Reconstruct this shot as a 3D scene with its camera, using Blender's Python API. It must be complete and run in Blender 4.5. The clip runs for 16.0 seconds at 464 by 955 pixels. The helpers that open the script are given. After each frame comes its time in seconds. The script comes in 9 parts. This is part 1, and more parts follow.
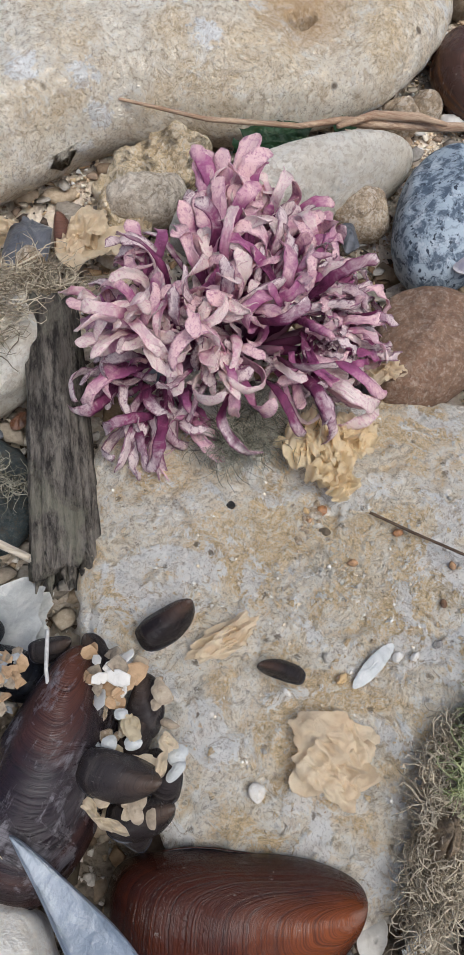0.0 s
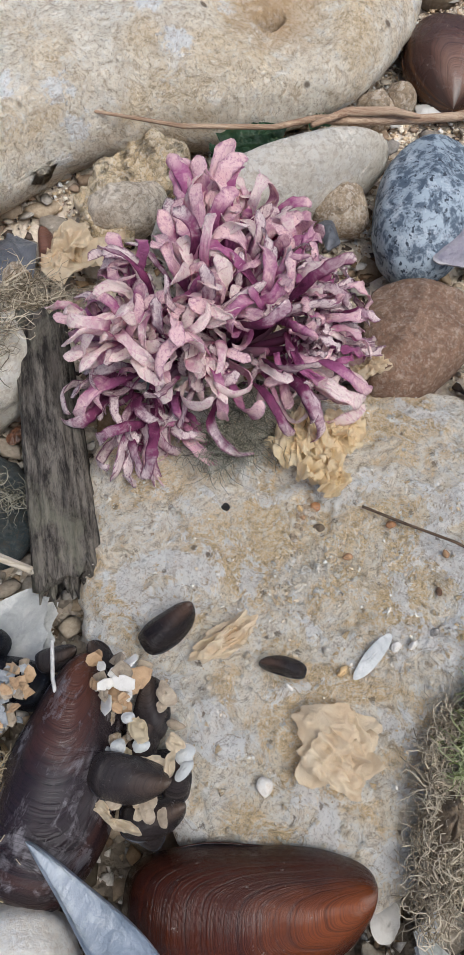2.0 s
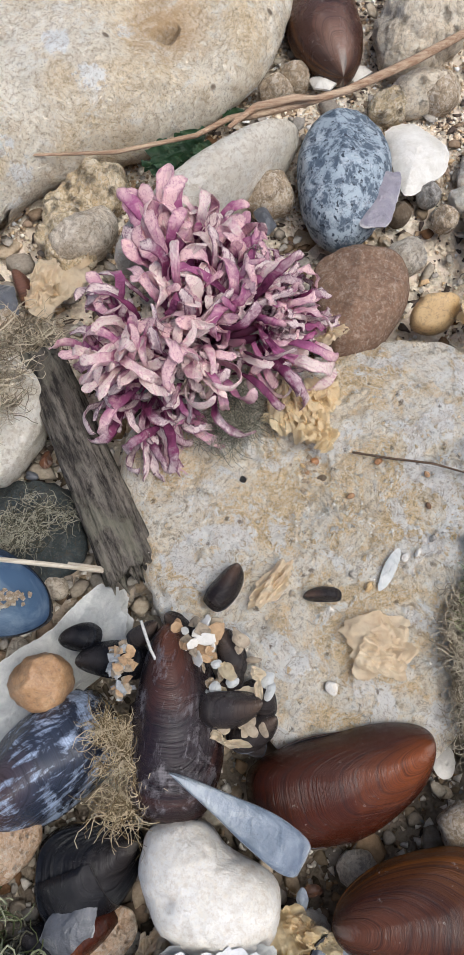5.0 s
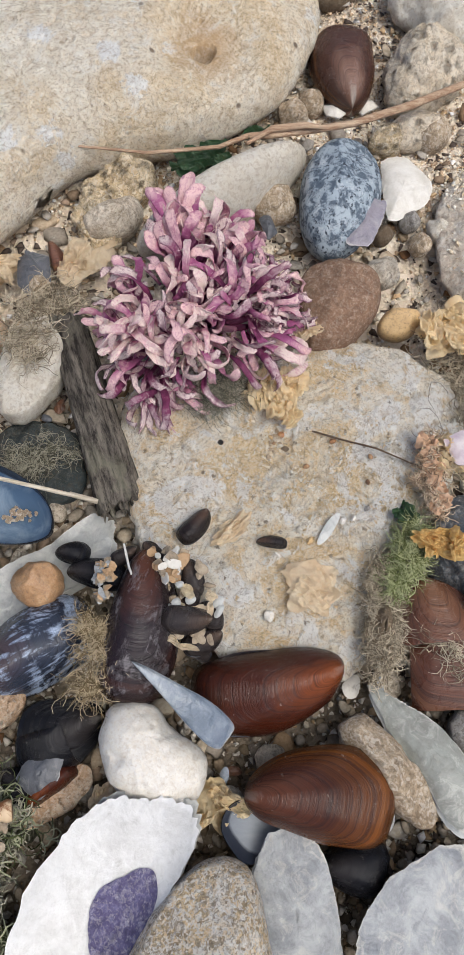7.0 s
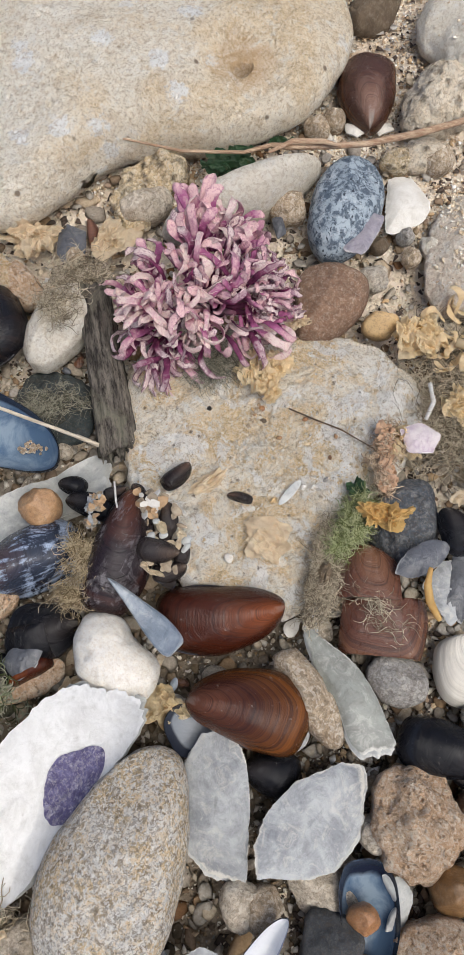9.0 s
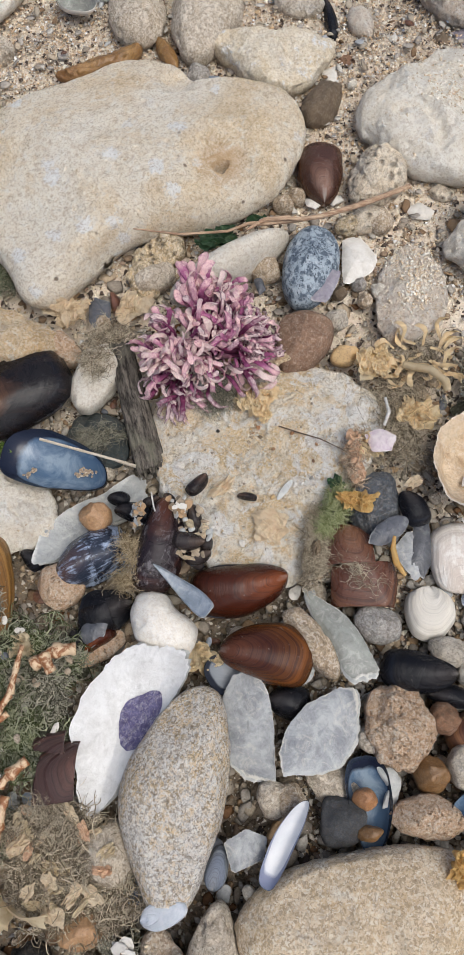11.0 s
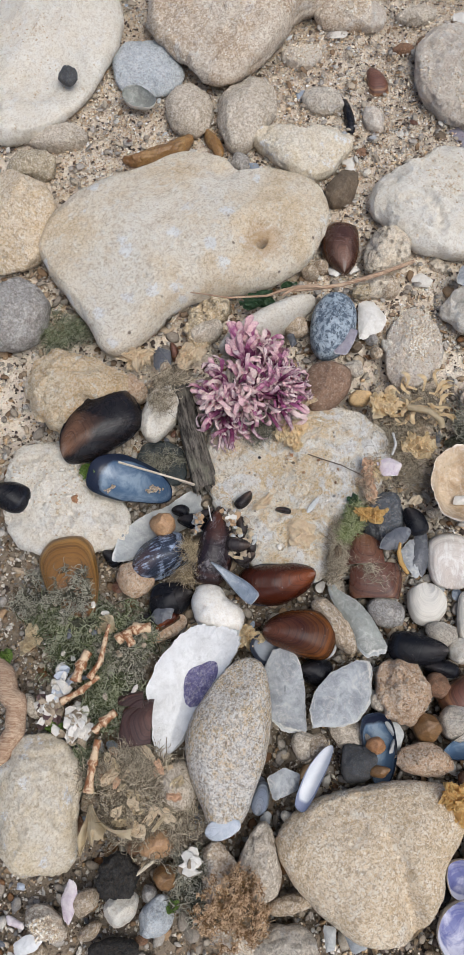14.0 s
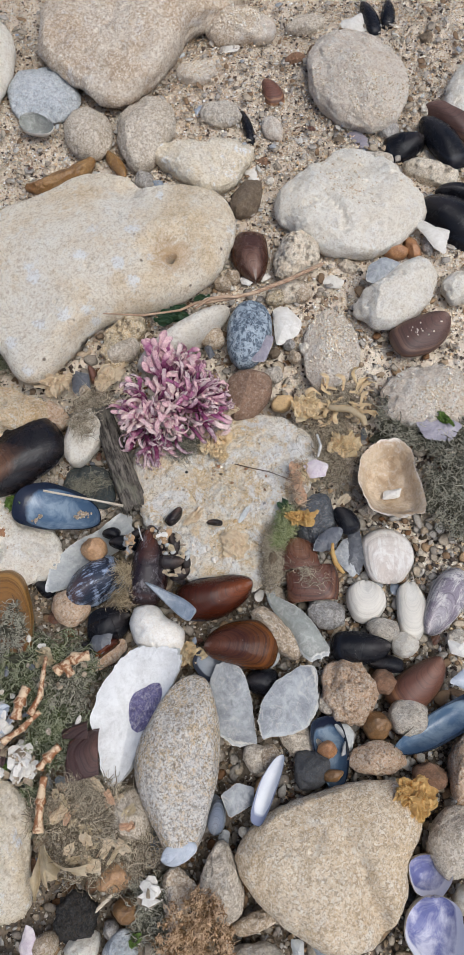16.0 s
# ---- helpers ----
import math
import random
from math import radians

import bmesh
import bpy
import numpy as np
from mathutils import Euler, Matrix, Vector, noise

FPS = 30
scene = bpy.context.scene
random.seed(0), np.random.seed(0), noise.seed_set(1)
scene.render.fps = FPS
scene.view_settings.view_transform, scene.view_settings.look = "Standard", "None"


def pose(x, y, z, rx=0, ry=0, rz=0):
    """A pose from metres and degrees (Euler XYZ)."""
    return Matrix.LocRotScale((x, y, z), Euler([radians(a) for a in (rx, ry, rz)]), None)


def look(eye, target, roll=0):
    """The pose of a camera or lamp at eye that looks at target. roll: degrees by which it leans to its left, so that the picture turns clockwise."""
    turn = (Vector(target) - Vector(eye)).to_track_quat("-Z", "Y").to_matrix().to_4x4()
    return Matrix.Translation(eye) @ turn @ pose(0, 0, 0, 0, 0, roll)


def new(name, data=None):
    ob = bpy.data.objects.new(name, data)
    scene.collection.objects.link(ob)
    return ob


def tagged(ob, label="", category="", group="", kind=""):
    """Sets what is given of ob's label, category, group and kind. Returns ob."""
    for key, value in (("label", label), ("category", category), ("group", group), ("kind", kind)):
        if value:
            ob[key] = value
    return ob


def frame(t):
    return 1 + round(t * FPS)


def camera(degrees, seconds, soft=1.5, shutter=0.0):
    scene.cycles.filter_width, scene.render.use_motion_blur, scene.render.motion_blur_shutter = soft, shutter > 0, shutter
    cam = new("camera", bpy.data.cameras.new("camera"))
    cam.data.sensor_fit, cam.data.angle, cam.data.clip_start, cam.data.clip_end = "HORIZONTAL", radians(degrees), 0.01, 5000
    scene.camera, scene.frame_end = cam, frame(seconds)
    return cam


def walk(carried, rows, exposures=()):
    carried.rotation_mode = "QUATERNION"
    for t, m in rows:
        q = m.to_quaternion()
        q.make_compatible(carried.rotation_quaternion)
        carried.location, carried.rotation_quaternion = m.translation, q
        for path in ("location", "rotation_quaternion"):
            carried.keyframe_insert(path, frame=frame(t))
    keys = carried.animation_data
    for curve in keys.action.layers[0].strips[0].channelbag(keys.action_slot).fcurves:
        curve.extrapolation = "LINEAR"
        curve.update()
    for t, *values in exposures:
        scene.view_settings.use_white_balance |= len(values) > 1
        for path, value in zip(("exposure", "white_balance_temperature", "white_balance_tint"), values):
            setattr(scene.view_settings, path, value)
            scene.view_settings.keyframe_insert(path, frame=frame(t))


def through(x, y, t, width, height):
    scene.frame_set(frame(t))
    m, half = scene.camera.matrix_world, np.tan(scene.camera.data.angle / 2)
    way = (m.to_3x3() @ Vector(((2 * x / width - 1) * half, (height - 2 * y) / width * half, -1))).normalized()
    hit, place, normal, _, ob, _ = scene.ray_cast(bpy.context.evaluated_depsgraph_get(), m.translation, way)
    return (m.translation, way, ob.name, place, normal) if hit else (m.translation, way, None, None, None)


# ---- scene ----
cam = camera(34.22, 16.0, soft=1.15)
# seconds, place and turn of the camera
ROWS = [
    (0, -0.0095, -0.0448, 0.1941, 26.55, -1.51, 10.75),
    (0.5, -0.0090, -0.0456, 0.1914, 26.27, -1.45, 10.67),
    (1, -0.0051, -0.0429, 0.1925, 26.18, -1.51, 10.08),
    (1.5, -0.0056, -0.0438, 0.1953, 26.18, -0.88, 9.86),
    (2, -0.0056, -0.0438, 0.1989, 26.09, 0.47, 8.00),
    (2.5, -0.0102, -0.0445, 0.2017, 25.60, 0.66, 6.30),
    (3, -0.0226, -0.0451, 0.2021, 25.72, 1.16, 6.19),
    (3.2, -0.0211, -0.0433, 0.1983, 25.81, 1.25, 3.43),
    (5.3, -0.0220, -0.0519, 0.2584, 20.15, 2.94, -5.91),
    (5.5, -0.0246, -0.0613, 0.2675, 20.14, 2.90, -5.37),
    (6, -0.0200, -0.0655, 0.2835, 20.33, 1.56, -3.14),
    (6.5, -0.0183, -0.0711, 0.2877, 19.33, 0.22, -0.56),
    (7, -0.0149, -0.0730, 0.2960, 18.69, 0.05, 0.57),
    (7.5, -0.0087, -0.0756, 0.3101, 18.31, 0.67, 2.59),
    (8, -0.0106, -0.0828, 0.3228, 17.71, 0.43, 6.05),
    (8.5, -0.0098, -0.0883, 0.3245, 17.56, 0.07, 7.25),
    (9, 0.0113, -0.0976, 0.3427, 17.49, 0.20, 8.16),
    (9.2, 0.0099, -0.1017, 0.3523, 17.42, 0.43, 9.05),
    (11.3, 0.0173, -0.1491, 0.4686, 19.47, 2.24, 3.44),
    (11.5, 0.0093, -0.1550, 0.4868, 19.59, 1.41, 3.58),
    (12, 0.0089, -0.1630, 0.5107, 19.20, 1.95, 2.48),
    (12.5, 0.0011, -0.1667, 0.5123, 18.68, 1.93, 3.36),
    (13, -0.0068, -0.1717, 0.5216, 18.41, 1.84, 3.99),
    (13.5, -0.0051, -0.1798, 0.5455, 19.70, 1.82, 4.26),
    (14, -0.0126, -0.1783, 0.5608, 20.01, 1.40, 4.34),
    (14.5, -0.0133, -0.1795, 0.5501, 20.48, -0.18, 4.35),
    (15, 0.0055, -0.1834, 0.5543, 21.74, 0.87, 0.42),
    (15.5, 0.0093, -0.1788, 0.5676, 21.99, 0.93, -1.09),
    (16, 0.0147, -0.1789, 0.5548, 21.23, 0.77, -1.97),
]
EXPOSURES = [(0.0, 0.40, 6000, 7), (3.2, 0.46, 5990, 7), (5.5, 0.54, 6160, 7), (7.0, 0.44, 6270, 7), (9.0, 0.41, 6330, 7), (11.5, 0.31, 6240, 7), (16.0, 0.27, 6020, 7)]
walk(cam, [(t, pose(x, y, z, rx, ry, rz)) for t, x, y, z, rx, ry, rz in ROWS], EXPOSURES)

# ---- light: a bright, thinly overcast day ----
SUN_HIGH, SUN_ROUND = 66, 125
world = bpy.data.worlds.new("sky")
scene.world = world
world.use_nodes = True
sky = world.node_tree.nodes.new("ShaderNodeTexSky")
sky.sky_type, sky.sun_disc = "NISHITA", False
sky.sun_elevation, sky.sun_rotation = radians(SUN_HIGH), radians(SUN_ROUND)
sky.air_density, sky.dust_density, sky.ozone_density = 0.6, 4.0, 0.6
world.node_tree.links.new(sky.outputs[0], world.node_tree.nodes["Background"].inputs[0])
world.node_tree.nodes["Background"].inputs[1].default_value = 0.13
sun = new("sun", bpy.data.lights.new("sun", "SUN"))
sun.data.energy, sun.data.angle, sun.data.color = 1.35, radians(38), (1.0, 0.97, 0.93)
sun.matrix_world = look((0, 0, 0), (-math.sin(radians(SUN_ROUND)) * math.cos(radians(SUN_HIGH)), -math.cos(radians(SUN_ROUND)) * math.cos(radians(SUN_HIGH)), -math.sin(radians(SUN_HIGH))))
sun.location = (0, 0, 3)

GROUND = -0.012


# ---- materials ----
class Mat:
    """A small node builder round one Principled shader."""

    def __init__(self, name, rough=0.8, spec=0.4, coords="Object"):
        self.m = bpy.data.materials.new(name)
        self.m.use_nodes = True
        self.t = self.m.node_tree
        self.p = self.t.nodes["Principled BSDF"]
        self.p.inputs["Roughness"].default_value = rough
        self.p.inputs["Specular IOR Level"].default_value = spec
        self.co = self.t.nodes.new("ShaderNodeTexCoord").outputs[coords]

    def put(self, kind, **sockets):
        n = self.t.nodes.new(kind)
        for k, v in sockets.items():
            self.to(n.inputs[k.replace("_", " ")], v)
        return n

    def to(self, socket, v):
        if isinstance(v, bpy.types.NodeSocket):
            self.t.links.new(v, socket)
        else:
            socket.default_value = v

    def noise(self, scale, detail=4, rough=0.6, warp=0.0, stretch=None):
        co = self.co
        if stretch:
            co = self.put("ShaderNodeMapping", Vector=co, Scale=stretch).outputs[0]
        return self.put("ShaderNodeTexNoise", Vector=co, Scale=scale, Detail=detail, Roughness=rough, Distortion=warp).outputs[0]

    def cells(self, scale, feature="F1", stretch=None):
        co = self.co
        if stretch:
            co = self.put("ShaderNodeMapping", Vector=co, Scale=stretch).outputs[0]
        n = self.put("ShaderNodeTexVoronoi", Vector=co, Scale=scale)
        n.feature = feature
        return n

    def ramp(self, v, lo, hi):
        return self.put("ShaderNodeMapRange", Value=v, From_Min=lo, From_Max=hi).outputs[0]

    def mix(self, f, a, b, how="MIX"):
        n = self.t.nodes.new("ShaderNodeMix")
        n.data_type, n.blend_type = "RGBA", how
        for i, v in ((0, f), (6, a), (7, b)):
            self.to(n.inputs[i], (*v, 1) if isinstance(v, tuple) and len(v) == 3 else v)
        return n.outputs[2]

    def math(self, op, a, b=0.0):
        n = self.t.nodes.new("ShaderNodeMath")
        n.operation = op
        self.to(n.inputs[0], a), self.to(n.inputs[1], b)
        return n.outputs[0]

    def colour(self, c):
        self.to(self.p.inputs["Base Color"], (*c, 1) if isinstance(c, tuple) else c)

    def relief(self, height, depth, strength=1.0, normal=None):
        n = self.put("ShaderNodeBump", Height=height, Distance=depth, Strength=strength)
        if normal:
            self.to(n.inputs["Normal"], normal)
        self.to(self.p.inputs["Normal"], n.outputs[0])
        return n.outputs[0]


def rock(name, base, second, spots, spot_amount=0.5, grain=1.0, speck=(0.12, 0.09, 0.06), speck_amount=0.3, rough=0.85, depth=0.0012, big=22.0, pits=0.0, spec=0.3, fibre=0.5, fleckle=1.0, sharp=0.03, light=1.0, pit_scale=150.0):
    """Weathered stone: two body colours, patches of a third, fibrous mottling, dark specks and fine grain."""
    m = Mat(name, rough, spec)
    tint = m.put("ShaderNodeObjectInfo").outputs["Random"]
    c = m.mix(m.ramp(m.noise(big, 6, 0.68, 0.8), 0.40, 0.60), base, second)
    patch = m.noise(big * 1.9, 9, 0.76, 0.25)
    c = m.mix(m.math("MULTIPLY", m.ramp(patch, 0.585 - sharp, 0.585 + sharp), spot_amount), c, spots)
    streak = m.noise(150 * grain, 6, 0.78, 0.9)
    mid = m.noise(300 * grain, 6, 0.85, 0.4)
    grit = m.noise(700 * grain, 4, 0.8)
    c = m.mix(m.math("MULTIPLY", m.ramp(streak, 0.56, 0.40), fibre), c, m.mix(0.65, c, second, "MULTIPLY"))
    c = m.mix(m.math("MULTIPLY", m.ramp(mid, 0.46, 0.41), 0.5), c, m.mix(0.7, c, speck))
    c = m.mix(m.math("MULTIPLY", m.ramp(mid, 0.54, 0.58), 0.7 * light), c, m.mix(0.6, c, (0.88, 0.80, 0.66)))
    c = m.mix(m.math("MULTIPLY", m.ramp(grit, 0.45, 0.40), 0.62), c, m.mix(0.6, c, speck))
    c = m.mix(m.math("MULTIPLY", m.ramp(grit, 0.55, 0.60), 0.62 * light), c, m.mix(0.6, c, (0.90, 0.82, 0.68)))
    jumble = m.put("ShaderNodeTexNoise", Vector=m.co, Scale=260.0 * grain, Detail=2.0).outputs[1]
    shaken = m.put("ShaderNodeMix", Factor=0.006 / grain)
    shaken.data_type = "VECTOR"
    m.to(shaken.inputs[4], m.co), m.to(shaken.inputs[5], jumble)
    chip = m.put("ShaderNodeTexVoronoi", Vector=shaken.outputs[1], Scale=760 * grain)
    fleck = m.put("ShaderNodeSeparateColor", Color=chip.outputs[1]).outputs[0]
    c = m.mix(m.math("MULTIPLY", m.ramp(fleck, 0.66, 0.86), 0.55 * fleckle), c, m.mix(0.62, c, speck))
    c = m.mix(m.math("MULTIPLY", m.ramp(fleck, 0.28, 0.10), 0.6 * fleckle * light), c, m.mix(0.6, c, (0.92, 0.87, 0.76)))
    dark = m.cells(300 * grain)
    c = m.mix(m.math("MULTIPLY", m.ramp(dark.outputs[0], 0.30, 0.16), m.math("MULTIPLY", m.ramp(m.noise(60 * grain, 3), 0.5, 0.62), speck_amount)), c, speck)
    c = m.mix(m.ramp(tint, 0, 1), m.mix(0.14, c, (0.5, 0.46, 0.40), "MULTIPLY"), c)
    h = m.math("ADD", m.math("ADD", m.math("MULTIPLY", grit, 0.35), m.math("MULTIPLY", streak, 0.5)), mid)
    if pits:
        hole = m.cells(pit_scale * grain)
        wild = m.math("ADD", hole.outputs[0], m.math("MULTIPLY", m.math("SUBTRACT", streak, 0.5), 0.9))
        pit = m.ramp(wild, 0.10, 0.34)
        h = m.math("ADD", h, m.math("MULTIPLY", pit, pits))
        c = m.mix(m.ramp(pit, 0.55, 0.0), c, m.mix(0.7, c, speck))
    m.colour(c)
    m.relief(h, depth * 1.5)
    return m.m


LIMESTONE = rock("limestone", (0.85, 0.78, 0.645), (0.78, 0.66, 0.46), (0.88, 0.88, 0.87), 0.95, big=34, fibre=0.35, speck=(0.38, 0.27, 0.15), depth=0.0014, sharp=0.014, fleckle=0.9)


def boulder_mat(name):
    """Cream shelly limestone: ochre stains, round white lichen spots and pits, a fibrous hash of shell fragments."""
    m = Mat(name, 0.88, 0.25)
    stain, wash = m.noise(17, 8, 0.66, 0.6), m.noise(11, 6, 0.6, 0.3)
    hash_, grit, mid = m.noise(240, 5, 0.8, 1.6), m.noise(760, 3, 0.8, 0.6), m.noise(95, 6, 0.75, 0.8)
    c = m.mix(m.ramp(wash, 0.40, 0.60), (0.90, 0.83, 0.69), (0.86, 0.745, 0.56))
    c = m.mix(m.math("MULTIPLY", m.ramp(stain, 0.49, 0.63), 0.65), c, (0.77, 0.57, 0.31))
    c = m.mix(m.math("MULTIPLY", m.ramp(mid, 0.47, 0.38), 0.5), c, m.mix(0.6, c, (0.58, 0.42, 0.24)))
    c = m.mix(m.math("MULTIPLY", m.ramp(mid, 0.54, 0.62), 0.6), c, (0.88, 0.84, 0.75))
    spot = m.cells(46)
    ragged = m.math("ADD", spot.outputs[0], m.math("MULTIPLY", m.math("SUBTRACT", m.noise(190, 5, 0.75), 0.5), 0.75))
    chosen = m.ramp(m.put("ShaderNodeSeparateColor", Color=spot.outputs[1]).outputs[0], 0.58, 0.64)
    c = m.mix(m.math("MULTIPLY", m.math("MULTIPLY", m.ramp(ragged, 0.30, 0.24), chosen), 0.85), c, (0.90, 0.89, 0.85))
    c = m.mix(m.math("MULTIPLY", m.ramp(hash_, 0.48, 0.41), 0.75), c, m.mix(0.65, c, (0.42, 0.28, 0.14)))
    c = m.mix(m.math("MULTIPLY", m.ramp(hash_, 0.54, 0.60), 0.6), c, m.mix(0.6, c, (0.95, 0.90, 0.80)))
    c = m.mix(m.math("MULTIPLY", m.ramp(grit, 0.45, 0.38), 0.85), c, m.mix(0.6, c, (0.34, 0.25, 0.16)))
    c = m.mix(m.math("MULTIPLY", m.ramp(grit, 0.56, 0.62), 0.6), c, m.mix(0.6, c, (0.96, 0.92, 0.84)))
    pit = m.cells(120)
    few = m.ramp(m.put("ShaderNodeSeparateColor", Color=pit.outputs[1]).outputs[1], 0.93, 0.95)
    c = m.mix(m.math("MULTIPLY", m.math("MULTIPLY", m.ramp(pit.outputs[0], 0.22, 0.12), few), 0.85), c, (0.16, 0.11, 0.07))
    ring = m.put("ShaderNodeVectorMath")
    ring.operation = "DISTANCE"
    m.to(ring.inputs[0], m.co), m.to(ring.inputs[1], (0.0601, -0.0465, 0.022))
    rust = m.math("ADD", ring.outputs["Value"], m.math("MULTIPLY", m.math("SUBTRACT", mid, 0.5), 0.03))
    c = m.mix(m.math("MULTIPLY", m.ramp(rust, 0.020, 0.006), 0.75), c, (0.50, 0.30, 0.13))
    m.colour(c)
    m.relief(m.math("ADD", m.math("ADD", hash_, m.math("MULTIPLY", grit, 0.4)), m.math("MULTIPLY", mid, 1.2)), 0.0026)
    return m.m


BOULDER = boulder_mat("boulder_limestone")


def slab_mat(name):
    """Limestone with a pale bluish crust in patches, ochre stains, grey hollows and a pitted grain."""
    m = Mat(name, 0.88, 0.25)
    crust = m.noise(44, 7, 0.56, 0.9)
    stain = m.put("ShaderNodeTexNoise", Vector=m.put("ShaderNodeMapping", Vector=m.co, Location=(3.0, 7.0, 1.0)).outputs[0], Scale=40.0, Detail=7.0, Roughness=0.58, Distortion=1.0).outputs[0]
    shade = m.put("ShaderNodeTexNoise", Vector=m.put("ShaderNodeMapping", Vector=m.co, Location=(9.0, 2.0, 5.0)).outputs[0], Scale=30.0, Detail=8.0, Roughness=0.7).outputs[0]
    mid, grit = m.noise(190, 7, 0.82, 2.4), m.noise(900, 3, 0.78, 1.4)
    c = m.mix(m.ramp(m.noise(70, 6, 0.75), 0.40, 0.60), (0.95, 0.88, 0.75), (0.88, 0.75, 0.54))
    c = m.mix(m.math("MULTIPLY", m.ramp(m.math("ADD", stain, m.math("MULTIPLY", m.math("SUBTRACT", mid, 0.5), 0.35)), 0.485, 0.55), 0.85), c, (0.81, 0.59, 0.30))
    c = m.mix(m.math("MULTIPLY", m.ramp(shade, 0.58, 0.64), 0.5), c, (0.50, 0.48, 0.42))
    c = m.mix(m.math("MULTIPLY", m.ramp(m.math("ADD", crust, m.math("MULTIPLY", m.math("SUBTRACT", mid, 0.5), 0.45)), 0.550, 0.578), 0.75), c, (0.92, 0.905, 0.87))
    blot = m.put("ShaderNodeTexNoise", Vector=m.put("ShaderNodeMapping", Vector=m.co, Location=(5.0, 1.0, 8.0)).outputs[0], Scale=105.0, Detail=7.0, Roughness=0.78, Distortion=1.2).outputs[0]
    c = m.mix(m.math("MULTIPLY", m.ramp(blot, 0.45, 0.39), 0.5), c, m.mix(0.7, c, (0.50, 0.34, 0.17)))
    c = m.mix(m.math("MULTIPLY", m.ramp(blot, 0.55, 0.61), 0.55), c, (0.95, 0.93, 0.87))
    c = m.mix(m.math("MULTIPLY", m.ramp(mid, 0.47, 0.41), 0.75), c, m.mix(0.75, c, (0.32, 0.22, 0.12)))
    pit = m.cells(330)
    few = m.ramp(m.put("ShaderNodeSeparateColor", Color=pit.outputs[1]).outputs[1], 0.90, 0.92)
    ragged = m.math("ADD", pit.outputs[0], m.math("MULTIPLY", m.math("SUBTRACT", grit, 0.5), 0.8))
    c = m.mix(m.math("MULTIPLY", m.math("MULTIPLY", m.ramp(ragged, 0.34, 0.20), few), 0.8), c, (0.20, 0.15, 0.10))
    c = m.mix(m.math("MULTIPLY", m.ramp(mid, 0.52, 0.56), 0.85), c, m.mix(0.7, c, (0.93, 0.90, 0.82)))
    c = m.mix(m.math("MULTIPLY", m.ramp(grit, 0.46, 0.39), 0.6), c, m.mix(0.6, c, (0.22, 0.17, 0.12)))
    c = m.mix(m.math("MULTIPLY", m.ramp(grit, 0.55, 0.62), 0.6), c, m.mix(0.6, c, (0.92, 0.88, 0.78)))
    m.colour(c)
    h = m.math("ADD", m.math("ADD", m.math("MULTIPLY", grit, 0.45), mid), m.math("MULTIPLY", m.ramp(crust, 0.52, 0.57), 0.35))
    m.relief(h, 0.0026)
    return m.m


SLAB = slab_mat("slab_limestone")


def granular_mat(name):
    """Coarse stone of pale and dark grains, stained ochre in places."""
    m = Mat(name, 0.86, 0.25)
    patch, mid, grit = m.noise(40, 7, 0.72, 0.6), m.noise(210, 6, 0.8, 1.6), m.noise(800, 3, 0.8, 0.8)
    c = m.mix(m.ramp(patch, 0.42, 0.56), (0.86, 0.79, 0.68), (0.80, 0.62, 0.38))
    jumble = m.put("ShaderNodeTexNoise", Vector=m.co, Scale=420.0, Detail=3.0).outputs[1]
    shaken = m.put("ShaderNodeMix", Factor=0.004)
    shaken.data_type = "VECTOR"
    m.to(shaken.inputs[4], m.co), m.to(shaken.inputs[5], jumble)
    for scale, least in ((560.0, 0.70), (1150.0, 0.62)):
        grain = m.put("ShaderNodeTexVoronoi", Vector=shaken.outputs[1], Scale=scale)
        pick = m.put("ShaderNodeSeparateColor", Color=grain.outputs[1])
        c = m.mix(m.math("MULTIPLY", m.ramp(pick.outputs[0], least, least + 0.12), 0.62), c, m.mix(0.8, c, (0.18, 0.13, 0.085)))
        c = m.mix(m.math("MULTIPLY", m.ramp(pick.outputs[1], least, least + 0.12), 0.62), c, (0.94, 0.91, 0.85))
    c = m.mix(m.math("MULTIPLY", m.ramp(mid, 0.46, 0.40), 0.7), c, m.mix(0.75, c, (0.22, 0.16, 0.10)))
    c = m.mix(m.math("MULTIPLY", m.ramp(mid, 0.55, 0.61), 0.6), c, (0.93, 0.90, 0.84))
    c = m.mix(m.math("MULTIPLY", m.ramp(grit, 0.46, 0.40), 0.7), c, m.mix(0.6, c, (0.18, 0.14, 0.10)))
    m.colour(c)
    m.relief(m.math("ADD", m.math("ADD", mid, m.math("MULTIPLY", grit, 0.5)), m.math("MULTIPLY", patch, 0.5)), 0.0028)
    return m.m


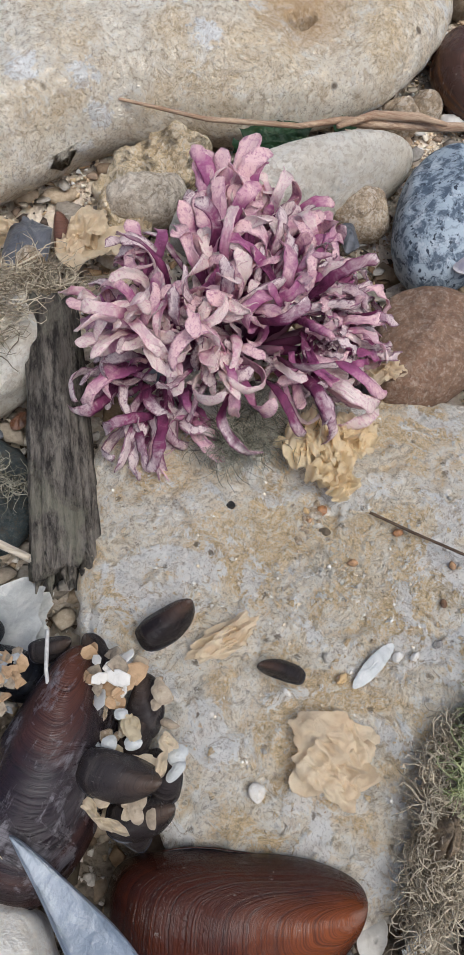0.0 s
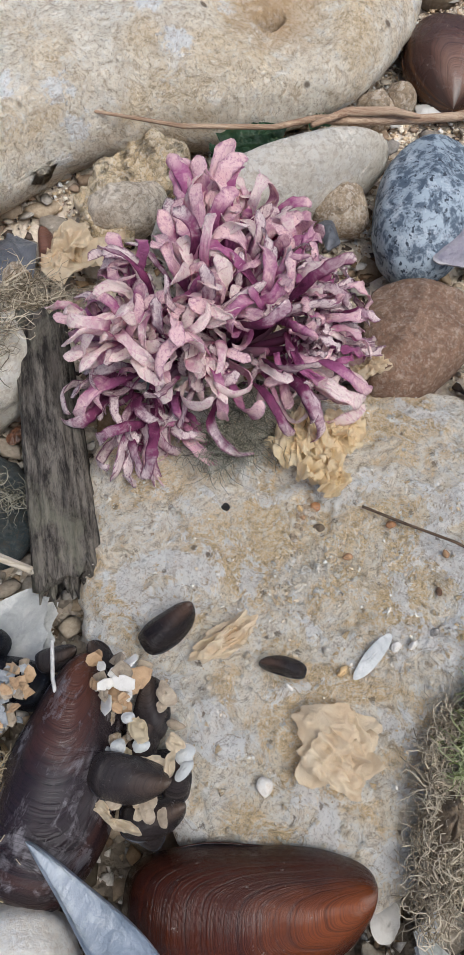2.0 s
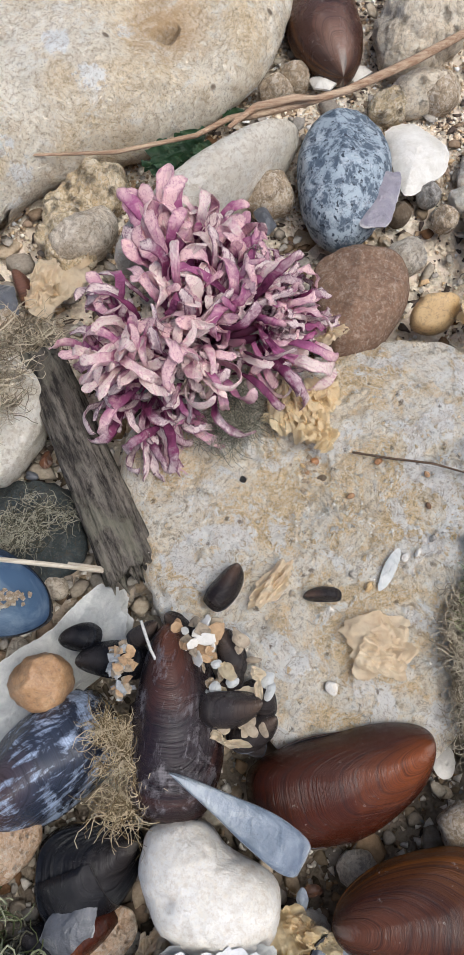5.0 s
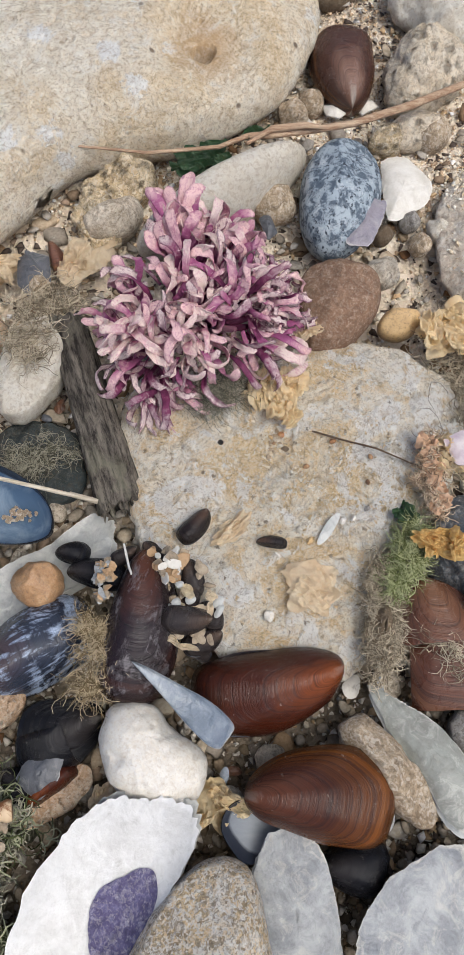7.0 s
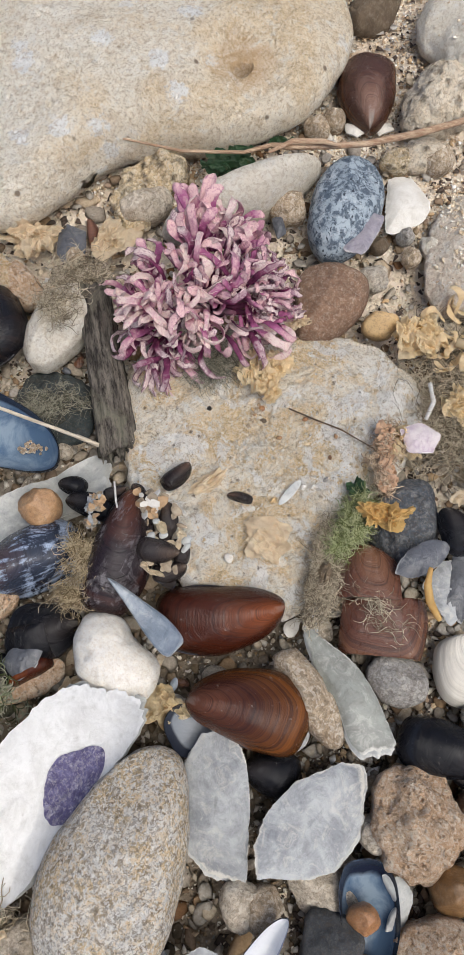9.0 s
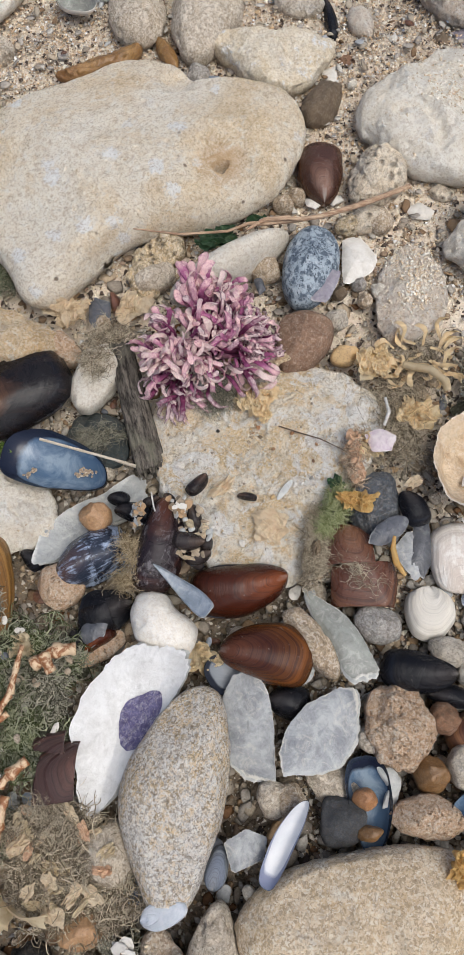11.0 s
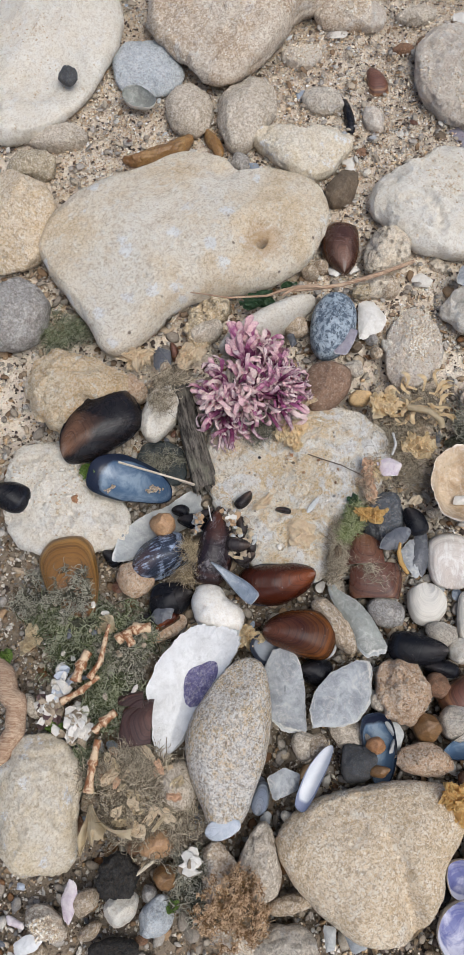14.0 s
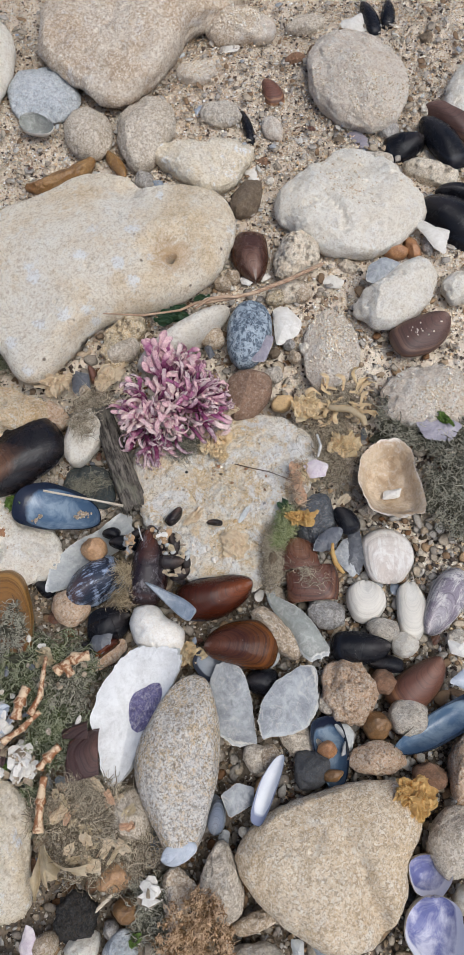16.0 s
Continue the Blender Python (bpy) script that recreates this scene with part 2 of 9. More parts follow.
GRANULAR = granular_mat("granular_stone")
GOLDROCK = rock("golden_limestone", (0.88, 0.73, 0.50), (0.78, 0.57, 0.32), (0.90, 0.86, 0.77), 0.75, big=40, depth=0.0024, speck=(0.40, 0.26, 0.13), speck_amount=0.35, grain=0.9, sharp=0.02)
TANROCK = rock("tan_rock", (0.76, 0.67, 0.54), (0.63, 0.49, 0.34), (0.80, 0.76, 0.70), 0.8, big=24, speck=(0.26, 0.17, 0.11), sharp=0.02, fleckle=1.4)
CHALK = rock("chalk_stone", (0.91, 0.87, 0.775), (0.86, 0.79, 0.66), (0.92, 0.91, 0.87), 0.6, big=34, fibre=0.45, speck=(0.50, 0.39, 0.26), fleckle=0.85, grain=0.95, depth=0.0016)
LIMEGREY = rock("buff_limestone", (0.83, 0.69, 0.49), (0.74, 0.58, 0.37), (0.84, 0.78, 0.66), 0.7, big=34, speck_amount=0.6, speck=(0.33, 0.22, 0.13), fleckle=1.4, grain=1.15, sharp=0.02)
GRITTY = rock("gritty_stone", (0.92, 0.84, 0.73), (0.85, 0.73, 0.59), (0.94, 0.90, 0.84), 0.8, big=60, depth=0.0026, speck=(0.46, 0.33, 0.22), speck_amount=0.45, fleckle=1.0, grain=0.85)
GREYSTONE = rock("grey_stone", (0.45, 0.43, 0.40), (0.35, 0.32, 0.29), (0.60, 0.58, 0.53), 0.5, big=40, light=0.6)
GREYLIME = rock("grey_limestone", (0.74, 0.67, 0.56), (0.64, 0.55, 0.43), (0.74, 0.72, 0.69), 0.7, big=60, depth=0.0018, speck=(0.2, 0.16, 0.12))
TANPORE = rock("coarse_tan_stone", (0.84, 0.63, 0.43), (0.74, 0.50, 0.31), (0.88, 0.77, 0.62), 0.6, big=50, depth=0.0020, speck=(0.42, 0.23, 0.12), speck_amount=0.3, pits=1.1, grain=1.1, pit_scale=330.0)
TANLIGHT = rock("light_tan_stone", (0.61, 0.48, 0.33), (0.47, 0.35, 0.23), (0.69, 0.62, 0.51), 0.5, big=60)
POROUS = rock("porous_stone", (0.89, 0.79, 0.63), (0.81, 0.68, 0.50), (0.91, 0.85, 0.73), 0.4, speck=(0.28, 0.20, 0.13), pits=1.6, depth=0.0014)
YELLOWPORE = rock("yellow_porous_stone", (0.78, 0.64, 0.42), (0.68, 0.52, 0.31), (0.84, 0.76, 0.60), 0.4, pits=1.4, depth=0.0012)
WHITESTONE = rock("white_stone", (0.87, 0.84, 0.78), (0.79, 0.75, 0.67), (0.62, 0.45, 0.27), 0.22, big=60, depth=0.0006, fibre=0.3, fleckle=0.5, speck=(0.60, 0.50, 0.37), speck_amount=0.6)
SLATE = rock("slate", (0.055, 0.075, 0.08), (0.04, 0.05, 0.05), (0.12, 0.13, 0.12), 0.4, rough=0.6, speck_amount=0.0, fleckle=0.25, light=0.12)
BLUESLATE = rock("blue_slate", (0.12, 0.14, 0.165), (0.085, 0.10, 0.12), (0.34, 0.36, 0.38), 0.5, rough=0.6, speck_amount=0.0, big=60, fleckle=0.8, light=0.35)
DARKSLATE = rock("dark_slate", (0.09, 0.095, 0.105), (0.065, 0.07, 0.075), (0.14, 0.145, 0.15), 0.5, rough=0.6, speck_amount=0.0, fleckle=0.25, light=0.12)
BLUEGREY = rock("blue_grey_stone", (0.62, 0.65, 0.66), (0.52, 0.56, 0.58), (0.72, 0.72, 0.71), 0.5, big=45, light=0.6, fleckle=0.6)
GREYBROWN = rock("grey_brown_stone", (0.68, 0.59, 0.47), (0.58, 0.49, 0.37), (0.69, 0.63, 0.53), 0.5, big=55, speck=(0.18, 0.14, 0.10), speck_amount=0.6)
YELLOWGREY = rock("yellow_grey_stone", (0.59, 0.49, 0.33), (0.49, 0.41, 0.29), (0.64, 0.59, 0.50), 0.5)
BROWNSTONE = rock("brown_stone", (0.23, 0.17, 0.11), (0.18, 0.13, 0.085), (0.35, 0.29, 0.21), 0.5, speck_amount=0.1, light=0.12)
SANDSTONE = rock("sandstone", (0.265, 0.155, 0.095), (0.22, 0.125, 0.077), (0.34, 0.235, 0.16), 0.3, big=35, speck_amount=0.3, depth=0.0006, rough=0.75, fleckle=0.7, light=0.3)
REDBROWN = rock("red_brown_stone", (0.35, 0.19, 0.11), (0.24, 0.13, 0.07), (0.44, 0.30, 0.20), 0.5, big=60, speck_amount=0.2, light=0.12)
OCHRE = rock("ochre_flint", (0.34, 0.19, 0.06), (0.22, 0.10, 0.025), (0.42, 0.26, 0.11), 0.4, rough=0.42, depth=0.0002, speck_amount=0.1, spec=0.5, fleckle=0.25, light=0.12)
ORANGEBROWN = rock("orange_flint", (0.41, 0.20, 0.08), (0.32, 0.15, 0.06), (0.49, 0.30, 0.16), 0.4, rough=0.5, depth=0.0002, speck_amount=0.1, spec=0.5, fleckle=0.25, light=0.12)
FLINT = rock("flint", (0.46, 0.27, 0.13), (0.37, 0.21, 0.10), (0.58, 0.41, 0.25), 0.4, rough=0.45, depth=0.0002, big=70, speck_amount=0.1, spec=0.5, fleckle=0.25, light=0.12)
BROWNFLINT = rock("brown_flint", (0.24, 0.125, 0.04), (0.18, 0.09, 0.03), (0.35, 0.22, 0.11), 0.4, rough=0.45, depth=0.0002, speck_amount=0.1, spec=0.5, fleckle=0.25, light=0.12)
YELLOWSTONE = rock("honey_stone", (0.62, 0.43, 0.21), (0.56, 0.37, 0.17), (0.68, 0.53, 0.31), 0.4, rough=0.45, depth=0.00015, speck_amount=0.1, spec=0.5, fleckle=0.2, light=0.1, fibre=0.1)
CHARCOAL = rock("cinder", (0.03, 0.03, 0.03), (0.02, 0.02, 0.02), (0.10, 0.095, 0.09), 0.4, speck_amount=0.0, depth=0.002, rough=0.7, light=0.12)


def granite(name):
    m = Mat(name, 0.62, 0.4)
    a, b = m.noise(230, 4, 0.75, 0.4), m.noise(100, 5, 0.8)
    c = m.mix(m.ramp(a, 0.44, 0.55), (0.07, 0.095, 0.125), (0.30, 0.35, 0.385))
    c = m.mix(m.math("MULTIPLY", m.ramp(b, 0.54, 0.66), 0.6), c, (0.54, 0.57, 0.59))
    c = m.mix(m.ramp(m.noise(500, 2), 0.60, 0.66), c, (0.025, 0.035, 0.05))
    m.colour(c)
    m.relief(a, 0.0002)
    return m.m


GRANITE = granite("granite")


def periostracum(name, beak, body, edge, worn=(0.5, 0.5, 0.5), wear=0.0, rough=0.28, spec=0.5, dark=0.5, scuff=0.5, band=(0.80, 1.02)):
    """The outside of a shell. The first texture axis runs from beak to rim, the second round the rim."""
    m = Mat(name, rough, spec, "UV")
    s = m.put("ShaderNodeSeparateXYZ", Vector=m.co).outputs[0]
    ob = m.put("ShaderNodeTexCoord").outputs["Object"]
    drift = m.put("ShaderNodeTexNoise", Vector=ob, Scale=90.0, Detail=4.0, Roughness=0.6).outputs[0]
    along = m.math("ADD", s, m.math("MULTIPLY", drift, 0.035))
    line = m.put("ShaderNodeTexNoise", Scale=1.0, Detail=3.0, Roughness=0.8)
    line.noise_dimensions = "1D"
    m.to(line.inputs["W"], m.math("MULTIPLY", along, 150.0))
    ring = m.put("ShaderNodeTexNoise", Scale=1.0, Detail=3.0, Roughness=0.7)
    ring.noise_dimensions = "1D"
    m.to(ring.inputs["W"], m.math("MULTIPLY", along, 15.0))
    fine, broad = line.outputs[0], ring.outputs[0]
    rays = m.noise(1.0, 4, 0.6, 0.3, (2.0, 40.0, 1.0))
    cloud = m.put("ShaderNodeTexNoise", Vector=ob, Scale=55.0, Detail=5.0, Roughness=0.6, Distortion=0.5).outputs[0]
    c = m.mix(m.ramp(m.math("ADD", s, m.math("MULTIPLY", m.math("SUBTRACT", cloud, 0.5), 0.5)), 0.12, 0.55), beak, body)
    c = m.mix(m.ramp(m.math("ADD", s, m.math("MULTIPLY", m.math("SUBTRACT", broad, 0.5), 0.5)), *band), c, edge)
    c = m.mix(m.math("MULTIPLY", m.ramp(broad, 0.52, 0.36), dark), c, m.mix(0.75, c, (0.008, 0.006, 0.006)))
    c = m.mix(m.math("MULTIPLY", m.ramp(fine, 0.52, 0.38), dark), c, m.mix(0.7, c, (0.01, 0.008, 0.008)))
    c = m.mix(m.math("MULTIPLY", m.ramp(fine, 0.58, 0.72), 0.12), c, m.mix(0.6, c, beak))
    c = m.mix(m.math("MULTIPLY", m.ramp(rays, 0.5, 0.7), 0.15), c, m.mix(0.5, c, beak))
    fleck = m.put("ShaderNodeTexNoise", Vector=ob, Scale=330.0, Detail=5.0, Roughness=0.72).outputs[0]
    worn_noise = m.put("ShaderNodeTexNoise", Vector=ob, Scale=75.0, Detail=6.0, Roughness=0.75, Distortion=0.8).outputs[0]
    c = m.mix(m.math("MULTIPLY", m.ramp(fleck, 0.64, 0.70), m.math("MULTIPLY", m.ramp(worn_noise, 0.46, 0.60), scuff)), c, (0.55, 0.50, 0.43))
    if wear:
        lengths = m.put("ShaderNodeTexNoise", Vector=m.put("ShaderNodeMapping", Vector=ob, Scale=(70.0, 420.0, 420.0)).outputs[0], Scale=1.0, Detail=5.0, Roughness=0.7, Distortion=0.4).outputs[0]
        rubbed = m.math("ADD", m.math("MULTIPLY", worn_noise, 0.55), m.math("MULTIPLY", lengths, 0.45))
        c = m.mix(m.ramp(rubbed, 0.58 - 0.19 * wear, 0.68 - 0.19 * wear), c, m.mix(m.math("MULTIPLY", m.ramp(fine, 0.5, 0.4), 0.5), worn, body))
    else:
        c = m.mix(m.math("MULTIPLY", m.ramp(m.math("ADD", s, m.math("MULTIPLY", m.math("SUBTRACT", worn_noise, 0.5), 0.3)), 0.12, 0.03), 0.6 if scuff > 0.7 else 0.22), c, (0.46, 0.42, 0.37))
    m.colour(c)
    m.to(m.p.inputs["Roughness"], m.math("ADD", rough, m.math("MULTIPLY", m.ramp(worn_noise, 0.48, 0.72), 0.16)))
    h = m.math("ADD", m.math("MULTIPLY", fine, 0.8), m.math("ADD", m.math("MULTIPLY", broad, 1.2), m.math("MULTIPLY", fleck, 0.25)))
    m.relief(h, 0.00022)
    m.p.inputs["Coat Weight"].default_value, m.p.inputs["Coat Roughness"].default_value = (0.03, 0.12) if rough < 0.36 else (0.0, 0.3)
    return m.m


BROWNMUSSEL = periostracum("brown_mussel_shell", (0.20, 0.052, 0.014), (0.058, 0.0115, 0.0038), (0.030, 0.0078, 0.0035), rough=0.13, spec=0.22)
AMBERMUSSEL = periostracum("amber_rimmed_mussel_shell", (0.12, 0.040, 0.020), (0.050, 0.0145, 0.0075), (0.165, 0.055, 0.010), rough=0.14, spec=0.22, band=(0.55, 1.05))
UPRIGHTMUSSEL = periostracum("dark_red_mussel_shell", (0.24, 0.13, 0.09), (0.068, 0.027, 0.017), (0.12, 0.05, 0.02), rough=0.24, spec=0.35, scuff=0.8)
ORANGEMUSSEL = periostracum("ochre_mussel_shell", (0.16, 0.07, 0.03), (0.26, 0.12, 0.025), (0.36, 0.19, 0.05), rough=0.3)
BROKENSHELL = periostracum("broken_brown_shell", (0.22, 0.105, 0.055), (0.125, 0.048, 0.028), (0.16, 0.07, 0.035), rough=0.26, spec=0.4, dark=0.6)
RIDGEDSHELL = periostracum("ridged_purple_brown_shell", (0.13, 0.06, 0.045), (0.060, 0.028, 0.025), (0.11, 0.05, 0.035), rough=0.42, spec=0.3, dark=0.7)
REDMUSSEL = periostracum("red_brown_mussel_shell", (0.22, 0.10, 0.06), (0.16, 0.065, 0.04), (0.26, 0.13, 0.06), rough=0.4)
# Bluish edge puts the black shell's blue-grey sheen into its colour.
BLACKMUSSEL = periostracum("black_mussel_shell", (0.035, 0.030, 0.029), (0.006, 0.0065, 0.009), (0.012, 0.014, 0.020), rough=0.22, spec=0.2, scuff=0.3)
BLACKBROWN = periostracum("black_brown_mussel_shell", (0.20, 0.10, 0.055), (0.009, 0.008, 0.009), (0.006, 0.006, 0.009), rough=0.24, spec=0.3, scuff=0.2)
DARKMUSSEL = periostracum("dark_purple_mussel_shell", (0.10, 0.033, 0.017), (0.016, 0.009, 0.012), (0.045, 0.019, 0.015), (0.17, 0.155, 0.16), 0.36, rough=0.24, spec=0.35)
PURPLEBROWN = periostracum("purple_brown_mussel_shell", (0.17, 0.09, 0.065), (0.095, 0.046, 0.033), (0.15, 0.085, 0.055), rough=0.4)
BLUEMUSSEL = periostracum("worn_blue_mussel_shell", (0.10, 0.055, 0.045), (0.028, 0.036, 0.058), (0.02, 0.02, 0.028), (0.38, 0.46, 0.60), 0.46, rough=0.24)
TINYMUSSEL = periostracum("tiny_mussel_shell", (0.10, 0.055, 0.035), (0.014, 0.009, 0.008), (0.020, 0.014, 0.013), rough=0.2, spec=0.35)
WHITESHELL = periostracum("white_shell", (0.70, 0.66, 0.58), (0.68, 0.63, 0.54), (0.72, 0.68, 0.60), rough=0.5, dark=0.16)
PINKSHELL = periostracum("pinkish_shell", (0.55, 0.47, 0.40), (0.62, 0.55, 0.48), (0.66, 0.60, 0.52), (0.72, 0.69, 0.63), 0.5, rough=0.55, dark=0.16)
STRIPED = periostracum("striped_shell", (0.55, 0.50, 0.50), (0.26, 0.22, 0.26), (0.55, 0.51, 0.46), (0.66, 0.62, 0.57), 0.55, rough=0.55)
BLUERIB = periostracum("blue_ribbed_shell", (0.28, 0.30, 0.34), (0.17, 0.20, 0.26), (0.34, 0.37, 0.40), rough=0.5)


def nacre(name, middle, rim, rough=0.25, cloud=(0.6, 0.6, 0.58), amount=0.4):
    """The smooth inside of a shell."""
    m = Mat(name, rough + 0.12, 0.4, "UV")
    s = m.put("ShaderNodeSeparateXYZ", Vector=m.co).outputs[0]
    ob = m.put("ShaderNodeTexCoord").outputs["Object"]
    a = m.put("ShaderNodeTexNoise", Vector=ob, Scale=55.0, Detail=5.0, Roughness=0.65, Distortion=0.6).outputs[0]
    b = m.put("ShaderNodeTexNoise", Vector=ob, Scale=420.0, Detail=4.0, Roughness=0.7).outputs[0]
    edge = m.ramp(m.math("ADD", s, m.math("MULTIPLY", a, 0.12)), 0.92, 0.96)
    c = middle
    c = m.mix(m.math("MULTIPLY", m.ramp(a, 0.45, 0.66), amount), c, cloud)
    c = m.mix(edge, c, rim)
    c = m.mix(m.math("MULTIPLY", m.ramp(b, 0.58, 0.75), 0.3), c, m.mix(0.5, c, (0.12, 0.1, 0.08)))
    m.colour(c)
    m.relief(m.math("ADD", m.math("MULTIPLY", b, 0.3), a), 0.0005)
    return m.m


NACRE_BLUE = nacre("blue_nacre", (0.075, 0.125, 0.20), (0.012, 0.016, 0.032), 0.15, (0.30, 0.37, 0.42), 0.6)
WHITENACRE = nacre("white_nacre", (0.60, 0.61, 0.63), (0.22, 0.24, 0.33), 0.4, (0.78, 0.77, 0.75), 0.5)
NACRE_GREY = nacre("grey_nacre", (0.20, 0.22, 0.25), (0.025, 0.03, 0.045), 0.3, (0.34, 0.36, 0.37), 0.5)
NACRE_BLACK = nacre("black_nacre", (0.018, 0.022, 0.028), (0.012, 0.013, 0.016), 0.3, (0.04, 0.05, 0.06), 0.5)
VIOLETNACRE = nacre("violet_nacre", (0.13, 0.14, 0.30), (0.76, 0.74, 0.75), 0.2, (0.56, 0.55, 0.62), 0.95)


def flaky(name, base, second, edge, rough=0.5, lines=1.0):
    """Layered shell flakes, with faint growth bands and a crusty rim."""
    m = Mat(name, rough, 0.45, "UV")
    s = m.put("ShaderNodeSeparateXYZ", Vector=m.co).outputs[0]
    ob = m.put("ShaderNodeTexCoord").outputs["Object"]
    a = m.put("ShaderNodeTexNoise", Vector=ob, Scale=60.0, Detail=6.0, Roughness=0.7, Distortion=0.5).outputs[0]
    b = m.put("ShaderNodeTexNoise", Vector=ob, Scale=500.0, Detail=4.0, Roughness=0.7).outputs[0]
    band = m.put("ShaderNodeTexWave", Vector=ob, Scale=45.0, Distortion=16.0, Detail=5.0, Detail_Scale=2.5).outputs[1]
    c = m.mix(m.ramp(a, 0.40, 0.60), base, second)
    veil = m.put("ShaderNodeTexNoise", Vector=ob, Scale=150.0, Detail=6.0, Roughness=0.75, Distortion=0.9).outputs[0]
    c = m.mix(m.math("MULTIPLY", m.ramp(veil, 0.53, 0.62), 0.4), c, edge)
    c = m.mix(m.math("MULTIPLY", m.ramp(veil, 0.46, 0.38), 0.35), c, m.mix(0.7, c, second, "MULTIPLY"))
    c = m.mix(m.math("MULTIPLY", m.put("ShaderNodeObjectInfo").outputs["Random"], 0.45), c, m.mix(0.7, c, second, "MULTIPLY"))
    c = m.mix(m.math("MULTIPLY", m.ramp(band, 0.6, 0.95), 0.12 * lines), c, m.mix(0.6, c, (0.1, 0.09, 0.08)))
    c = m.mix(m.math("MULTIPLY", m.ramp(m.math("ADD", s, m.math("MULTIPLY", m.math("SUBTRACT", a, 0.5), 0.45)), 0.97, 1.03), 0.85), c, edge)
    c = m.mix(m.math("MULTIPLY", m.ramp(b, 0.6, 0.75), 0.35), c, m.mix(0.5, c, (0.2, 0.16, 0.11)))
    m.colour(c)
    m.relief(m.math("ADD", m.math("MULTIPLY", band, 0.12 * lines), m.math("ADD", a, m.math("MULTIPLY", b, 0.4))), 0.0008)
    return m.m


OYSTERWHITE = flaky("oyster_white", (0.68, 0.675, 0.655), (0.57, 0.56, 0.535), (0.72, 0.71, 0.69), 0.32, 0.6)
OYSTERSCAR = rock("oyster_scar", (0.16, 0.145, 0.27), (0.085, 0.075, 0.17), (0.42, 0.40, 0.49), 0.7, big=110, rough=0.45, depth=0.0004, speck=(0.05, 0.04, 0.10), light=0.35)
GREYFLAKE = flaky("grey_flake", (0.40, 0.41, 0.405), (0.22, 0.23, 0.24), (0.56, 0.53, 0.46), 0.5)
GREENFLAKE = flaky("grey_green_flake", (0.34, 0.35, 0.31), (0.25, 0.25, 0.22), (0.62, 0.60, 0.54), 0.5)
BROKENBROWN = flaky("red_brown_flake", (0.17, 0.075, 0.040), (0.075, 0.034, 0.022), (0.30, 0.17, 0.09), 0.36, 4.5)
BROKENPURPLE = flaky("purple_brown_flake", (0.11, 0.06, 0.055), (0.075, 0.045, 0.045), (0.24, 0.13, 0.08), 0.45, 2.5)
BLADE = flaky("silver_blue_flake", (0.36, 0.40, 0.45), (0.22, 0.26, 0.31), (0.55, 0.57, 0.58), 0.28)
PALENACRE = flaky("pale_nacre_flake", (0.50, 0.50, 0.47), (0.38, 0.39, 0.38), (0.62, 0.61, 0.57), 0.38)
WHITEFRAG = flaky("white_fragment", (0.72, 0.69, 0.63), (0.60, 0.56, 0.49), (0.75, 0.73, 0.68), 0.5, 0.6)
WHITEPINK = flaky("white_pink_fragment", (0.68, 0.63, 0.60), (0.50, 0.40, 0.46), (0.74, 0.71, 0.67), 0.45, 0.6)
GREYVIOLET = flaky("grey_violet_fragment", (0.33, 0.30, 0.33), (0.26, 0.24, 0.28), (0.46, 0.44, 0.42), 0.4)
DARKFLAKE = flaky("dark_flake", (0.12, 0.125, 0.14), (0.065, 0.07, 0.08), (0.30, 0.30, 0.29), 0.4)
CREAMCRUST = flaky("cream_crust", (0.46, 0.38, 0.27), (0.16, 0.11, 0.07), (0.55, 0.48, 0.38), 0.7)
TANCRUST = flaky("tan_crust", (0.50, 0.34, 0.19), (0.30, 0.18, 0.09), (0.60, 0.47, 0.32), 0.7)
PALEBLUE = flaky("pale_blue_flake", (0.48, 0.51, 0.55), (0.38, 0.41, 0.46), (0.60, 0.61, 0.61), 0.35, 0.5)


def weed(name, base, second, rough=0.6, through=0.45, scale=90.0):
    """Thin dried weed that lets some light through."""
    m = Mat(name, rough, 0.3)
    tint = m.put("ShaderNodeObjectInfo").outputs["Random"]
    a, b = m.noise(scale, 5, 0.65, 0.4), m.noise(scale * 6, 4, 0.7)
    c = m.mix(m.ramp(a, 0.36, 0.64), base, second)
    c = m.mix(m.math("MULTIPLY", m.ramp(b, 0.5, 0.75), 0.4), c, m.mix(0.4, c, (0.30, 0.17, 0.06)))
    c = m.mix(m.math("MULTIPLY", tint, 0.3), c, second)
    m.colour(c)
    n = m.relief(m.math("ADD", m.math("ABSOLUTE", m.math("SUBTRACT", m.noise(scale * 2.2, 4, 0.6, 0.6), 0.5)), m.math("MULTIPLY", b, 0.25)), 0.0011)
    glow = m.put("ShaderNodeBsdfTranslucent", Color=c, Normal=n)
    both = m.put("ShaderNodeMixShader", Fac=through)
    m.t.links.new(m.p.outputs[0], both.inputs[1])
    m.t.links.new(glow.outputs[0], both.inputs[2])
    m.t.links.new(both.outputs[0], m.t.nodes["Material Output"].inputs[0])
    return m.m


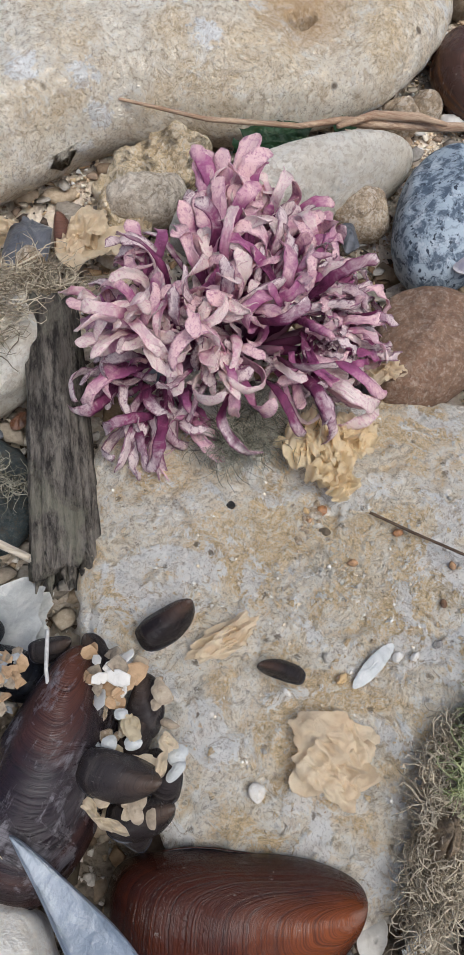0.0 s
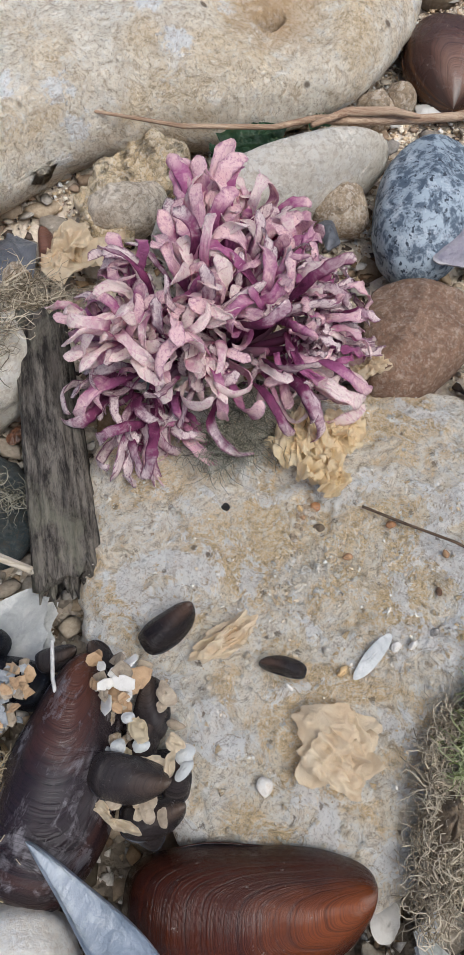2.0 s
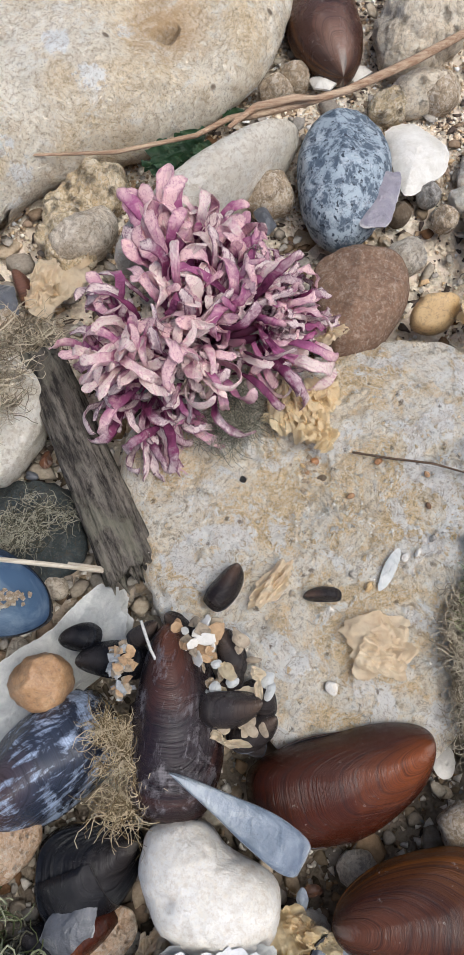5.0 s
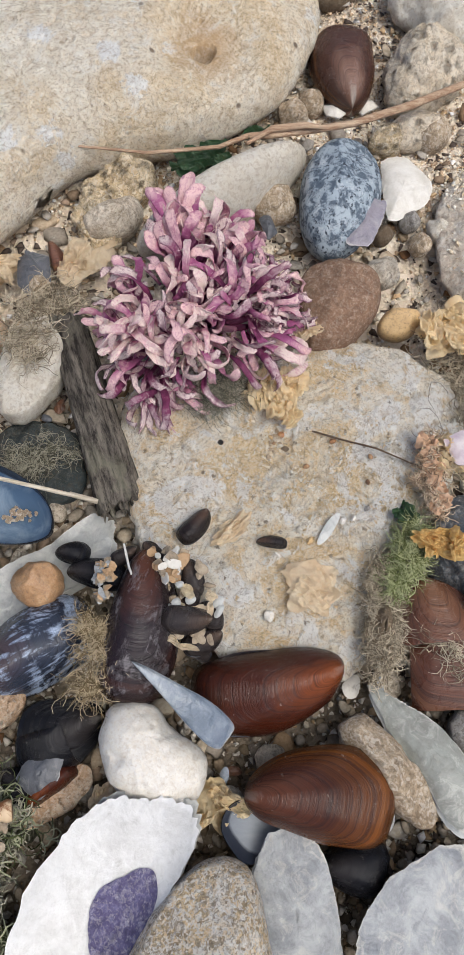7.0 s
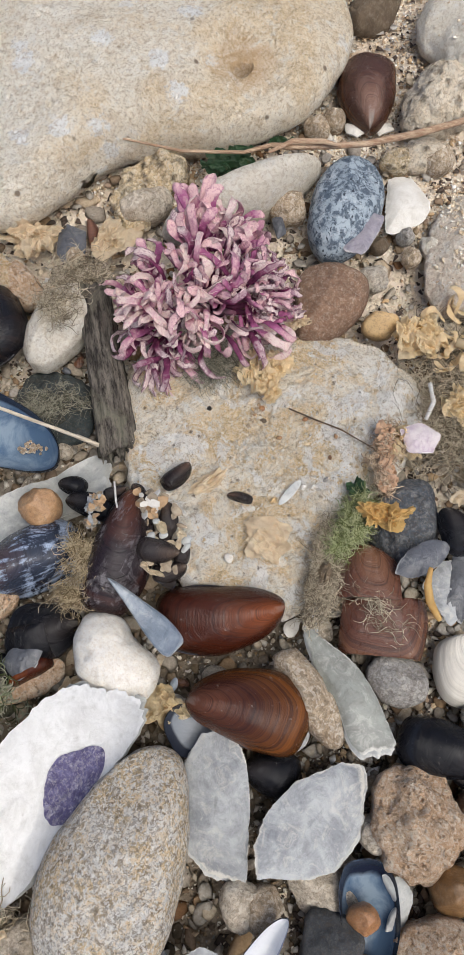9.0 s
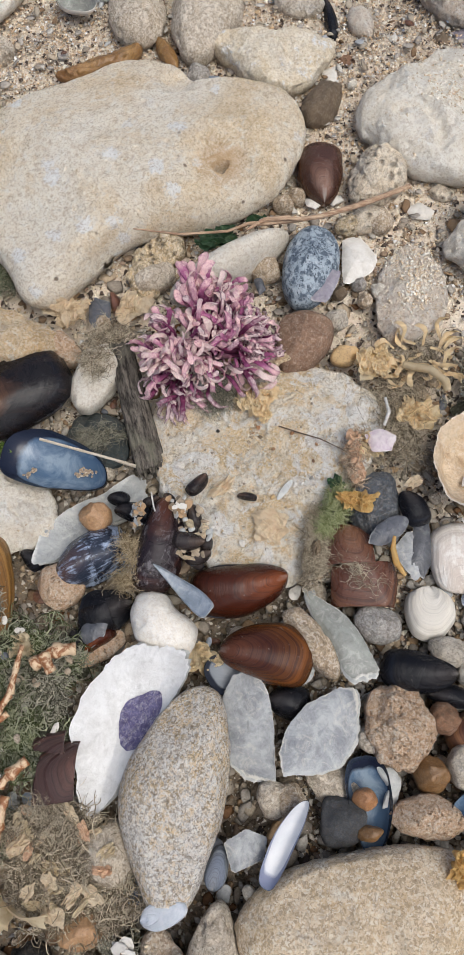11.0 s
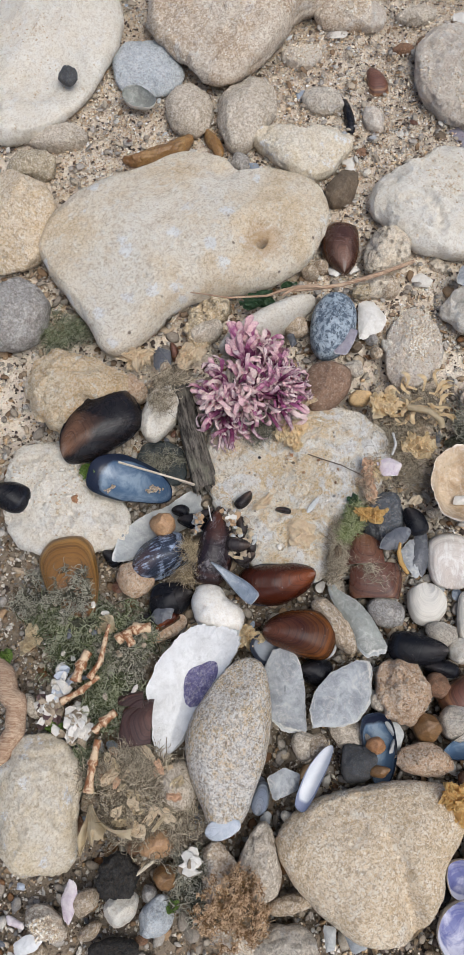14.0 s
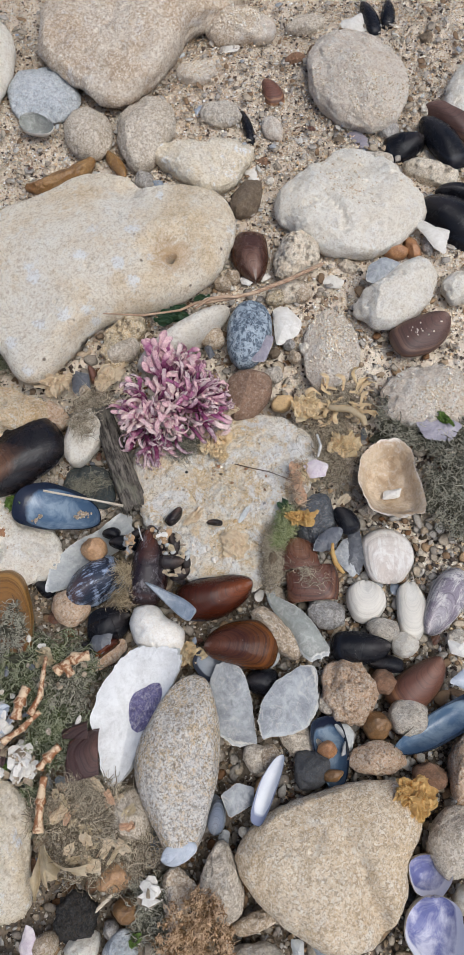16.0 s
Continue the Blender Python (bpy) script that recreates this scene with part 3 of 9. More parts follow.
YELLOWWEED = weed("yellow_dried_weed", (0.90, 0.79, 0.57), (0.84, 0.66, 0.38), through=0.55)
CREAMWEED = weed("cream_dried_weed", (0.86, 0.755, 0.57), (0.76, 0.60, 0.40), through=0.55)
ORANGEWEED = weed("orange_dried_weed", (0.80, 0.58, 0.26), (0.72, 0.47, 0.17), through=0.5)
PINKWEED = weed("pinkish_dried_weed", (0.74, 0.52, 0.36), (0.58, 0.36, 0.22), through=0.3)
KELP = weed("dried_kelp", (0.74, 0.64, 0.45), (0.60, 0.48, 0.30), 0.45, through=0.5)
GREENWEED = weed("dark_green_weed", (0.035, 0.08, 0.035), (0.02, 0.045, 0.02), 0.4, 0.2)
BRIGHTGREEN = weed("bright_green_weed", (0.16, 0.24, 0.05), (0.09, 0.15, 0.03), 0.5, 0.3)


def fuzz_mat(name, base, second):
    """Threads of algae, each with a tone of its own between pale and dark."""
    m = Mat(name, 0.8, 0.2)
    c = m.mix(m.ramp(m.noise(60, 4, 0.6), 0.38, 0.62), base, second)
    isle = m.put("ShaderNodeNewGeometry").outputs["Random Per Island"]
    m.colour(m.mix(m.ramp(isle, 0.25, 0.8), m.mix(0.6, c, m.mix(0.6, c, (0.8, 0.75, 0.6))), m.mix(0.65, c, (0.03, 0.025, 0.015))))
    return m.m


GREENFUZZ = fuzz_mat("green_fuzz", (0.33, 0.40, 0.10), (0.22, 0.28, 0.07))
OLIVEFUZZ = fuzz_mat("olive_fuzz", (0.15, 0.205, 0.055), (0.07, 0.10, 0.03))
BEIGEFUZZ = fuzz_mat("beige_fuzz", (0.54, 0.43, 0.29), (0.37, 0.28, 0.18))
GREYFUZZ = fuzz_mat("grey_fuzz", (0.22, 0.21, 0.145), (0.12, 0.115, 0.08))
RUSTFUZZ = fuzz_mat("rust_fuzz", (0.70, 0.39, 0.16), (0.50, 0.25, 0.09))
PINKFUZZ = fuzz_mat("pinkish_fuzz", (0.66, 0.46, 0.31), (0.50, 0.33, 0.20))
MATTED = rock("matted_algae", (0.30, 0.22, 0.14), (0.20, 0.145, 0.085), (0.38, 0.29, 0.18), 0.5, big=90, speck=(0.07, 0.05, 0.03), light=0.15)
MATTEDDARK = rock("dark_matted_algae", (0.085, 0.085, 0.05), (0.05, 0.05, 0.03), (0.14, 0.13, 0.085), 0.5, big=90, speck=(0.02, 0.02, 0.012), light=0.1)
GOLDFUZZ = fuzz_mat("gold_fuzz", (0.48, 0.34, 0.16), (0.36, 0.24, 0.11))


def petal_mat(name, purple, pale, dark, rim, bleach):
    """Purple weed: purple at the root, bleached towards the tip, with purple freckles and rims; the first texture axis runs from root to tip."""
    m = Mat(name, 0.46, 0.4, "UV")
    axes = m.put("ShaderNodeSeparateXYZ", Vector=m.co)
    s, side = axes.outputs[0], axes.outputs[1]
    tint = m.put("ShaderNodeObjectInfo").outputs["Random"]
    ob = m.put("ShaderNodeTexCoord").outputs["Object"]
    shift = m.put("ShaderNodeVectorMath")
    shift.operation = "ADD"
    m.to(shift.inputs[0], ob), m.to(shift.inputs[1], m.put("ShaderNodeCombineXYZ", X=m.math("MULTIPLY", tint, 37.0), Y=tint, Z=tint).outputs[0])
    at = shift.outputs[0]
    a = m.put("ShaderNodeTexNoise", Vector=at, Scale=4.0, Detail=4.0, Roughness=0.6, Distortion=0.6).outputs[0]
    b = m.put("ShaderNodeTexNoise", Vector=at, Scale=42.0, Detail=3.0, Roughness=0.7).outputs[0]
    vein = m.put("ShaderNodeTexNoise", Vector=m.put("ShaderNodeMapping", Vector=at, Scale=(6.0, 6.0, 1.0)).outputs[0], Scale=5.0, Detail=4.0, Roughness=0.6, Distortion=0.3).outputs[0]
    edge = m.math("ABSOLUTE", m.math("SUBTRACT", m.math("MULTIPLY", side, 2.0), 1.0))
    fade = m.math("ADD", m.math("ADD", m.math("MULTIPLY", s, 0.95), m.math("MULTIPLY", m.math("SUBTRACT", a, 0.5), 1.5)), m.math("MULTIPLY", m.math("SUBTRACT", tint, 0.5), 0.75))
    c = m.mix(m.ramp(fade, 0.34 - bleach, 0.82 - bleach), purple, pale)
    c = m.mix(m.ramp(fade, 0.30 - bleach, -0.05 - bleach), c, dark)
    c = m.mix(m.math("MULTIPLY", m.ramp(vein, 0.52, 0.66), 0.5), c, purple)
    c = m.mix(m.math("MULTIPLY", m.ramp(m.math("ADD", edge, m.math("MULTIPLY", m.math("SUBTRACT", vein, 0.5), 1.4)), 0.62, 1.0), rim), c, m.mix(0.5, purple, dark))
    c = m.mix(m.math("MULTIPLY", m.ramp(b, 0.56, 0.66), 0.45), c, purple)
    m.colour(c)
    n = m.relief(m.math("ADD", vein, m.math("MULTIPLY", b, 0.2)), 0.0005)
    glow = m.put("ShaderNodeBsdfTranslucent", Color=c, Normal=n)
    both = m.put("ShaderNodeMixShader", Fac=0.46)
    m.t.links.new(m.p.outputs[0], both.inputs[1])
    m.t.links.new(glow.outputs[0], both.inputs[2])
    m.t.links.new(both.outputs[0], m.t.nodes["Material Output"].inputs[0])
    return m.m


PETAL = petal_mat("purple_weed", (0.49, 0.145, 0.31), (0.94, 0.71, 0.69), (0.22, 0.044, 0.13), 0.4, 0.02)
PETALDARK = petal_mat("dark_purple_weed", (0.29, 0.062, 0.155), (0.92, 0.79, 0.755), (0.10, 0.017, 0.055), 0.8, 0.12)
PETALPALE = petal_mat("bleached_purple_weed", (0.64, 0.28, 0.41), (0.95, 0.82, 0.755), (0.33, 0.085, 0.19), 0.2, 0.26)


def wood_mat(name, base, second, along=40.0, across=900.0, moss=0.45):
    m = Mat(name, 0.85, 0.2)
    g = m.noise(1.0, 6, 0.78, 0.3, (along, across, across))
    w = m.noise(60, 5, 0.65, 0.5)
    band = m.noise(1.0, 3, 0.6, 0.2, (along * 0.3, across * 0.22, across * 0.22))
    c = m.mix(m.ramp(g, 0.40, 0.60), second, base)
    c = m.mix(m.math("MULTIPLY", m.ramp(band, 0.52, 0.36), 0.75), c, m.mix(0.7, c, second))
    c = m.mix(m.math("MULTIPLY", m.ramp(w, 0.54, 0.66), moss), c, (0.24, 0.225, 0.16))
    m.colour(c)
    m.relief(m.math("ADD", g, band), 0.0022 if moss > 0.3 else 0.0006)
    return m.m


WOOD = wood_mat("weathered_wood", (0.205, 0.178, 0.145), (0.024, 0.020, 0.017), 90.0, 420.0, 0.5)
STRAWMAT = wood_mat("straw", (0.66, 0.59, 0.47), (0.46, 0.38, 0.27), moss=0.1)
TWIGMAT = wood_mat("twig_bark", (0.13, 0.085, 0.055), (0.07, 0.045, 0.03), moss=0.1)
BRANCHMAT = wood_mat("branch_bark", (0.55, 0.41, 0.28), (0.28, 0.165, 0.10), moss=0.1)
QUILL = wood_mat("quill", (0.62, 0.60, 0.56), (0.5, 0.47, 0.42), moss=0.1)


def leg_mat(name):
    m = Mat(name, 0.5, 0.4)
    a = m.noise(170, 5, 0.75, 0.5)
    c = m.mix(m.ramp(a, 0.45, 0.55), (0.24, 0.095, 0.035), (0.58, 0.43, 0.27))
    m.colour(c)
    m.relief(a, 0.0005)
    return m.m


CRABLEG = leg_mat("crab_leg_shell")


def sand_mat(name):
    m = Mat(name, 0.95, 0.2)
    v = m.cells(420)
    c = m.mix(m.ramp(m.noise(30, 5, 0.6), 0.38, 0.62), (0.80, 0.70, 0.56), (0.66, 0.55, 0.42))
    c = m.mix(0.55, c, m.put("ShaderNodeHueSaturation", Color=v.outputs[1], Saturation=0.12, Value=0.72).outputs[0], "SOFT_LIGHT")
    c = m.mix(m.ramp(m.noise(700, 3), 0.55, 0.72), c, (0.62, 0.54, 0.43))
    # Sand mixes to dark brown in a ragged patch towards the near left.
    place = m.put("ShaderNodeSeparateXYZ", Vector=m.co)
    darker = m.math("ADD", m.math("ADD", place.outputs[1], m.math("MULTIPLY", m.math("MAXIMUM", place.outputs[0], 0.0), 0.9)), m.math("MULTIPLY", m.math("SUBTRACT", m.noise(14, 5, 0.65), 0.5), 0.25))
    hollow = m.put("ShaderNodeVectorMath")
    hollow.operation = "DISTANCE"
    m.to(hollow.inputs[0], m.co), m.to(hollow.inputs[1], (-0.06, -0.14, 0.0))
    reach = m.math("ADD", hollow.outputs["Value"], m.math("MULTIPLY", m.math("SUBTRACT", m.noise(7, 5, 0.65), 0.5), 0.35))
    dark_area = m.math("MULTIPLY", m.ramp(darker, 0.09, -0.02), m.ramp(reach, 0.62, 0.40))
    c = m.mix(m.math("MULTIPLY", dark_area, 0.85), c, m.mix(m.noise(260, 4, 0.7), (0.20, 0.15, 0.10), (0.10, 0.075, 0.05)))
    m.colour(c)
    m.relief(m.math("ADD", m.ramp(v.outputs[0], 0.5, 0.0), m.noise(900, 3)), 0.0012)
    return m.m


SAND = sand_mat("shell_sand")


def grain_mat(name, hues):
    m = Mat(name, 0.9, 0.15)
    isle = m.put("ShaderNodeNewGeometry").outputs["Random Per Island"]
    r = m.t.nodes.new("ShaderNodeValToRGB")
    r.color_ramp.interpolation = "CONSTANT"
    for i, c in enumerate(hues):
        e = r.color_ramp.elements[i] if i < 2 else r.color_ramp.elements.new(0.5)
        e.position, e.color = i / len(hues), (*c, 1)
    m.to(r.inputs[0], isle)
    c = m.mix(m.ramp(m.noise(800, 3), 0.35, 0.7), m.mix(0.4, r.outputs[0], (0.3, 0.22, 0.14), "MULTIPLY"), r.outputs[0])
    m.colour(c)
    m.relief(m.noise(1500, 2), 0.0003)
    return m.m


GRAINS = grain_mat("shell_grit", [(0.62, 0.46, 0.28), (0.90, 0.78, 0.60), (0.46, 0.33, 0.21), (0.95, 0.90, 0.76), (0.72, 0.52, 0.31), (0.40, 0.30, 0.22), (0.96, 0.95, 0.93), (0.80, 0.63, 0.42), (0.11, 0.085, 0.07), (0.88, 0.70, 0.49), (0.55, 0.49, 0.42), (0.95, 0.94, 0.86), (0.26, 0.26, 0.30), (0.78, 0.66, 0.50), (0.93, 0.86, 0.72), (0.50, 0.27, 0.13)])
DUST = grain_mat("settled_sand", [(0.80, 0.68, 0.50), (0.90, 0.80, 0.64), (0.66, 0.52, 0.36), (0.94, 0.90, 0.80), (0.74, 0.60, 0.42), (0.52, 0.40, 0.28)])
PALEGRAINS = grain_mat("pale_shell_sand", [(0.88, 0.76, 0.58), (0.95, 0.90, 0.78), (0.74, 0.58, 0.39), (0.96, 0.95, 0.92), (0.86, 0.70, 0.50), (0.60, 0.45, 0.30), (0.93, 0.84, 0.68), (0.80, 0.68, 0.52), (0.42, 0.33, 0.25), (0.94, 0.88, 0.76)])
BROWNGRAINS = grain_mat("damp_grit", [(0.34, 0.25, 0.16), (0.50, 0.38, 0.25), (0.20, 0.14, 0.09), (0.66, 0.56, 0.43), (0.13, 0.10, 0.075), (0.40, 0.28, 0.16), (0.80, 0.75, 0.66), (0.27, 0.21, 0.15), (0.07, 0.065, 0.06), (0.46, 0.34, 0.22), (0.30, 0.29, 0.28), (0.58, 0.47, 0.33)])
GRAVEL = grain_mat("mixed_gravel", [(0.40, 0.31, 0.21), (0.30, 0.22, 0.15), (0.52, 0.42, 0.30), (0.22, 0.12, 0.06), (0.34, 0.30, 0.25), (0.56, 0.48, 0.37), (0.09, 0.085, 0.085), (0.42, 0.29, 0.17), (0.26, 0.20, 0.15)])
SHELLBITS = grain_mat("shell_bits", [(0.44, 0.39, 0.31), (0.60, 0.57, 0.51), (0.357, 0.306, 0.238), (0.52, 0.44, 0.33), (0.425, 0.391, 0.340), (0.085, 0.085, 0.093), (0.255, 0.170, 0.102), (0.561, 0.510, 0.425)])
YOUNGMUSSEL = periostracum("young_mussel_shell", (0.10, 0.065, 0.045), (0.024, 0.017, 0.016), (0.035, 0.026, 0.022), rough=0.22, spec=0.35)
DEBRIS = grain_mat("dark_debris", [(0.16, 0.12, 0.08), (0.07, 0.055, 0.045), (0.26, 0.20, 0.13), (0.40, 0.34, 0.26), (0.10, 0.08, 0.055), (0.05, 0.05, 0.055), (0.20, 0.13, 0.07), (0.60, 0.56, 0.49), (0.12, 0.12, 0.07)])
BOWLLINING = flaky("bowl_lining", (0.62, 0.50, 0.35), (0.46, 0.33, 0.20), (0.72, 0.66, 0.57), 0.45, 1.6)


# ---- shapes ----
def vnoise(p, seed=0):
    """Smooth noise from -1 to 1 at the rows of p."""
    i = np.floor(p).astype(np.int64)
    f = p - i
    u = f * f * (3 - 2 * f)
    total = np.zeros(len(p))
    for dx in (0, 1):
        for dy in (0, 1):
            for dz in (0, 1):
                h = (i[:, 0] + dx) * 374761393 + (i[:, 1] + dy) * 668265263 + (i[:, 2] + dz) * 1274126177 + seed * 974634777
                h = (h ^ (h >> 13)) * 1103515245 & 0x7FFFFFFF
                h = (h ^ (h >> 16)) * 1911520717 & 0x7FFFFFFF
                w = (u[:, 0] if dx else 1 - u[:, 0]) * (u[:, 1] if dy else 1 - u[:, 1]) * (u[:, 2] if dz else 1 - u[:, 2])
                total += w * (h / 0x3FFFFFFF - 1)
    return total


def fbm(p, scale, octaves=4, seed=0, gain=0.5):
    p = np.asarray(p, float) * scale
    out, amp = np.zeros(len(p)), 1.0
    for k in range(octaves):
        out += amp * vnoise(p + 17.3 * k, seed + k)
        p, amp = p * 2.03, amp * gain
    return out


def mesh(name, verts, faces, mats, smooth=True, uv=None, slots=None):
    me = bpy.data.meshes.new(name)
    me.from_pydata(np.asarray(verts, float).tolist(), [], faces)
    for m in mats:
        me.materials.append(m)
    if smooth:
        me.polygons.foreach_set("use_smooth", [True] * len(me.polygons))
    if slots is not None:
        me.polygons.foreach_set("material_index", slots)
    if uv is not None:
        corner = np.empty(len(me.loops), np.int64)
        me.loops.foreach_get("vertex_index", corner)
        me.uv_layers.new(name="shape").data.foreach_set("uv", np.asarray(uv, float)[corner].ravel())
    me.update()
    return me


def grid_faces(rows, cols, closed=True, start=0):
    """Quads between rows of points; closed: each row is a ring."""
    faces = []
    last = cols if closed else cols - 1
    for r in range(rows - 1):
        a, b = start + r * cols, start + (r + 1) * cols
        faces += [(a + c, a + (c + 1) % cols, b + (c + 1) % cols, b + c) for c in range(last)]
    return faces


def outline(theta, bulge, smooth=True):
    """The swelling factor of an ellipse at the angles theta, from a few factors at even steps."""
    if not len(bulge):
        return np.ones_like(theta)
    n = len(bulge)
    b = np.asarray(bulge, float)
    t = theta / (2 * np.pi) * n % n
    i = np.floor(t).astype(int)
    f = t - i
    p0, p1, p2, p3 = b[(i - 1) % n], b[i % n], b[(i + 1) % n], b[(i + 2) % n]
    if not smooth:
        return p1 + (p2 - p1) * f
    return 0.5 * (2 * p1 + (p2 - p0) * f + (2 * p0 - 5 * p1 + 4 * p2 - p3) * f**2 + (3 * p1 - p0 - 3 * p2 + p3) * f**3)


def thing_part(name, me, parent, m, label=""):
    ob = new(name, me)
    ob.parent = parent
    ob.matrix_basis = m
    return tagged(ob, label)


def stone(name, x, y, L, W, H, rot, mat, label, bulge=(), seed=1, flat=2.5, rough=0.03, lift=0.0, bend=0.0, furrow=0, bumps=1.0, res=0, holes=(), facets=7, category="stone"):
    """A worn stone: a rounded body of length, width and height with a swollen outline, lying on or a little in the ground."""
    size, m = max(L, W), min(L, W)
    cols = int(np.clip(size * 1700, 24 if size < 0.009 else 44, 200)) if not res else res
    rng = np.random.RandomState(seed + 77)
    if not len(bulge):
        bulge = rng.uniform(0.86, 1.10, 9)
    upper, lower = int(cols * 0.30), max(3, int(cols * 0.07))
    q = np.linspace(0, 1, upper + 1)[1:]
    c = 1 - (1 - q) ** 1.5
    s = (1 - np.minimum(c, 1) ** flat) ** (1 / 2.1)
    cl = np.cos(np.linspace(0, np.pi / 2, lower + 2)[1:-1])
    c, s = np.concatenate([c, cl]), np.concatenate([s, -np.sqrt(1 - cl**2)])
    rows = len(c)
    th = np.arange(cols) * 2 * np.pi / cols
    TH, CC = np.meshgrid(th, c)
    SS = np.repeat(s, cols)
    TH, CC = TH.ravel(), CC.ravel()
    r = 1 + (outline(TH, bulge) - 1) * (0.45 + 0.55 * CC)
    P = np.stack([CC * r * np.cos(TH) * L / 2, CC * r * np.sin(TH) * W / 2, SS * H * 0.66], 1)
    P = np.concatenate([[(0, 0, H * 0.66)], P, [(0, 0, -H * 0.66)]])
    axes = np.array([L / 2, W / 2, H * 0.66])
    U = P / axes
    for _ in range(facets if rough > 0.012 else min(facets, 2)):
        a, up = rng.uniform(0, 2 * np.pi), rng.uniform(0.4, 1.15)
        face = np.array([math.cos(a) * math.cos(up), math.sin(a) * math.cos(up), math.sin(up)])
        U = U - np.clip(U @ face - rng.uniform(0.80, 0.92), 0, 1)[:, None] * face * 0.85
    P = U * axes
    n = P / axes ** 2
    n /= np.linalg.norm(n, axis=1)[:, None] + 1e-9
    d = rough * m * (fbm(P, 2.2 / size, 3, seed) + 0.65 * fbm(P, 9 / size, 4, seed + 40, 0.6))
    d += bumps * min(1.0, size / 0.06) * (0.0008 * fbm(P, 100, 4, seed + 20, 0.55) - 0.0012 * np.clip(fbm(P, 130, 2, seed + 70) - 0.45, 0, 1) * 3 + 0.00035 * fbm(P, 420, 2, seed + 9))
    P = P + n * d[:, None]
    if bend:
        P[:, 1] += bend * L * (P[:, 0] * 2 / L) ** 2
    if furrow:
        P[:, 2] -= 0.010 * np.exp(-((P[:, 0] - 0.010 + 0.10 * P[:, 1]) / 0.007) ** 2) * np.clip(0.5 - P[:, 1] / W * 2, 0, 1) * (P[:, 2] > 0)
    for hx, hy, hr, hd in holes:
        P[:, 2] -= hd * np.exp(-(((P[:, 0] - hx) ** 2 + (P[:, 1] - hy) ** 2) / hr**2) ** 2) * (P[:, 2] > 0)
    last = len(P) - 1
    faces = grid_faces(rows, cols, True, 1)
    faces = [tuple(reversed(f)) for f in faces]
    faces += [(0, 1 + k, 1 + (k + 1) % cols) for k in range(cols)]
    faces += [(last, last - cols + (k + 1) % cols, last - cols + k) for k in range(cols)]
    ob = new(name, mesh(name, P, faces, [mat]))
    ob.matrix_world = pose(x, y, GROUND + lift + 0.34 * H, 0, 0, rot)
    return tagged(ob, label, category)


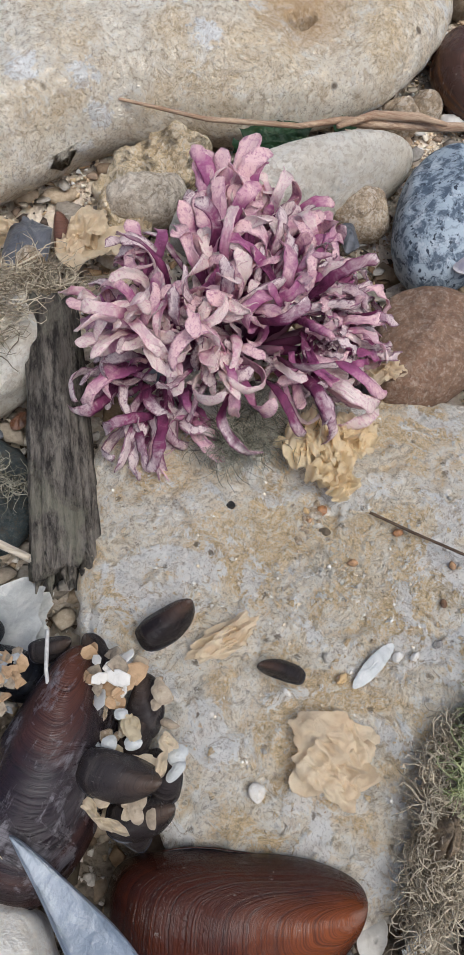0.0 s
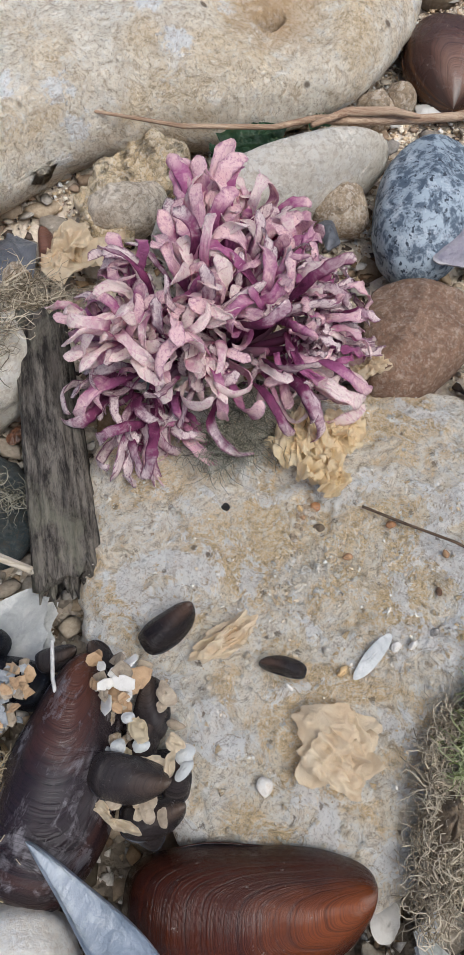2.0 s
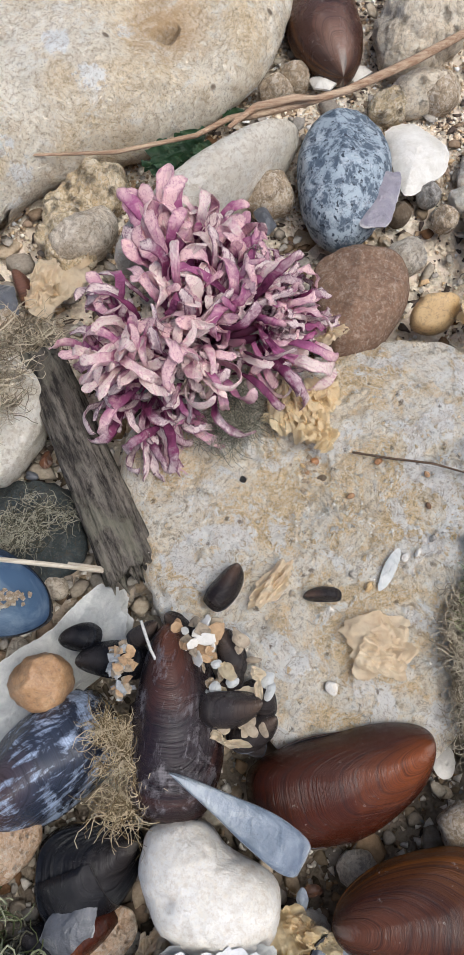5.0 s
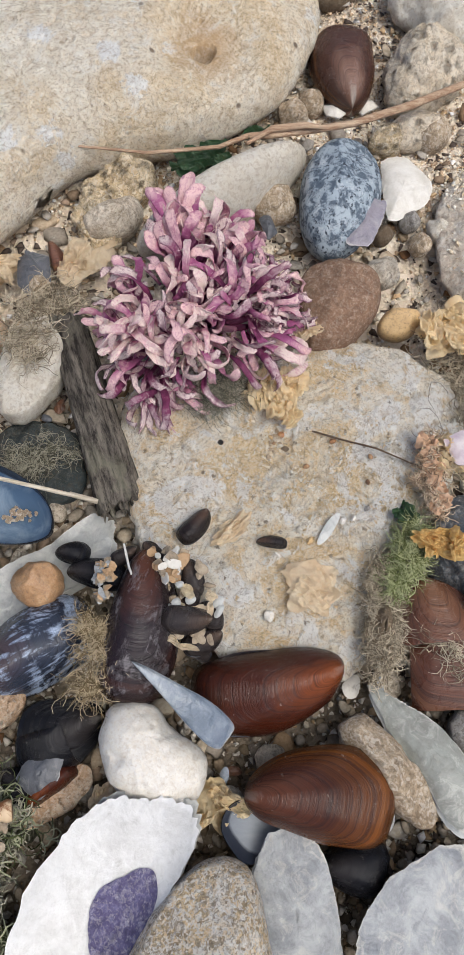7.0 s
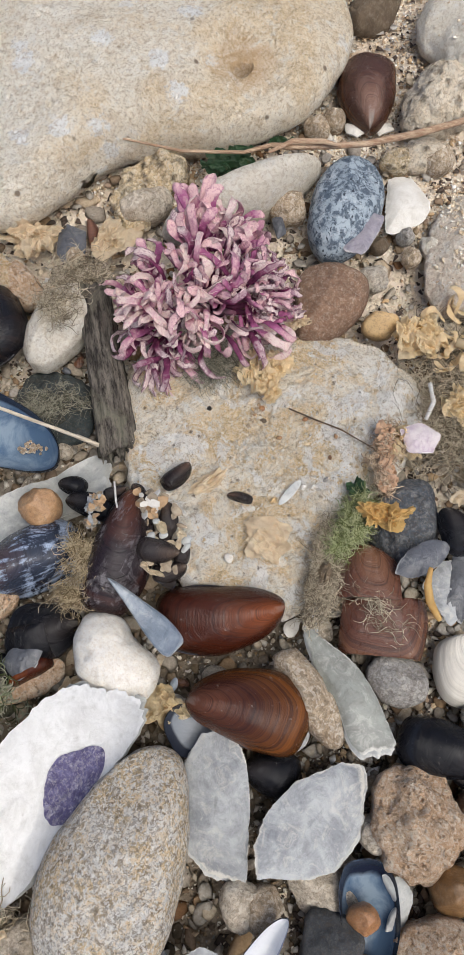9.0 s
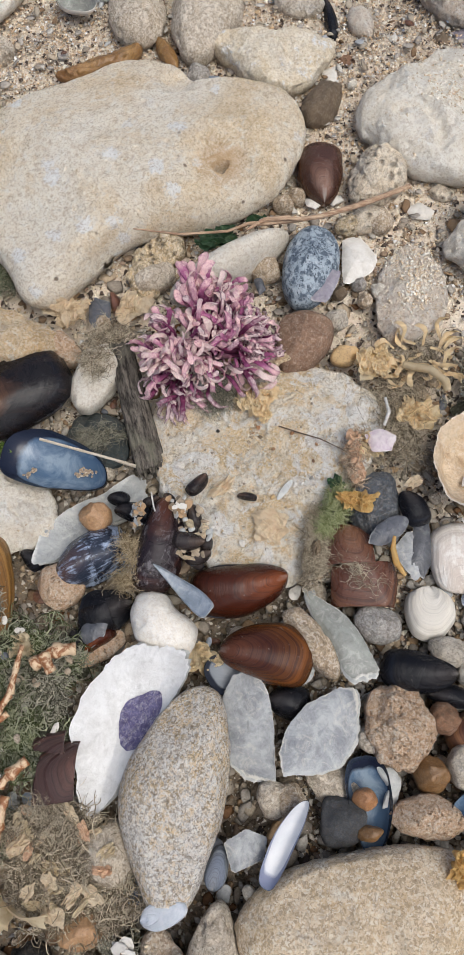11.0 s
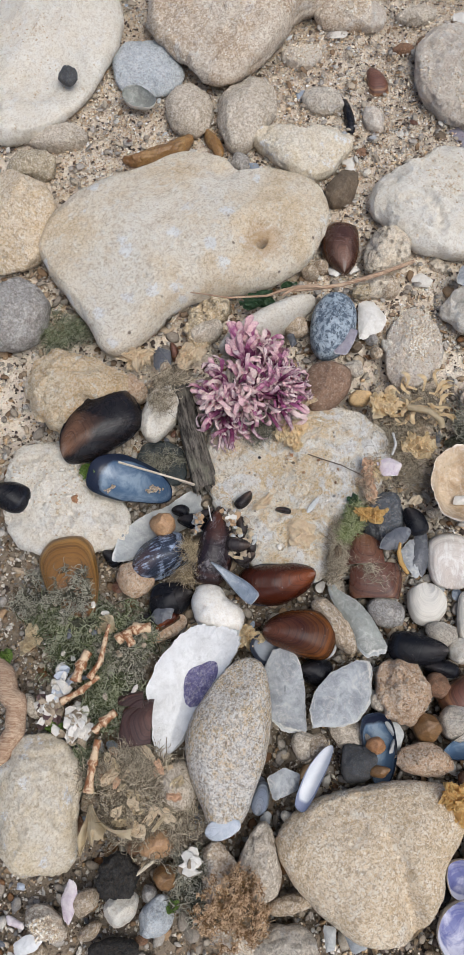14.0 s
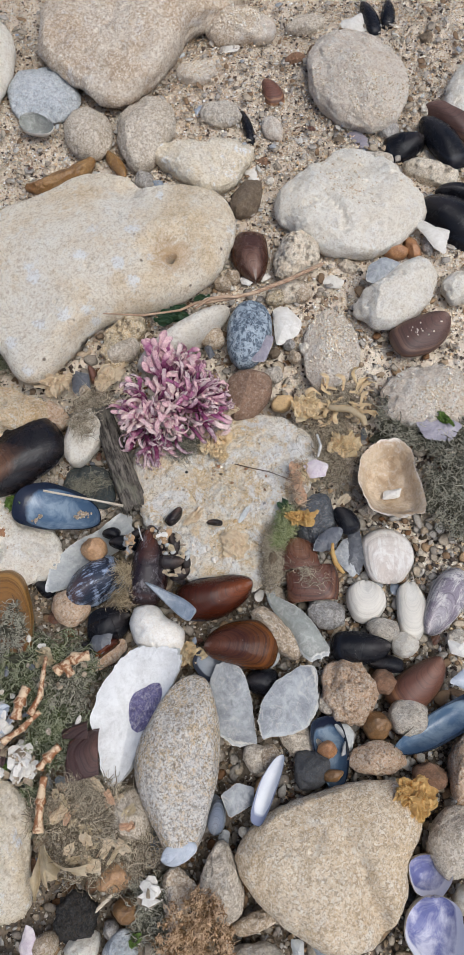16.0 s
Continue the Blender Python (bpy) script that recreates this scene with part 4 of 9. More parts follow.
def valve(name, L, W, H, mats, form="mussel", thick=0.0010, seed=1, ridge=0.0, piece=""):
    """One valve of a bivalve, dome upwards: beak at the origin, long axis along x, the rim at height 0."""
    cols, rows = (56, 22) if L > 0.022 else (28, 10)
    ph = np.arange(cols) * 2 * np.pi / cols
    u = (1 - np.cos(ph)) / 2
    side = np.sign(np.sin(ph))
    if form == "mussel":
        bounds = lambda at, way: np.where(way >= 0, at**0.43 * (1 - at) ** 0.31 / 0.606 * 0.58, at**0.50 * (1 - at) ** 0.29 / 0.598 * 0.42)
        half = bounds(u, side)
    elif form == "sliver":
        half = np.where(side >= 0, u**1.0 * (1 - u) ** 0.10, u**0.7 * (1 - u) ** 0.16) * 0.62
    elif form == "long":
        half = (u * (1 - u)) ** 0.40 / 0.574 * 0.5
    else:
        half = (u * (1 - u)) ** 0.5
    rng = np.random.RandomState(seed)
    odd = 1.0 if form == "mussel" else 2.6
    wob = 1 + odd * 0.03 * np.sin(ph * 3 + rng.rand() * 6) + 0.015 * np.sin(ph * 7 + rng.rand() * 6)
    mx, my = L * u, W * side * half * wob
    hook = 0.24 * W if form == "mussel" else 0.0
    s = np.linspace(0.04, 1, rows)
    S, C = np.meshgrid(s, np.arange(cols), indexing="ij")
    S, C = S.ravel(), C.ravel()
    w = np.sin(ph[C] / 2) ** 0.45
    dome = S**0.45 * (1 - S**3) ** 0.62 / 0.70
    steps = ridge * (np.sin(S * 70 + 3 * fbm(np.stack([S * 4, C * 0, S], 1), 1, 2, seed)))
    Z = H * dome * w + steps * (S > 0.2)
    if form == "mussel":
        along = np.clip(S * u[C], 1e-6, 1 - 1e-9)
        across = np.clip(S * half[C] / (bounds(along, side[C]) + 1e-6), 0, 1)
        Z = H * (1 - across**2.3) ** 0.62 * np.minimum(1, along**0.36 * (1 - along) ** 0.46 / 0.565) + steps * (S > 0.2) * (S < 0.97)
    out = np.stack([S * mx[C], S * my[C], Z], 1)
    out[:, 2] += 0.02 * odd * H * fbm(out, 120, 3, seed)
    out[:, 1] -= hook * ((1 - out[:, 0] / L) ** 2 - 0.25)
    inn = out * np.array([0.985, 0.985, 1.0]) + np.array([L * 0.006, 0, 0])
    inn[:, 2] = np.maximum(out[:, 2] - thick, -thick * 0.6)
    n = rows * cols
    V = np.concatenate([out, inn, [(0, -0.75 * hook, 0.0)], [(L * 0.01, -0.75 * hook, -thick * 0.5)]])
    f1 = grid_faces(rows, cols)
    f2 = [tuple(n + i for i in reversed(f)) for f in grid_faces(rows, cols)]
    b = (rows - 1) * cols
    rim = [(b + k, b + (k + 1) % cols, n + b + (k + 1) % cols, n + b + k) for k in range(cols)]
    cap = [(2 * n, (k + 1) % cols, k) for k in range(cols)]
    cap2 = [(2 * n + 1, n + k, n + (k + 1) % cols) for k in range(cols)]
    uv = np.stack([S, C / cols], 1)
    uv = np.concatenate([uv, uv, [(0, 0)], [(0, 0)]])
    if piece == "shell":
        return mesh(name, V, f1 + cap + rim, [mats[0]], True, uv)
    if piece == "lining":
        return mesh(name, V, f2 + cap2, [mats[1]], True, uv)
    faces = f1 + cap + rim + f2 + cap2
    slots = [0] * (len(f1) + len(cap) + len(rim)) + [1] * (len(f2) + len(cap2))
    return mesh(name, V, faces, list(mats), True, uv, slots)


def mussel(name, x, y, L, W, H, rot, mats, label, seed=1, closed=False, ridge=0.0, inside=False, roll=0, pitch=0, lift=0.0, group=""):
    """A mussel: closed (two valves), one valve dome up, or one valve lying open with its inside up."""
    base = new(name)
    base.matrix_world = pose(x, y, GROUND + lift, roll, pitch, rot)
    if closed:
        thing_part("upper_valve", valve("upper_valve", L, W, H * 0.62, mats, seed=seed, ridge=ridge), base, pose(0, 0, H * 0.40))
        thing_part("lower_valve", valve("lower_valve", L * 0.99, W * 0.985, H * 0.5, mats, seed=seed + 500), base, pose(0, 0, H * 0.40, 180) @ Matrix.Diagonal((1, -1, 1, 1)))
        return tagged(base, label, "mussel", group)
    m = pose(0, 0, H, 180) if inside else Matrix()
    for piece in ("shell", "lining"):
        thing_part(piece, valve(piece, L, W, H, mats, seed=seed, ridge=ridge, piece=piece), base, m, "smooth pearly lining" if piece == "lining" else "")
    return tagged(base, label, "mussel", group)


def snapped(me, cuts):
    """Breaks a shell along straight lines: each cut is a point and the direction of what falls away."""
    bm = bmesh.new()
    bm.from_mesh(me)
    for spot, way in cuts:
        got = bmesh.ops.bisect_plane(bm, geom=bm.verts[:] + bm.edges[:] + bm.faces[:], plane_co=spot, plane_no=way, clear_outer=True)
        rim = [e for e in got["geom_cut"] if isinstance(e, bmesh.types.BMEdge)]
        bmesh.ops.triangle_fill(bm, edges=rim, use_beauty=True)
    bm.to_mesh(me)
    bm.free()
    return me


def broken_mussel(x, y, L, W, H, rot, mats, label, seed, pieces, lift=0.0, roll=0):
    """A crushed valve: pieces of one shell, snapped along straight lines and slightly out of place."""
    base = new("mussel_fragment")
    base.matrix_world = pose(x, y, GROUND + lift, roll, 0, rot)
    for name, ridge, shift, cuts in pieces:
        thing_part(name, snapped(valve(name, L, W, H, mats, thick=0.0008, seed=seed, ridge=ridge), cuts), base, pose(*shift))
    return tagged(base, label, "mussel")


def clam(name, x, y, L, W, H, rot, mats, label, seed=1, inside=False, roll=0, lift=0.0):
    """A rounder shell: dome up, or lying open with its inside up."""
    form = "long" if "slipper" in name or "bowl" in name or "half" in name else "sliver" if "sliver" in name else "round"
    base = new(name)
    base.matrix_world = pose(x, y, GROUND + lift + (H if inside else 0.001), 180 if inside else roll, 0, rot)
    for piece in ("shell", "lining"):
        thing_part(piece, valve(piece, L, W, H, mats, form, 0.0032 if inside and "slipper" in name else 0.0016, seed, 0.0004, piece), base, Matrix())
    if "bowl" in name:
        arc = np.linspace(-1, 1, 25)
        V = [(L * (0.06 + 0.13 * k - 0.05 * a * a), W * 0.30 * a, H * (0.30 + 0.25 * k) - 0.002) for k in (0.0, 0.5, 1.0) for a in arc]
        V += [(x_, y_, z_ + 0.0012) for x_, y_, z_ in V]
        F = grid_faces(3, 25, False) + [tuple(reversed(f)) for f in grid_faces(3, 25, False, 75)] + [(50 + k, 51 + k, 126 + k, 125 + k) for k in range(24)]
        thing_part("shelf", mesh("shelf", V, F, [WHITESHELL], True, [(0.5, 0.5)] * 150), base, Matrix(), "thin pale inner shelf")
    return tagged(base, label, "shell")


def flake(name, x, y, L, W, H, rot, mat, label, bulge=(), seed=1, lift=0.0, dome=0.002, thick=0.0022, scar=0):
    """A piece of shell: a thin curved plate with a broken, layered rim."""
    cols, rows = (120, 16) if max(L, W) > 0.02 else (48, 8)
    th = np.arange(cols) * 2 * np.pi / cols
    rng = np.random.RandomState(seed)
    r = plain = outline(th, bulge, False)
    ring = np.stack([np.cos(th) * 3, np.sin(th) * 3, th * 0 + seed], 1)
    r = r * (1 + 0.03 * fbm(ring, 1.6, 3, seed) + 0.013 * fbm(ring, 7, 3, seed, 0.7))
    if scar:
        r = r * (1 - 0.07 * np.abs(fbm(ring, 3.5, 3, seed + 2)) * (np.cos(th) > 0.2))
    s = np.linspace(0.0, 1, rows + 1)[1:]
    S, C = np.meshgrid(s, np.arange(cols), indexing="ij")
    S, C = S.ravel(), C.ravel()
    far = S * (plain[C] + (r - plain)[C] * S**6)
    X, Y = far * np.cos(th[C]) * L / 2, far * np.sin(th[C]) * W / 2
    flat = np.stack([X, Y, X * 0], 1)
    Z = dome * (1 - S**2) + 0.0010 * fbm(flat, 40, 3, seed) + 0.0003 * np.round(3 * fbm(flat, 38, 2, seed + 3)) + 0.0003 * (S > 0.9) * fbm(flat, 300, 2, seed + 8)
    if "bowl" in name:
        k = np.clip((S - 0.66) / 0.24, 0, 1)
        Z = Z + 0.008 * k * k * (3 - 2 * k) - 0.0012 * np.sin(9 * np.sqrt((X / L + 0.25) ** 2 + (Y / W) ** 2) * 2.2) * (S < 0.8)
    topv = np.stack([X, Y, Z], 1)
    low = topv * np.array([0.97, 0.97, 1]) - np.array([0, 0, thick]) * (1 - 0.5 * S[:, None] ** 4)
    n = rows * cols
    b = (rows - 1) * cols
    V = np.concatenate([topv, low, [(0, 0, dome)], [(0, 0, dome - thick)], topv[b:], low[b:]])
    f1 = grid_faces(rows, cols) + [(2 * n, k, (k + 1) % cols) for k in range(cols)]
    f1 = [tuple(reversed(f)) if len(f) == 4 else f for f in f1]
    f2 = [tuple(n + i for i in f) for f in grid_faces(rows, cols)] + [(2 * n + 1, n + (k + 1) % cols, n + k) for k in range(cols)]
    e = 2 * n + 2
    rim = [(e + (k + 1) % cols, e + k, e + cols + k, e + cols + (k + 1) % cols) for k in range(cols)]
    faces = f1 + rim + f2
    mats, slots = [mat], [0] * len(faces)
    uv = np.stack([S, C / cols], 1)
    uv = np.concatenate([uv, uv, [(0, 0)], [(0, 0)], uv[b:], uv[b:]])
    ob = new(name, mesh(name, V, faces, mats, True, uv, slots))
    lean_x, lean_y = rng.uniform(-7, 7, 2)
    ob.matrix_world = pose(x, y, GROUND + lift + 0.6 * H, lean_x, lean_y, rot)
    if name == "shell_flake" or name == "oyster_shell":
        under = V.copy()
        under[:, :2] = under[:, :2] * (1 + 0.05 * fbm(np.concatenate([flat, flat, flat[:2], flat[b:], flat[b:]]), 55, 2, seed + 60)[:, None]) + (0.0012, -0.0016)
        under[:, 2] -= thick * 1.15
        thing_part("lower_layer", mesh("lower_layer", under, faces, [PALENACRE], True, uv, slots), ob, Matrix(), "pale crusty layer under the plate")
    if scar:
        disc = np.concatenate([[(0, 0)], np.concatenate([k / 8 * np.stack([np.cos(th), np.sin(th)], 1) for k in range(1, 9)])])
        turn = np.arctan2(disc[:, 1], disc[:, 0])
        corner = sum(k * np.clip(np.cos(turn - a), 0, 1) ** 5 for a, k in ((1.22, 0.25), (-0.24, 0.50), (3.26, 0.15)))
        lobe = 0.92 + corner + 0.03 * np.abs(np.sin(turn * 7))
        disc[:, 0] = disc[:, 0] * 0.0145 * lobe + scar[0]
        disc[:, 1] = disc[:, 1] * 0.0100 * lobe + scar[1]
        ang, far = np.arctan2(disc[:, 1] / W, disc[:, 0] / L) % (2 * np.pi), np.hypot(disc[:, 0] * 2 / L, disc[:, 1] * 2 / W)
        f3 = np.stack([disc[:, 0], disc[:, 1], disc[:, 0] * 0], 1)
        ss = far / outline(ang, bulge, False)
        f3[:, 2] = dome * (1 - ss**2) + 0.0010 * fbm(f3, 40, 3, seed) + 0.0003 * np.round(3 * fbm(f3, 38, 2, seed + 3)) + 0.0005
        faces3 = [(0, 1 + k, 1 + (k + 1) % cols) for k in range(cols)] + [tuple(reversed(f)) for f in grid_faces(8, cols, True, 1)]
        uv3 = np.concatenate([[0], np.repeat(np.arange(1, 9) / 8, cols)])
        thing_part("muscle_scar", mesh("muscle_scar", f3, faces3, [OYSTERSCAR], True, np.stack([uv3, uv3], 1)), ob, Matrix(), "dark violet muscle scar")
    return tagged(ob, label, "shell fragment" if not scar and "bowl" not in name else "shell")


def sheet(name, L, W, H, mat, seed):
    """A thin scrap with a torn outline, creased and folded."""
    small = max(L, W) < 0.009
    rows, cols = (9, 26) if small else (22, 72)
    th = np.arange(cols) * 2 * np.pi / cols
    ring = np.stack([np.cos(th) * 1.5, np.sin(th) * 1.5, th * 0 + seed * 3.1], 1)
    r = 1 + 0.40 * fbm(ring, 0.8, 2, seed) + 0.10 * fbm(ring, 2.6, 3, seed + 9, 0.65)
    S, C = np.meshgrid(np.linspace(0, 1, rows + 1)[1:], np.arange(cols), indexing="ij")
    S, C = S.ravel(), C.ravel()
    X, Y = S * r[C] * np.cos(th[C]), S * r[C] * np.sin(th[C])
    q = np.stack([X, Y, X * 0 + seed], 1)
    crease = 1 - 2.2 * np.abs(fbm(q, 1.1, 2, seed + 3)) + 0.45 * (1 - 2.4 * np.abs(fbm(q, 2.7, 2, seed + 4))) + 0.10 * (1 - 2.4 * np.abs(fbm(q, 5.5, 2, seed + 7)))
    Z = 0.5 * crease + S**2 * 0.55 * fbm(q, 1.7, 2, seed + 5, 0.5) + 0.35 * fbm(q, 0.7, 1, seed + 6)
    X, Y = X + 0.15 * fbm(q, 1.6, 2, seed + 1), Y + 0.15 * fbm(q, 1.6, 2, seed + 2)
    V = np.concatenate([np.stack([X * L / 2, Y * W / 2, Z * H / 2], 1), [(0, 0, Z[:cols].mean() * H / 2)]])
    V[:, 2] -= V[:, 2].min()
    return mesh(name, V, grid_faces(rows, cols) + [(rows * cols, (k + 1) % cols, k) for k in range(cols)], [mat])


def crumple(name, x, y, L, W, H, rot, mat, label, seed=1, lift=0.0, category="dried seaweed"):
    """A scrap of dried weed: one creased sheet, or, where it is larger, several torn fronds lying over one another."""
    rng = np.random.RandomState(seed)
    if max(L, W) < 0.014:
        ob = new(name, sheet(name, L, W, H, mat, seed))
        ob.matrix_world = pose(x, y, GROUND + lift, 0, 0, rot)
        return tagged(ob, label, category)
    base = new(name)
    base.matrix_world = pose(x, y, GROUND + lift, 0, 0, rot)
    thing_part("frond", sheet("frond", L * 0.8, W * 0.8, H * 0.7, mat, seed), base, Matrix())
    soft = mat in (CREAMWEED, KELP, GREENWEED)
    for k in range(2 if soft else 5 + (max(L, W) > 0.024) * 3):
        a, d = rng.uniform(0, 2 * math.pi), rng.uniform(0.25, 0.62)
        size = rng.uniform(0.5, 0.75) if soft else rng.uniform(0.32, 0.58)
        me = sheet("frond", max(L, W) * size, (L * W) ** 0.5 * size * rng.uniform(0.6, 0.9), H * rng.uniform(0.7, 1.1), mat, seed + 31 * (k + 1))
        thing_part("frond", me, base, pose(d * L / 2 * math.cos(a), d * W / 2 * math.sin(a), H * rng.uniform(0.0, 0.35), rng.uniform(-22, 22), rng.uniform(-22, 22), rng.uniform(-22, 22) if W < 0.45 * L else rng.uniform(0, 360)))
    return tagged(base, label, category)


def tubes(paths, radii, sides=3):
    """Verts and faces of thin tubes along paths (lists of points); radii: one for each path, thinning to the end."""
    V, F = [], []
    ang = np.arange(sides) * 2 * np.pi / sides
    for path, rad in zip(paths, radii):
        p = np.asarray(path, float)
        k = len(p)
        t = np.gradient(p, axis=0)
        t /= np.linalg.norm(t, axis=1)[:, None] + 1e-9
        a = np.cross(t, (0.31, 0.17, 0.93))
        a /= np.linalg.norm(a, axis=1)[:, None] + 1e-9
        b = np.cross(t, a)
        rr = np.broadcast_to(rad, (k,)) if np.ndim(rad) else rad * np.linspace(1, 0.55, k)
        start = len(V)
        ring = p[:, None] + rr[:, None, None] * (np.cos(ang)[None, :, None] * a[:, None] + np.sin(ang)[None, :, None] * b[:, None])
        V.extend(ring.reshape(-1, 3))
        F += grid_faces(k, sides, True, start)
        F += [tuple(start + i for i in reversed(range(sides))), tuple(start + (k - 1) * sides + i for i in range(sides))]
    return np.array(V), F


def fuzz(name, x, y, L, W, H, rot, mat, label, count=260, seed=1, lift=0.0, long=0.03, thin=0.00018, curl=1.2, mound=0.0, category="seaweed"):
    """A tangle of fine threads in a low, uneven mound."""
    rng = np.random.RandomState(seed)
    if count < 500:
        count = int(count * 1.7)
    paths, radii = [], []
    knots = rng.normal(0, 0.16, (max(4, count // 30), 2)) + np.stack([np.cos(k := rng.uniform(0, 6.28, max(4, count // 30))), np.sin(k)], 1) * rng.rand(max(4, count // 30), 1) ** 0.5
    for _ in range(count):
        a, d = rng.uniform(0, 2 * np.pi), rng.uniform(0, 1) ** 0.6
        reach = 0.8 + 0.35 * math.sin(3 * a + seed) + 0.2 * math.sin(7 * a + 2 * seed)
        p = np.array([d * reach * math.cos(a) * L / 2, d * reach * math.sin(a) * W / 2, H * rng.uniform(0.0, 1.0) * (1 - 0.75 * d * d)])
        way = rng.uniform(0, 2 * np.pi)
        rise = rng.uniform(-0.2, 0.3)
        if rng.rand() < 0.7:
            kx, ky = knots[rng.randint(len(knots))]
            p = np.array([kx * L / 2, ky * W / 2, H * (0.35 + 0.4 * math.sin(40 * kx + 3 * ky) ** 2)]) + rng.normal(0, 0.03, 3) * (L, W, H)
            rise = rng.uniform(-0.3, 0.9)
        step = long * rng.uniform(0.4, 1.0) / 6
        pts = [p.copy()]
        turn = rng.normal(0, 0.22)
        for _ in range(6):
            turn = 0.7 * turn + rng.normal(0, 0.42) * curl
            way += turn * curl
            rise = 0.6 * rise + rng.normal(0, 0.2)
            p = p + step * np.array([math.cos(way), math.sin(way), rise])
            p[2] = max(p[2], 0.0002)
            pts.append(p.copy())
        paths.append(pts)
        radii.append(thin * rng.uniform(0.6, 1.5))
    V, F = tubes(paths, radii)
    if mound:
        th = np.arange(72) * 2 * np.pi / 72
        S, A = np.meshgrid(np.linspace(0.03, 1, 22), th, indexing="ij")
        S, A = S.ravel(), A.ravel()
        reach = 0.72 + 0.28 * np.sin(3 * A + seed) + 0.16 * np.sin(7 * A + 2 * seed)
        Q = np.stack([S * reach * np.cos(A) * L / 2, S * reach * np.sin(A) * W / 2, S * 0], 1)
        Q[:, 2] = mound * H * (1 - S**2) * (0.7 + 0.9 * fbm(Q, 90, 3, seed)) + 0.0016 * fbm(Q, 520, 2, seed + 1) - 0.004 * S**4
        F = F + [tuple(reversed(f)) for f in grid_faces(22, 72, True, len(V))]
        V = np.concatenate([V, Q])
    slots = [0] * len(F)
    if mound:
        slots[-21 * 72 :] = [1] * (21 * 72)
    ob = new(name, mesh(name, V, F, [mat, MATTED if mat in (BEIGEFUZZ, RUSTFUZZ, GOLDFUZZ) else MATTEDDARK], True, None, slots))
    ob.matrix_world = pose(x, y, GROUND + lift, 0, 0, rot)
    return tagged(ob, label, category, kind="stuff")


def rod(name, pts, radius, mat, label, category, sides=10, wobble=0.06, seed=1, squash=1.0):
    """A stick along a few points, with knots and uneven thickness."""
    p = np.asarray(pts, float)
    t = np.linspace(0, len(p) - 1, 14 * (len(p) - 1) + 1)
    i = np.minimum(t.astype(int), len(p) - 2)
    f = (t - i)[:, None]
    q = p[i] + (p[i + 1] - p[i]) * (f * f * (3 - 2 * f) * 0.5 + f * 0.5)
    q = q + float(np.mean(radius)) * wobble * 3 * np.stack([fbm(q, 60, 2, seed), fbm(q, 60, 2, seed + 1), fbm(q, 60, 2, seed + 2)], 1)
    rad = np.interp(t / t[-1], np.linspace(0, 1, len(radius)), radius) if np.ndim(radius) else radius * (1 + wobble * 2 * fbm(q, 90, 2, seed + 4))
    mid = q.mean(0)
    V, F = tubes([q - mid], [rad], sides)
    V[:, 2] *= squash
    ob = new(name, mesh(name, V, F, [mat]))
    ob.matrix_world = pose(*mid)
    return tagged(ob, label, category)


# ---- the ground: shell sand out to the horizon ----
def sand_level(y):
    """The sand lies higher up the beach and lower among the heaped stones and shells."""
    k = np.clip((y - 0.08) / 0.2, 0, 1)
    return -0.011 + 0.012 * k * k * (3 - 2 * k)


def ground_sheet():
    a = np.linspace(-1, 1, 251)
    axis = 0.55 * a + 60 * np.abs(a) ** 15 * np.sign(a)
    X, Y = np.meshgrid(axis, axis + 0.15, indexing="ij")
    q = np.stack([X.ravel(), Y.ravel(), X.ravel() * 0], 1)
    near = np.exp(-((q[:, 0] / 0.9) ** 2 + ((q[:, 1] - 0.1) / 0.9) ** 2))
    q[:, 2] = GROUND + sand_level(q[:, 1]) + near * (0.0035 * fbm(q, 16, 3, 5) + 0.0012 * fbm(q, 110, 3, 6)) + (1 - near) * 0.02 * fbm(q, 2, 3, 7)
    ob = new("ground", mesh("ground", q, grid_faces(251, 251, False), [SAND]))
    return tagged(ob, "pale shell sand with coarse grit between the stones", "sand", kind="structure")


ground_sheet()


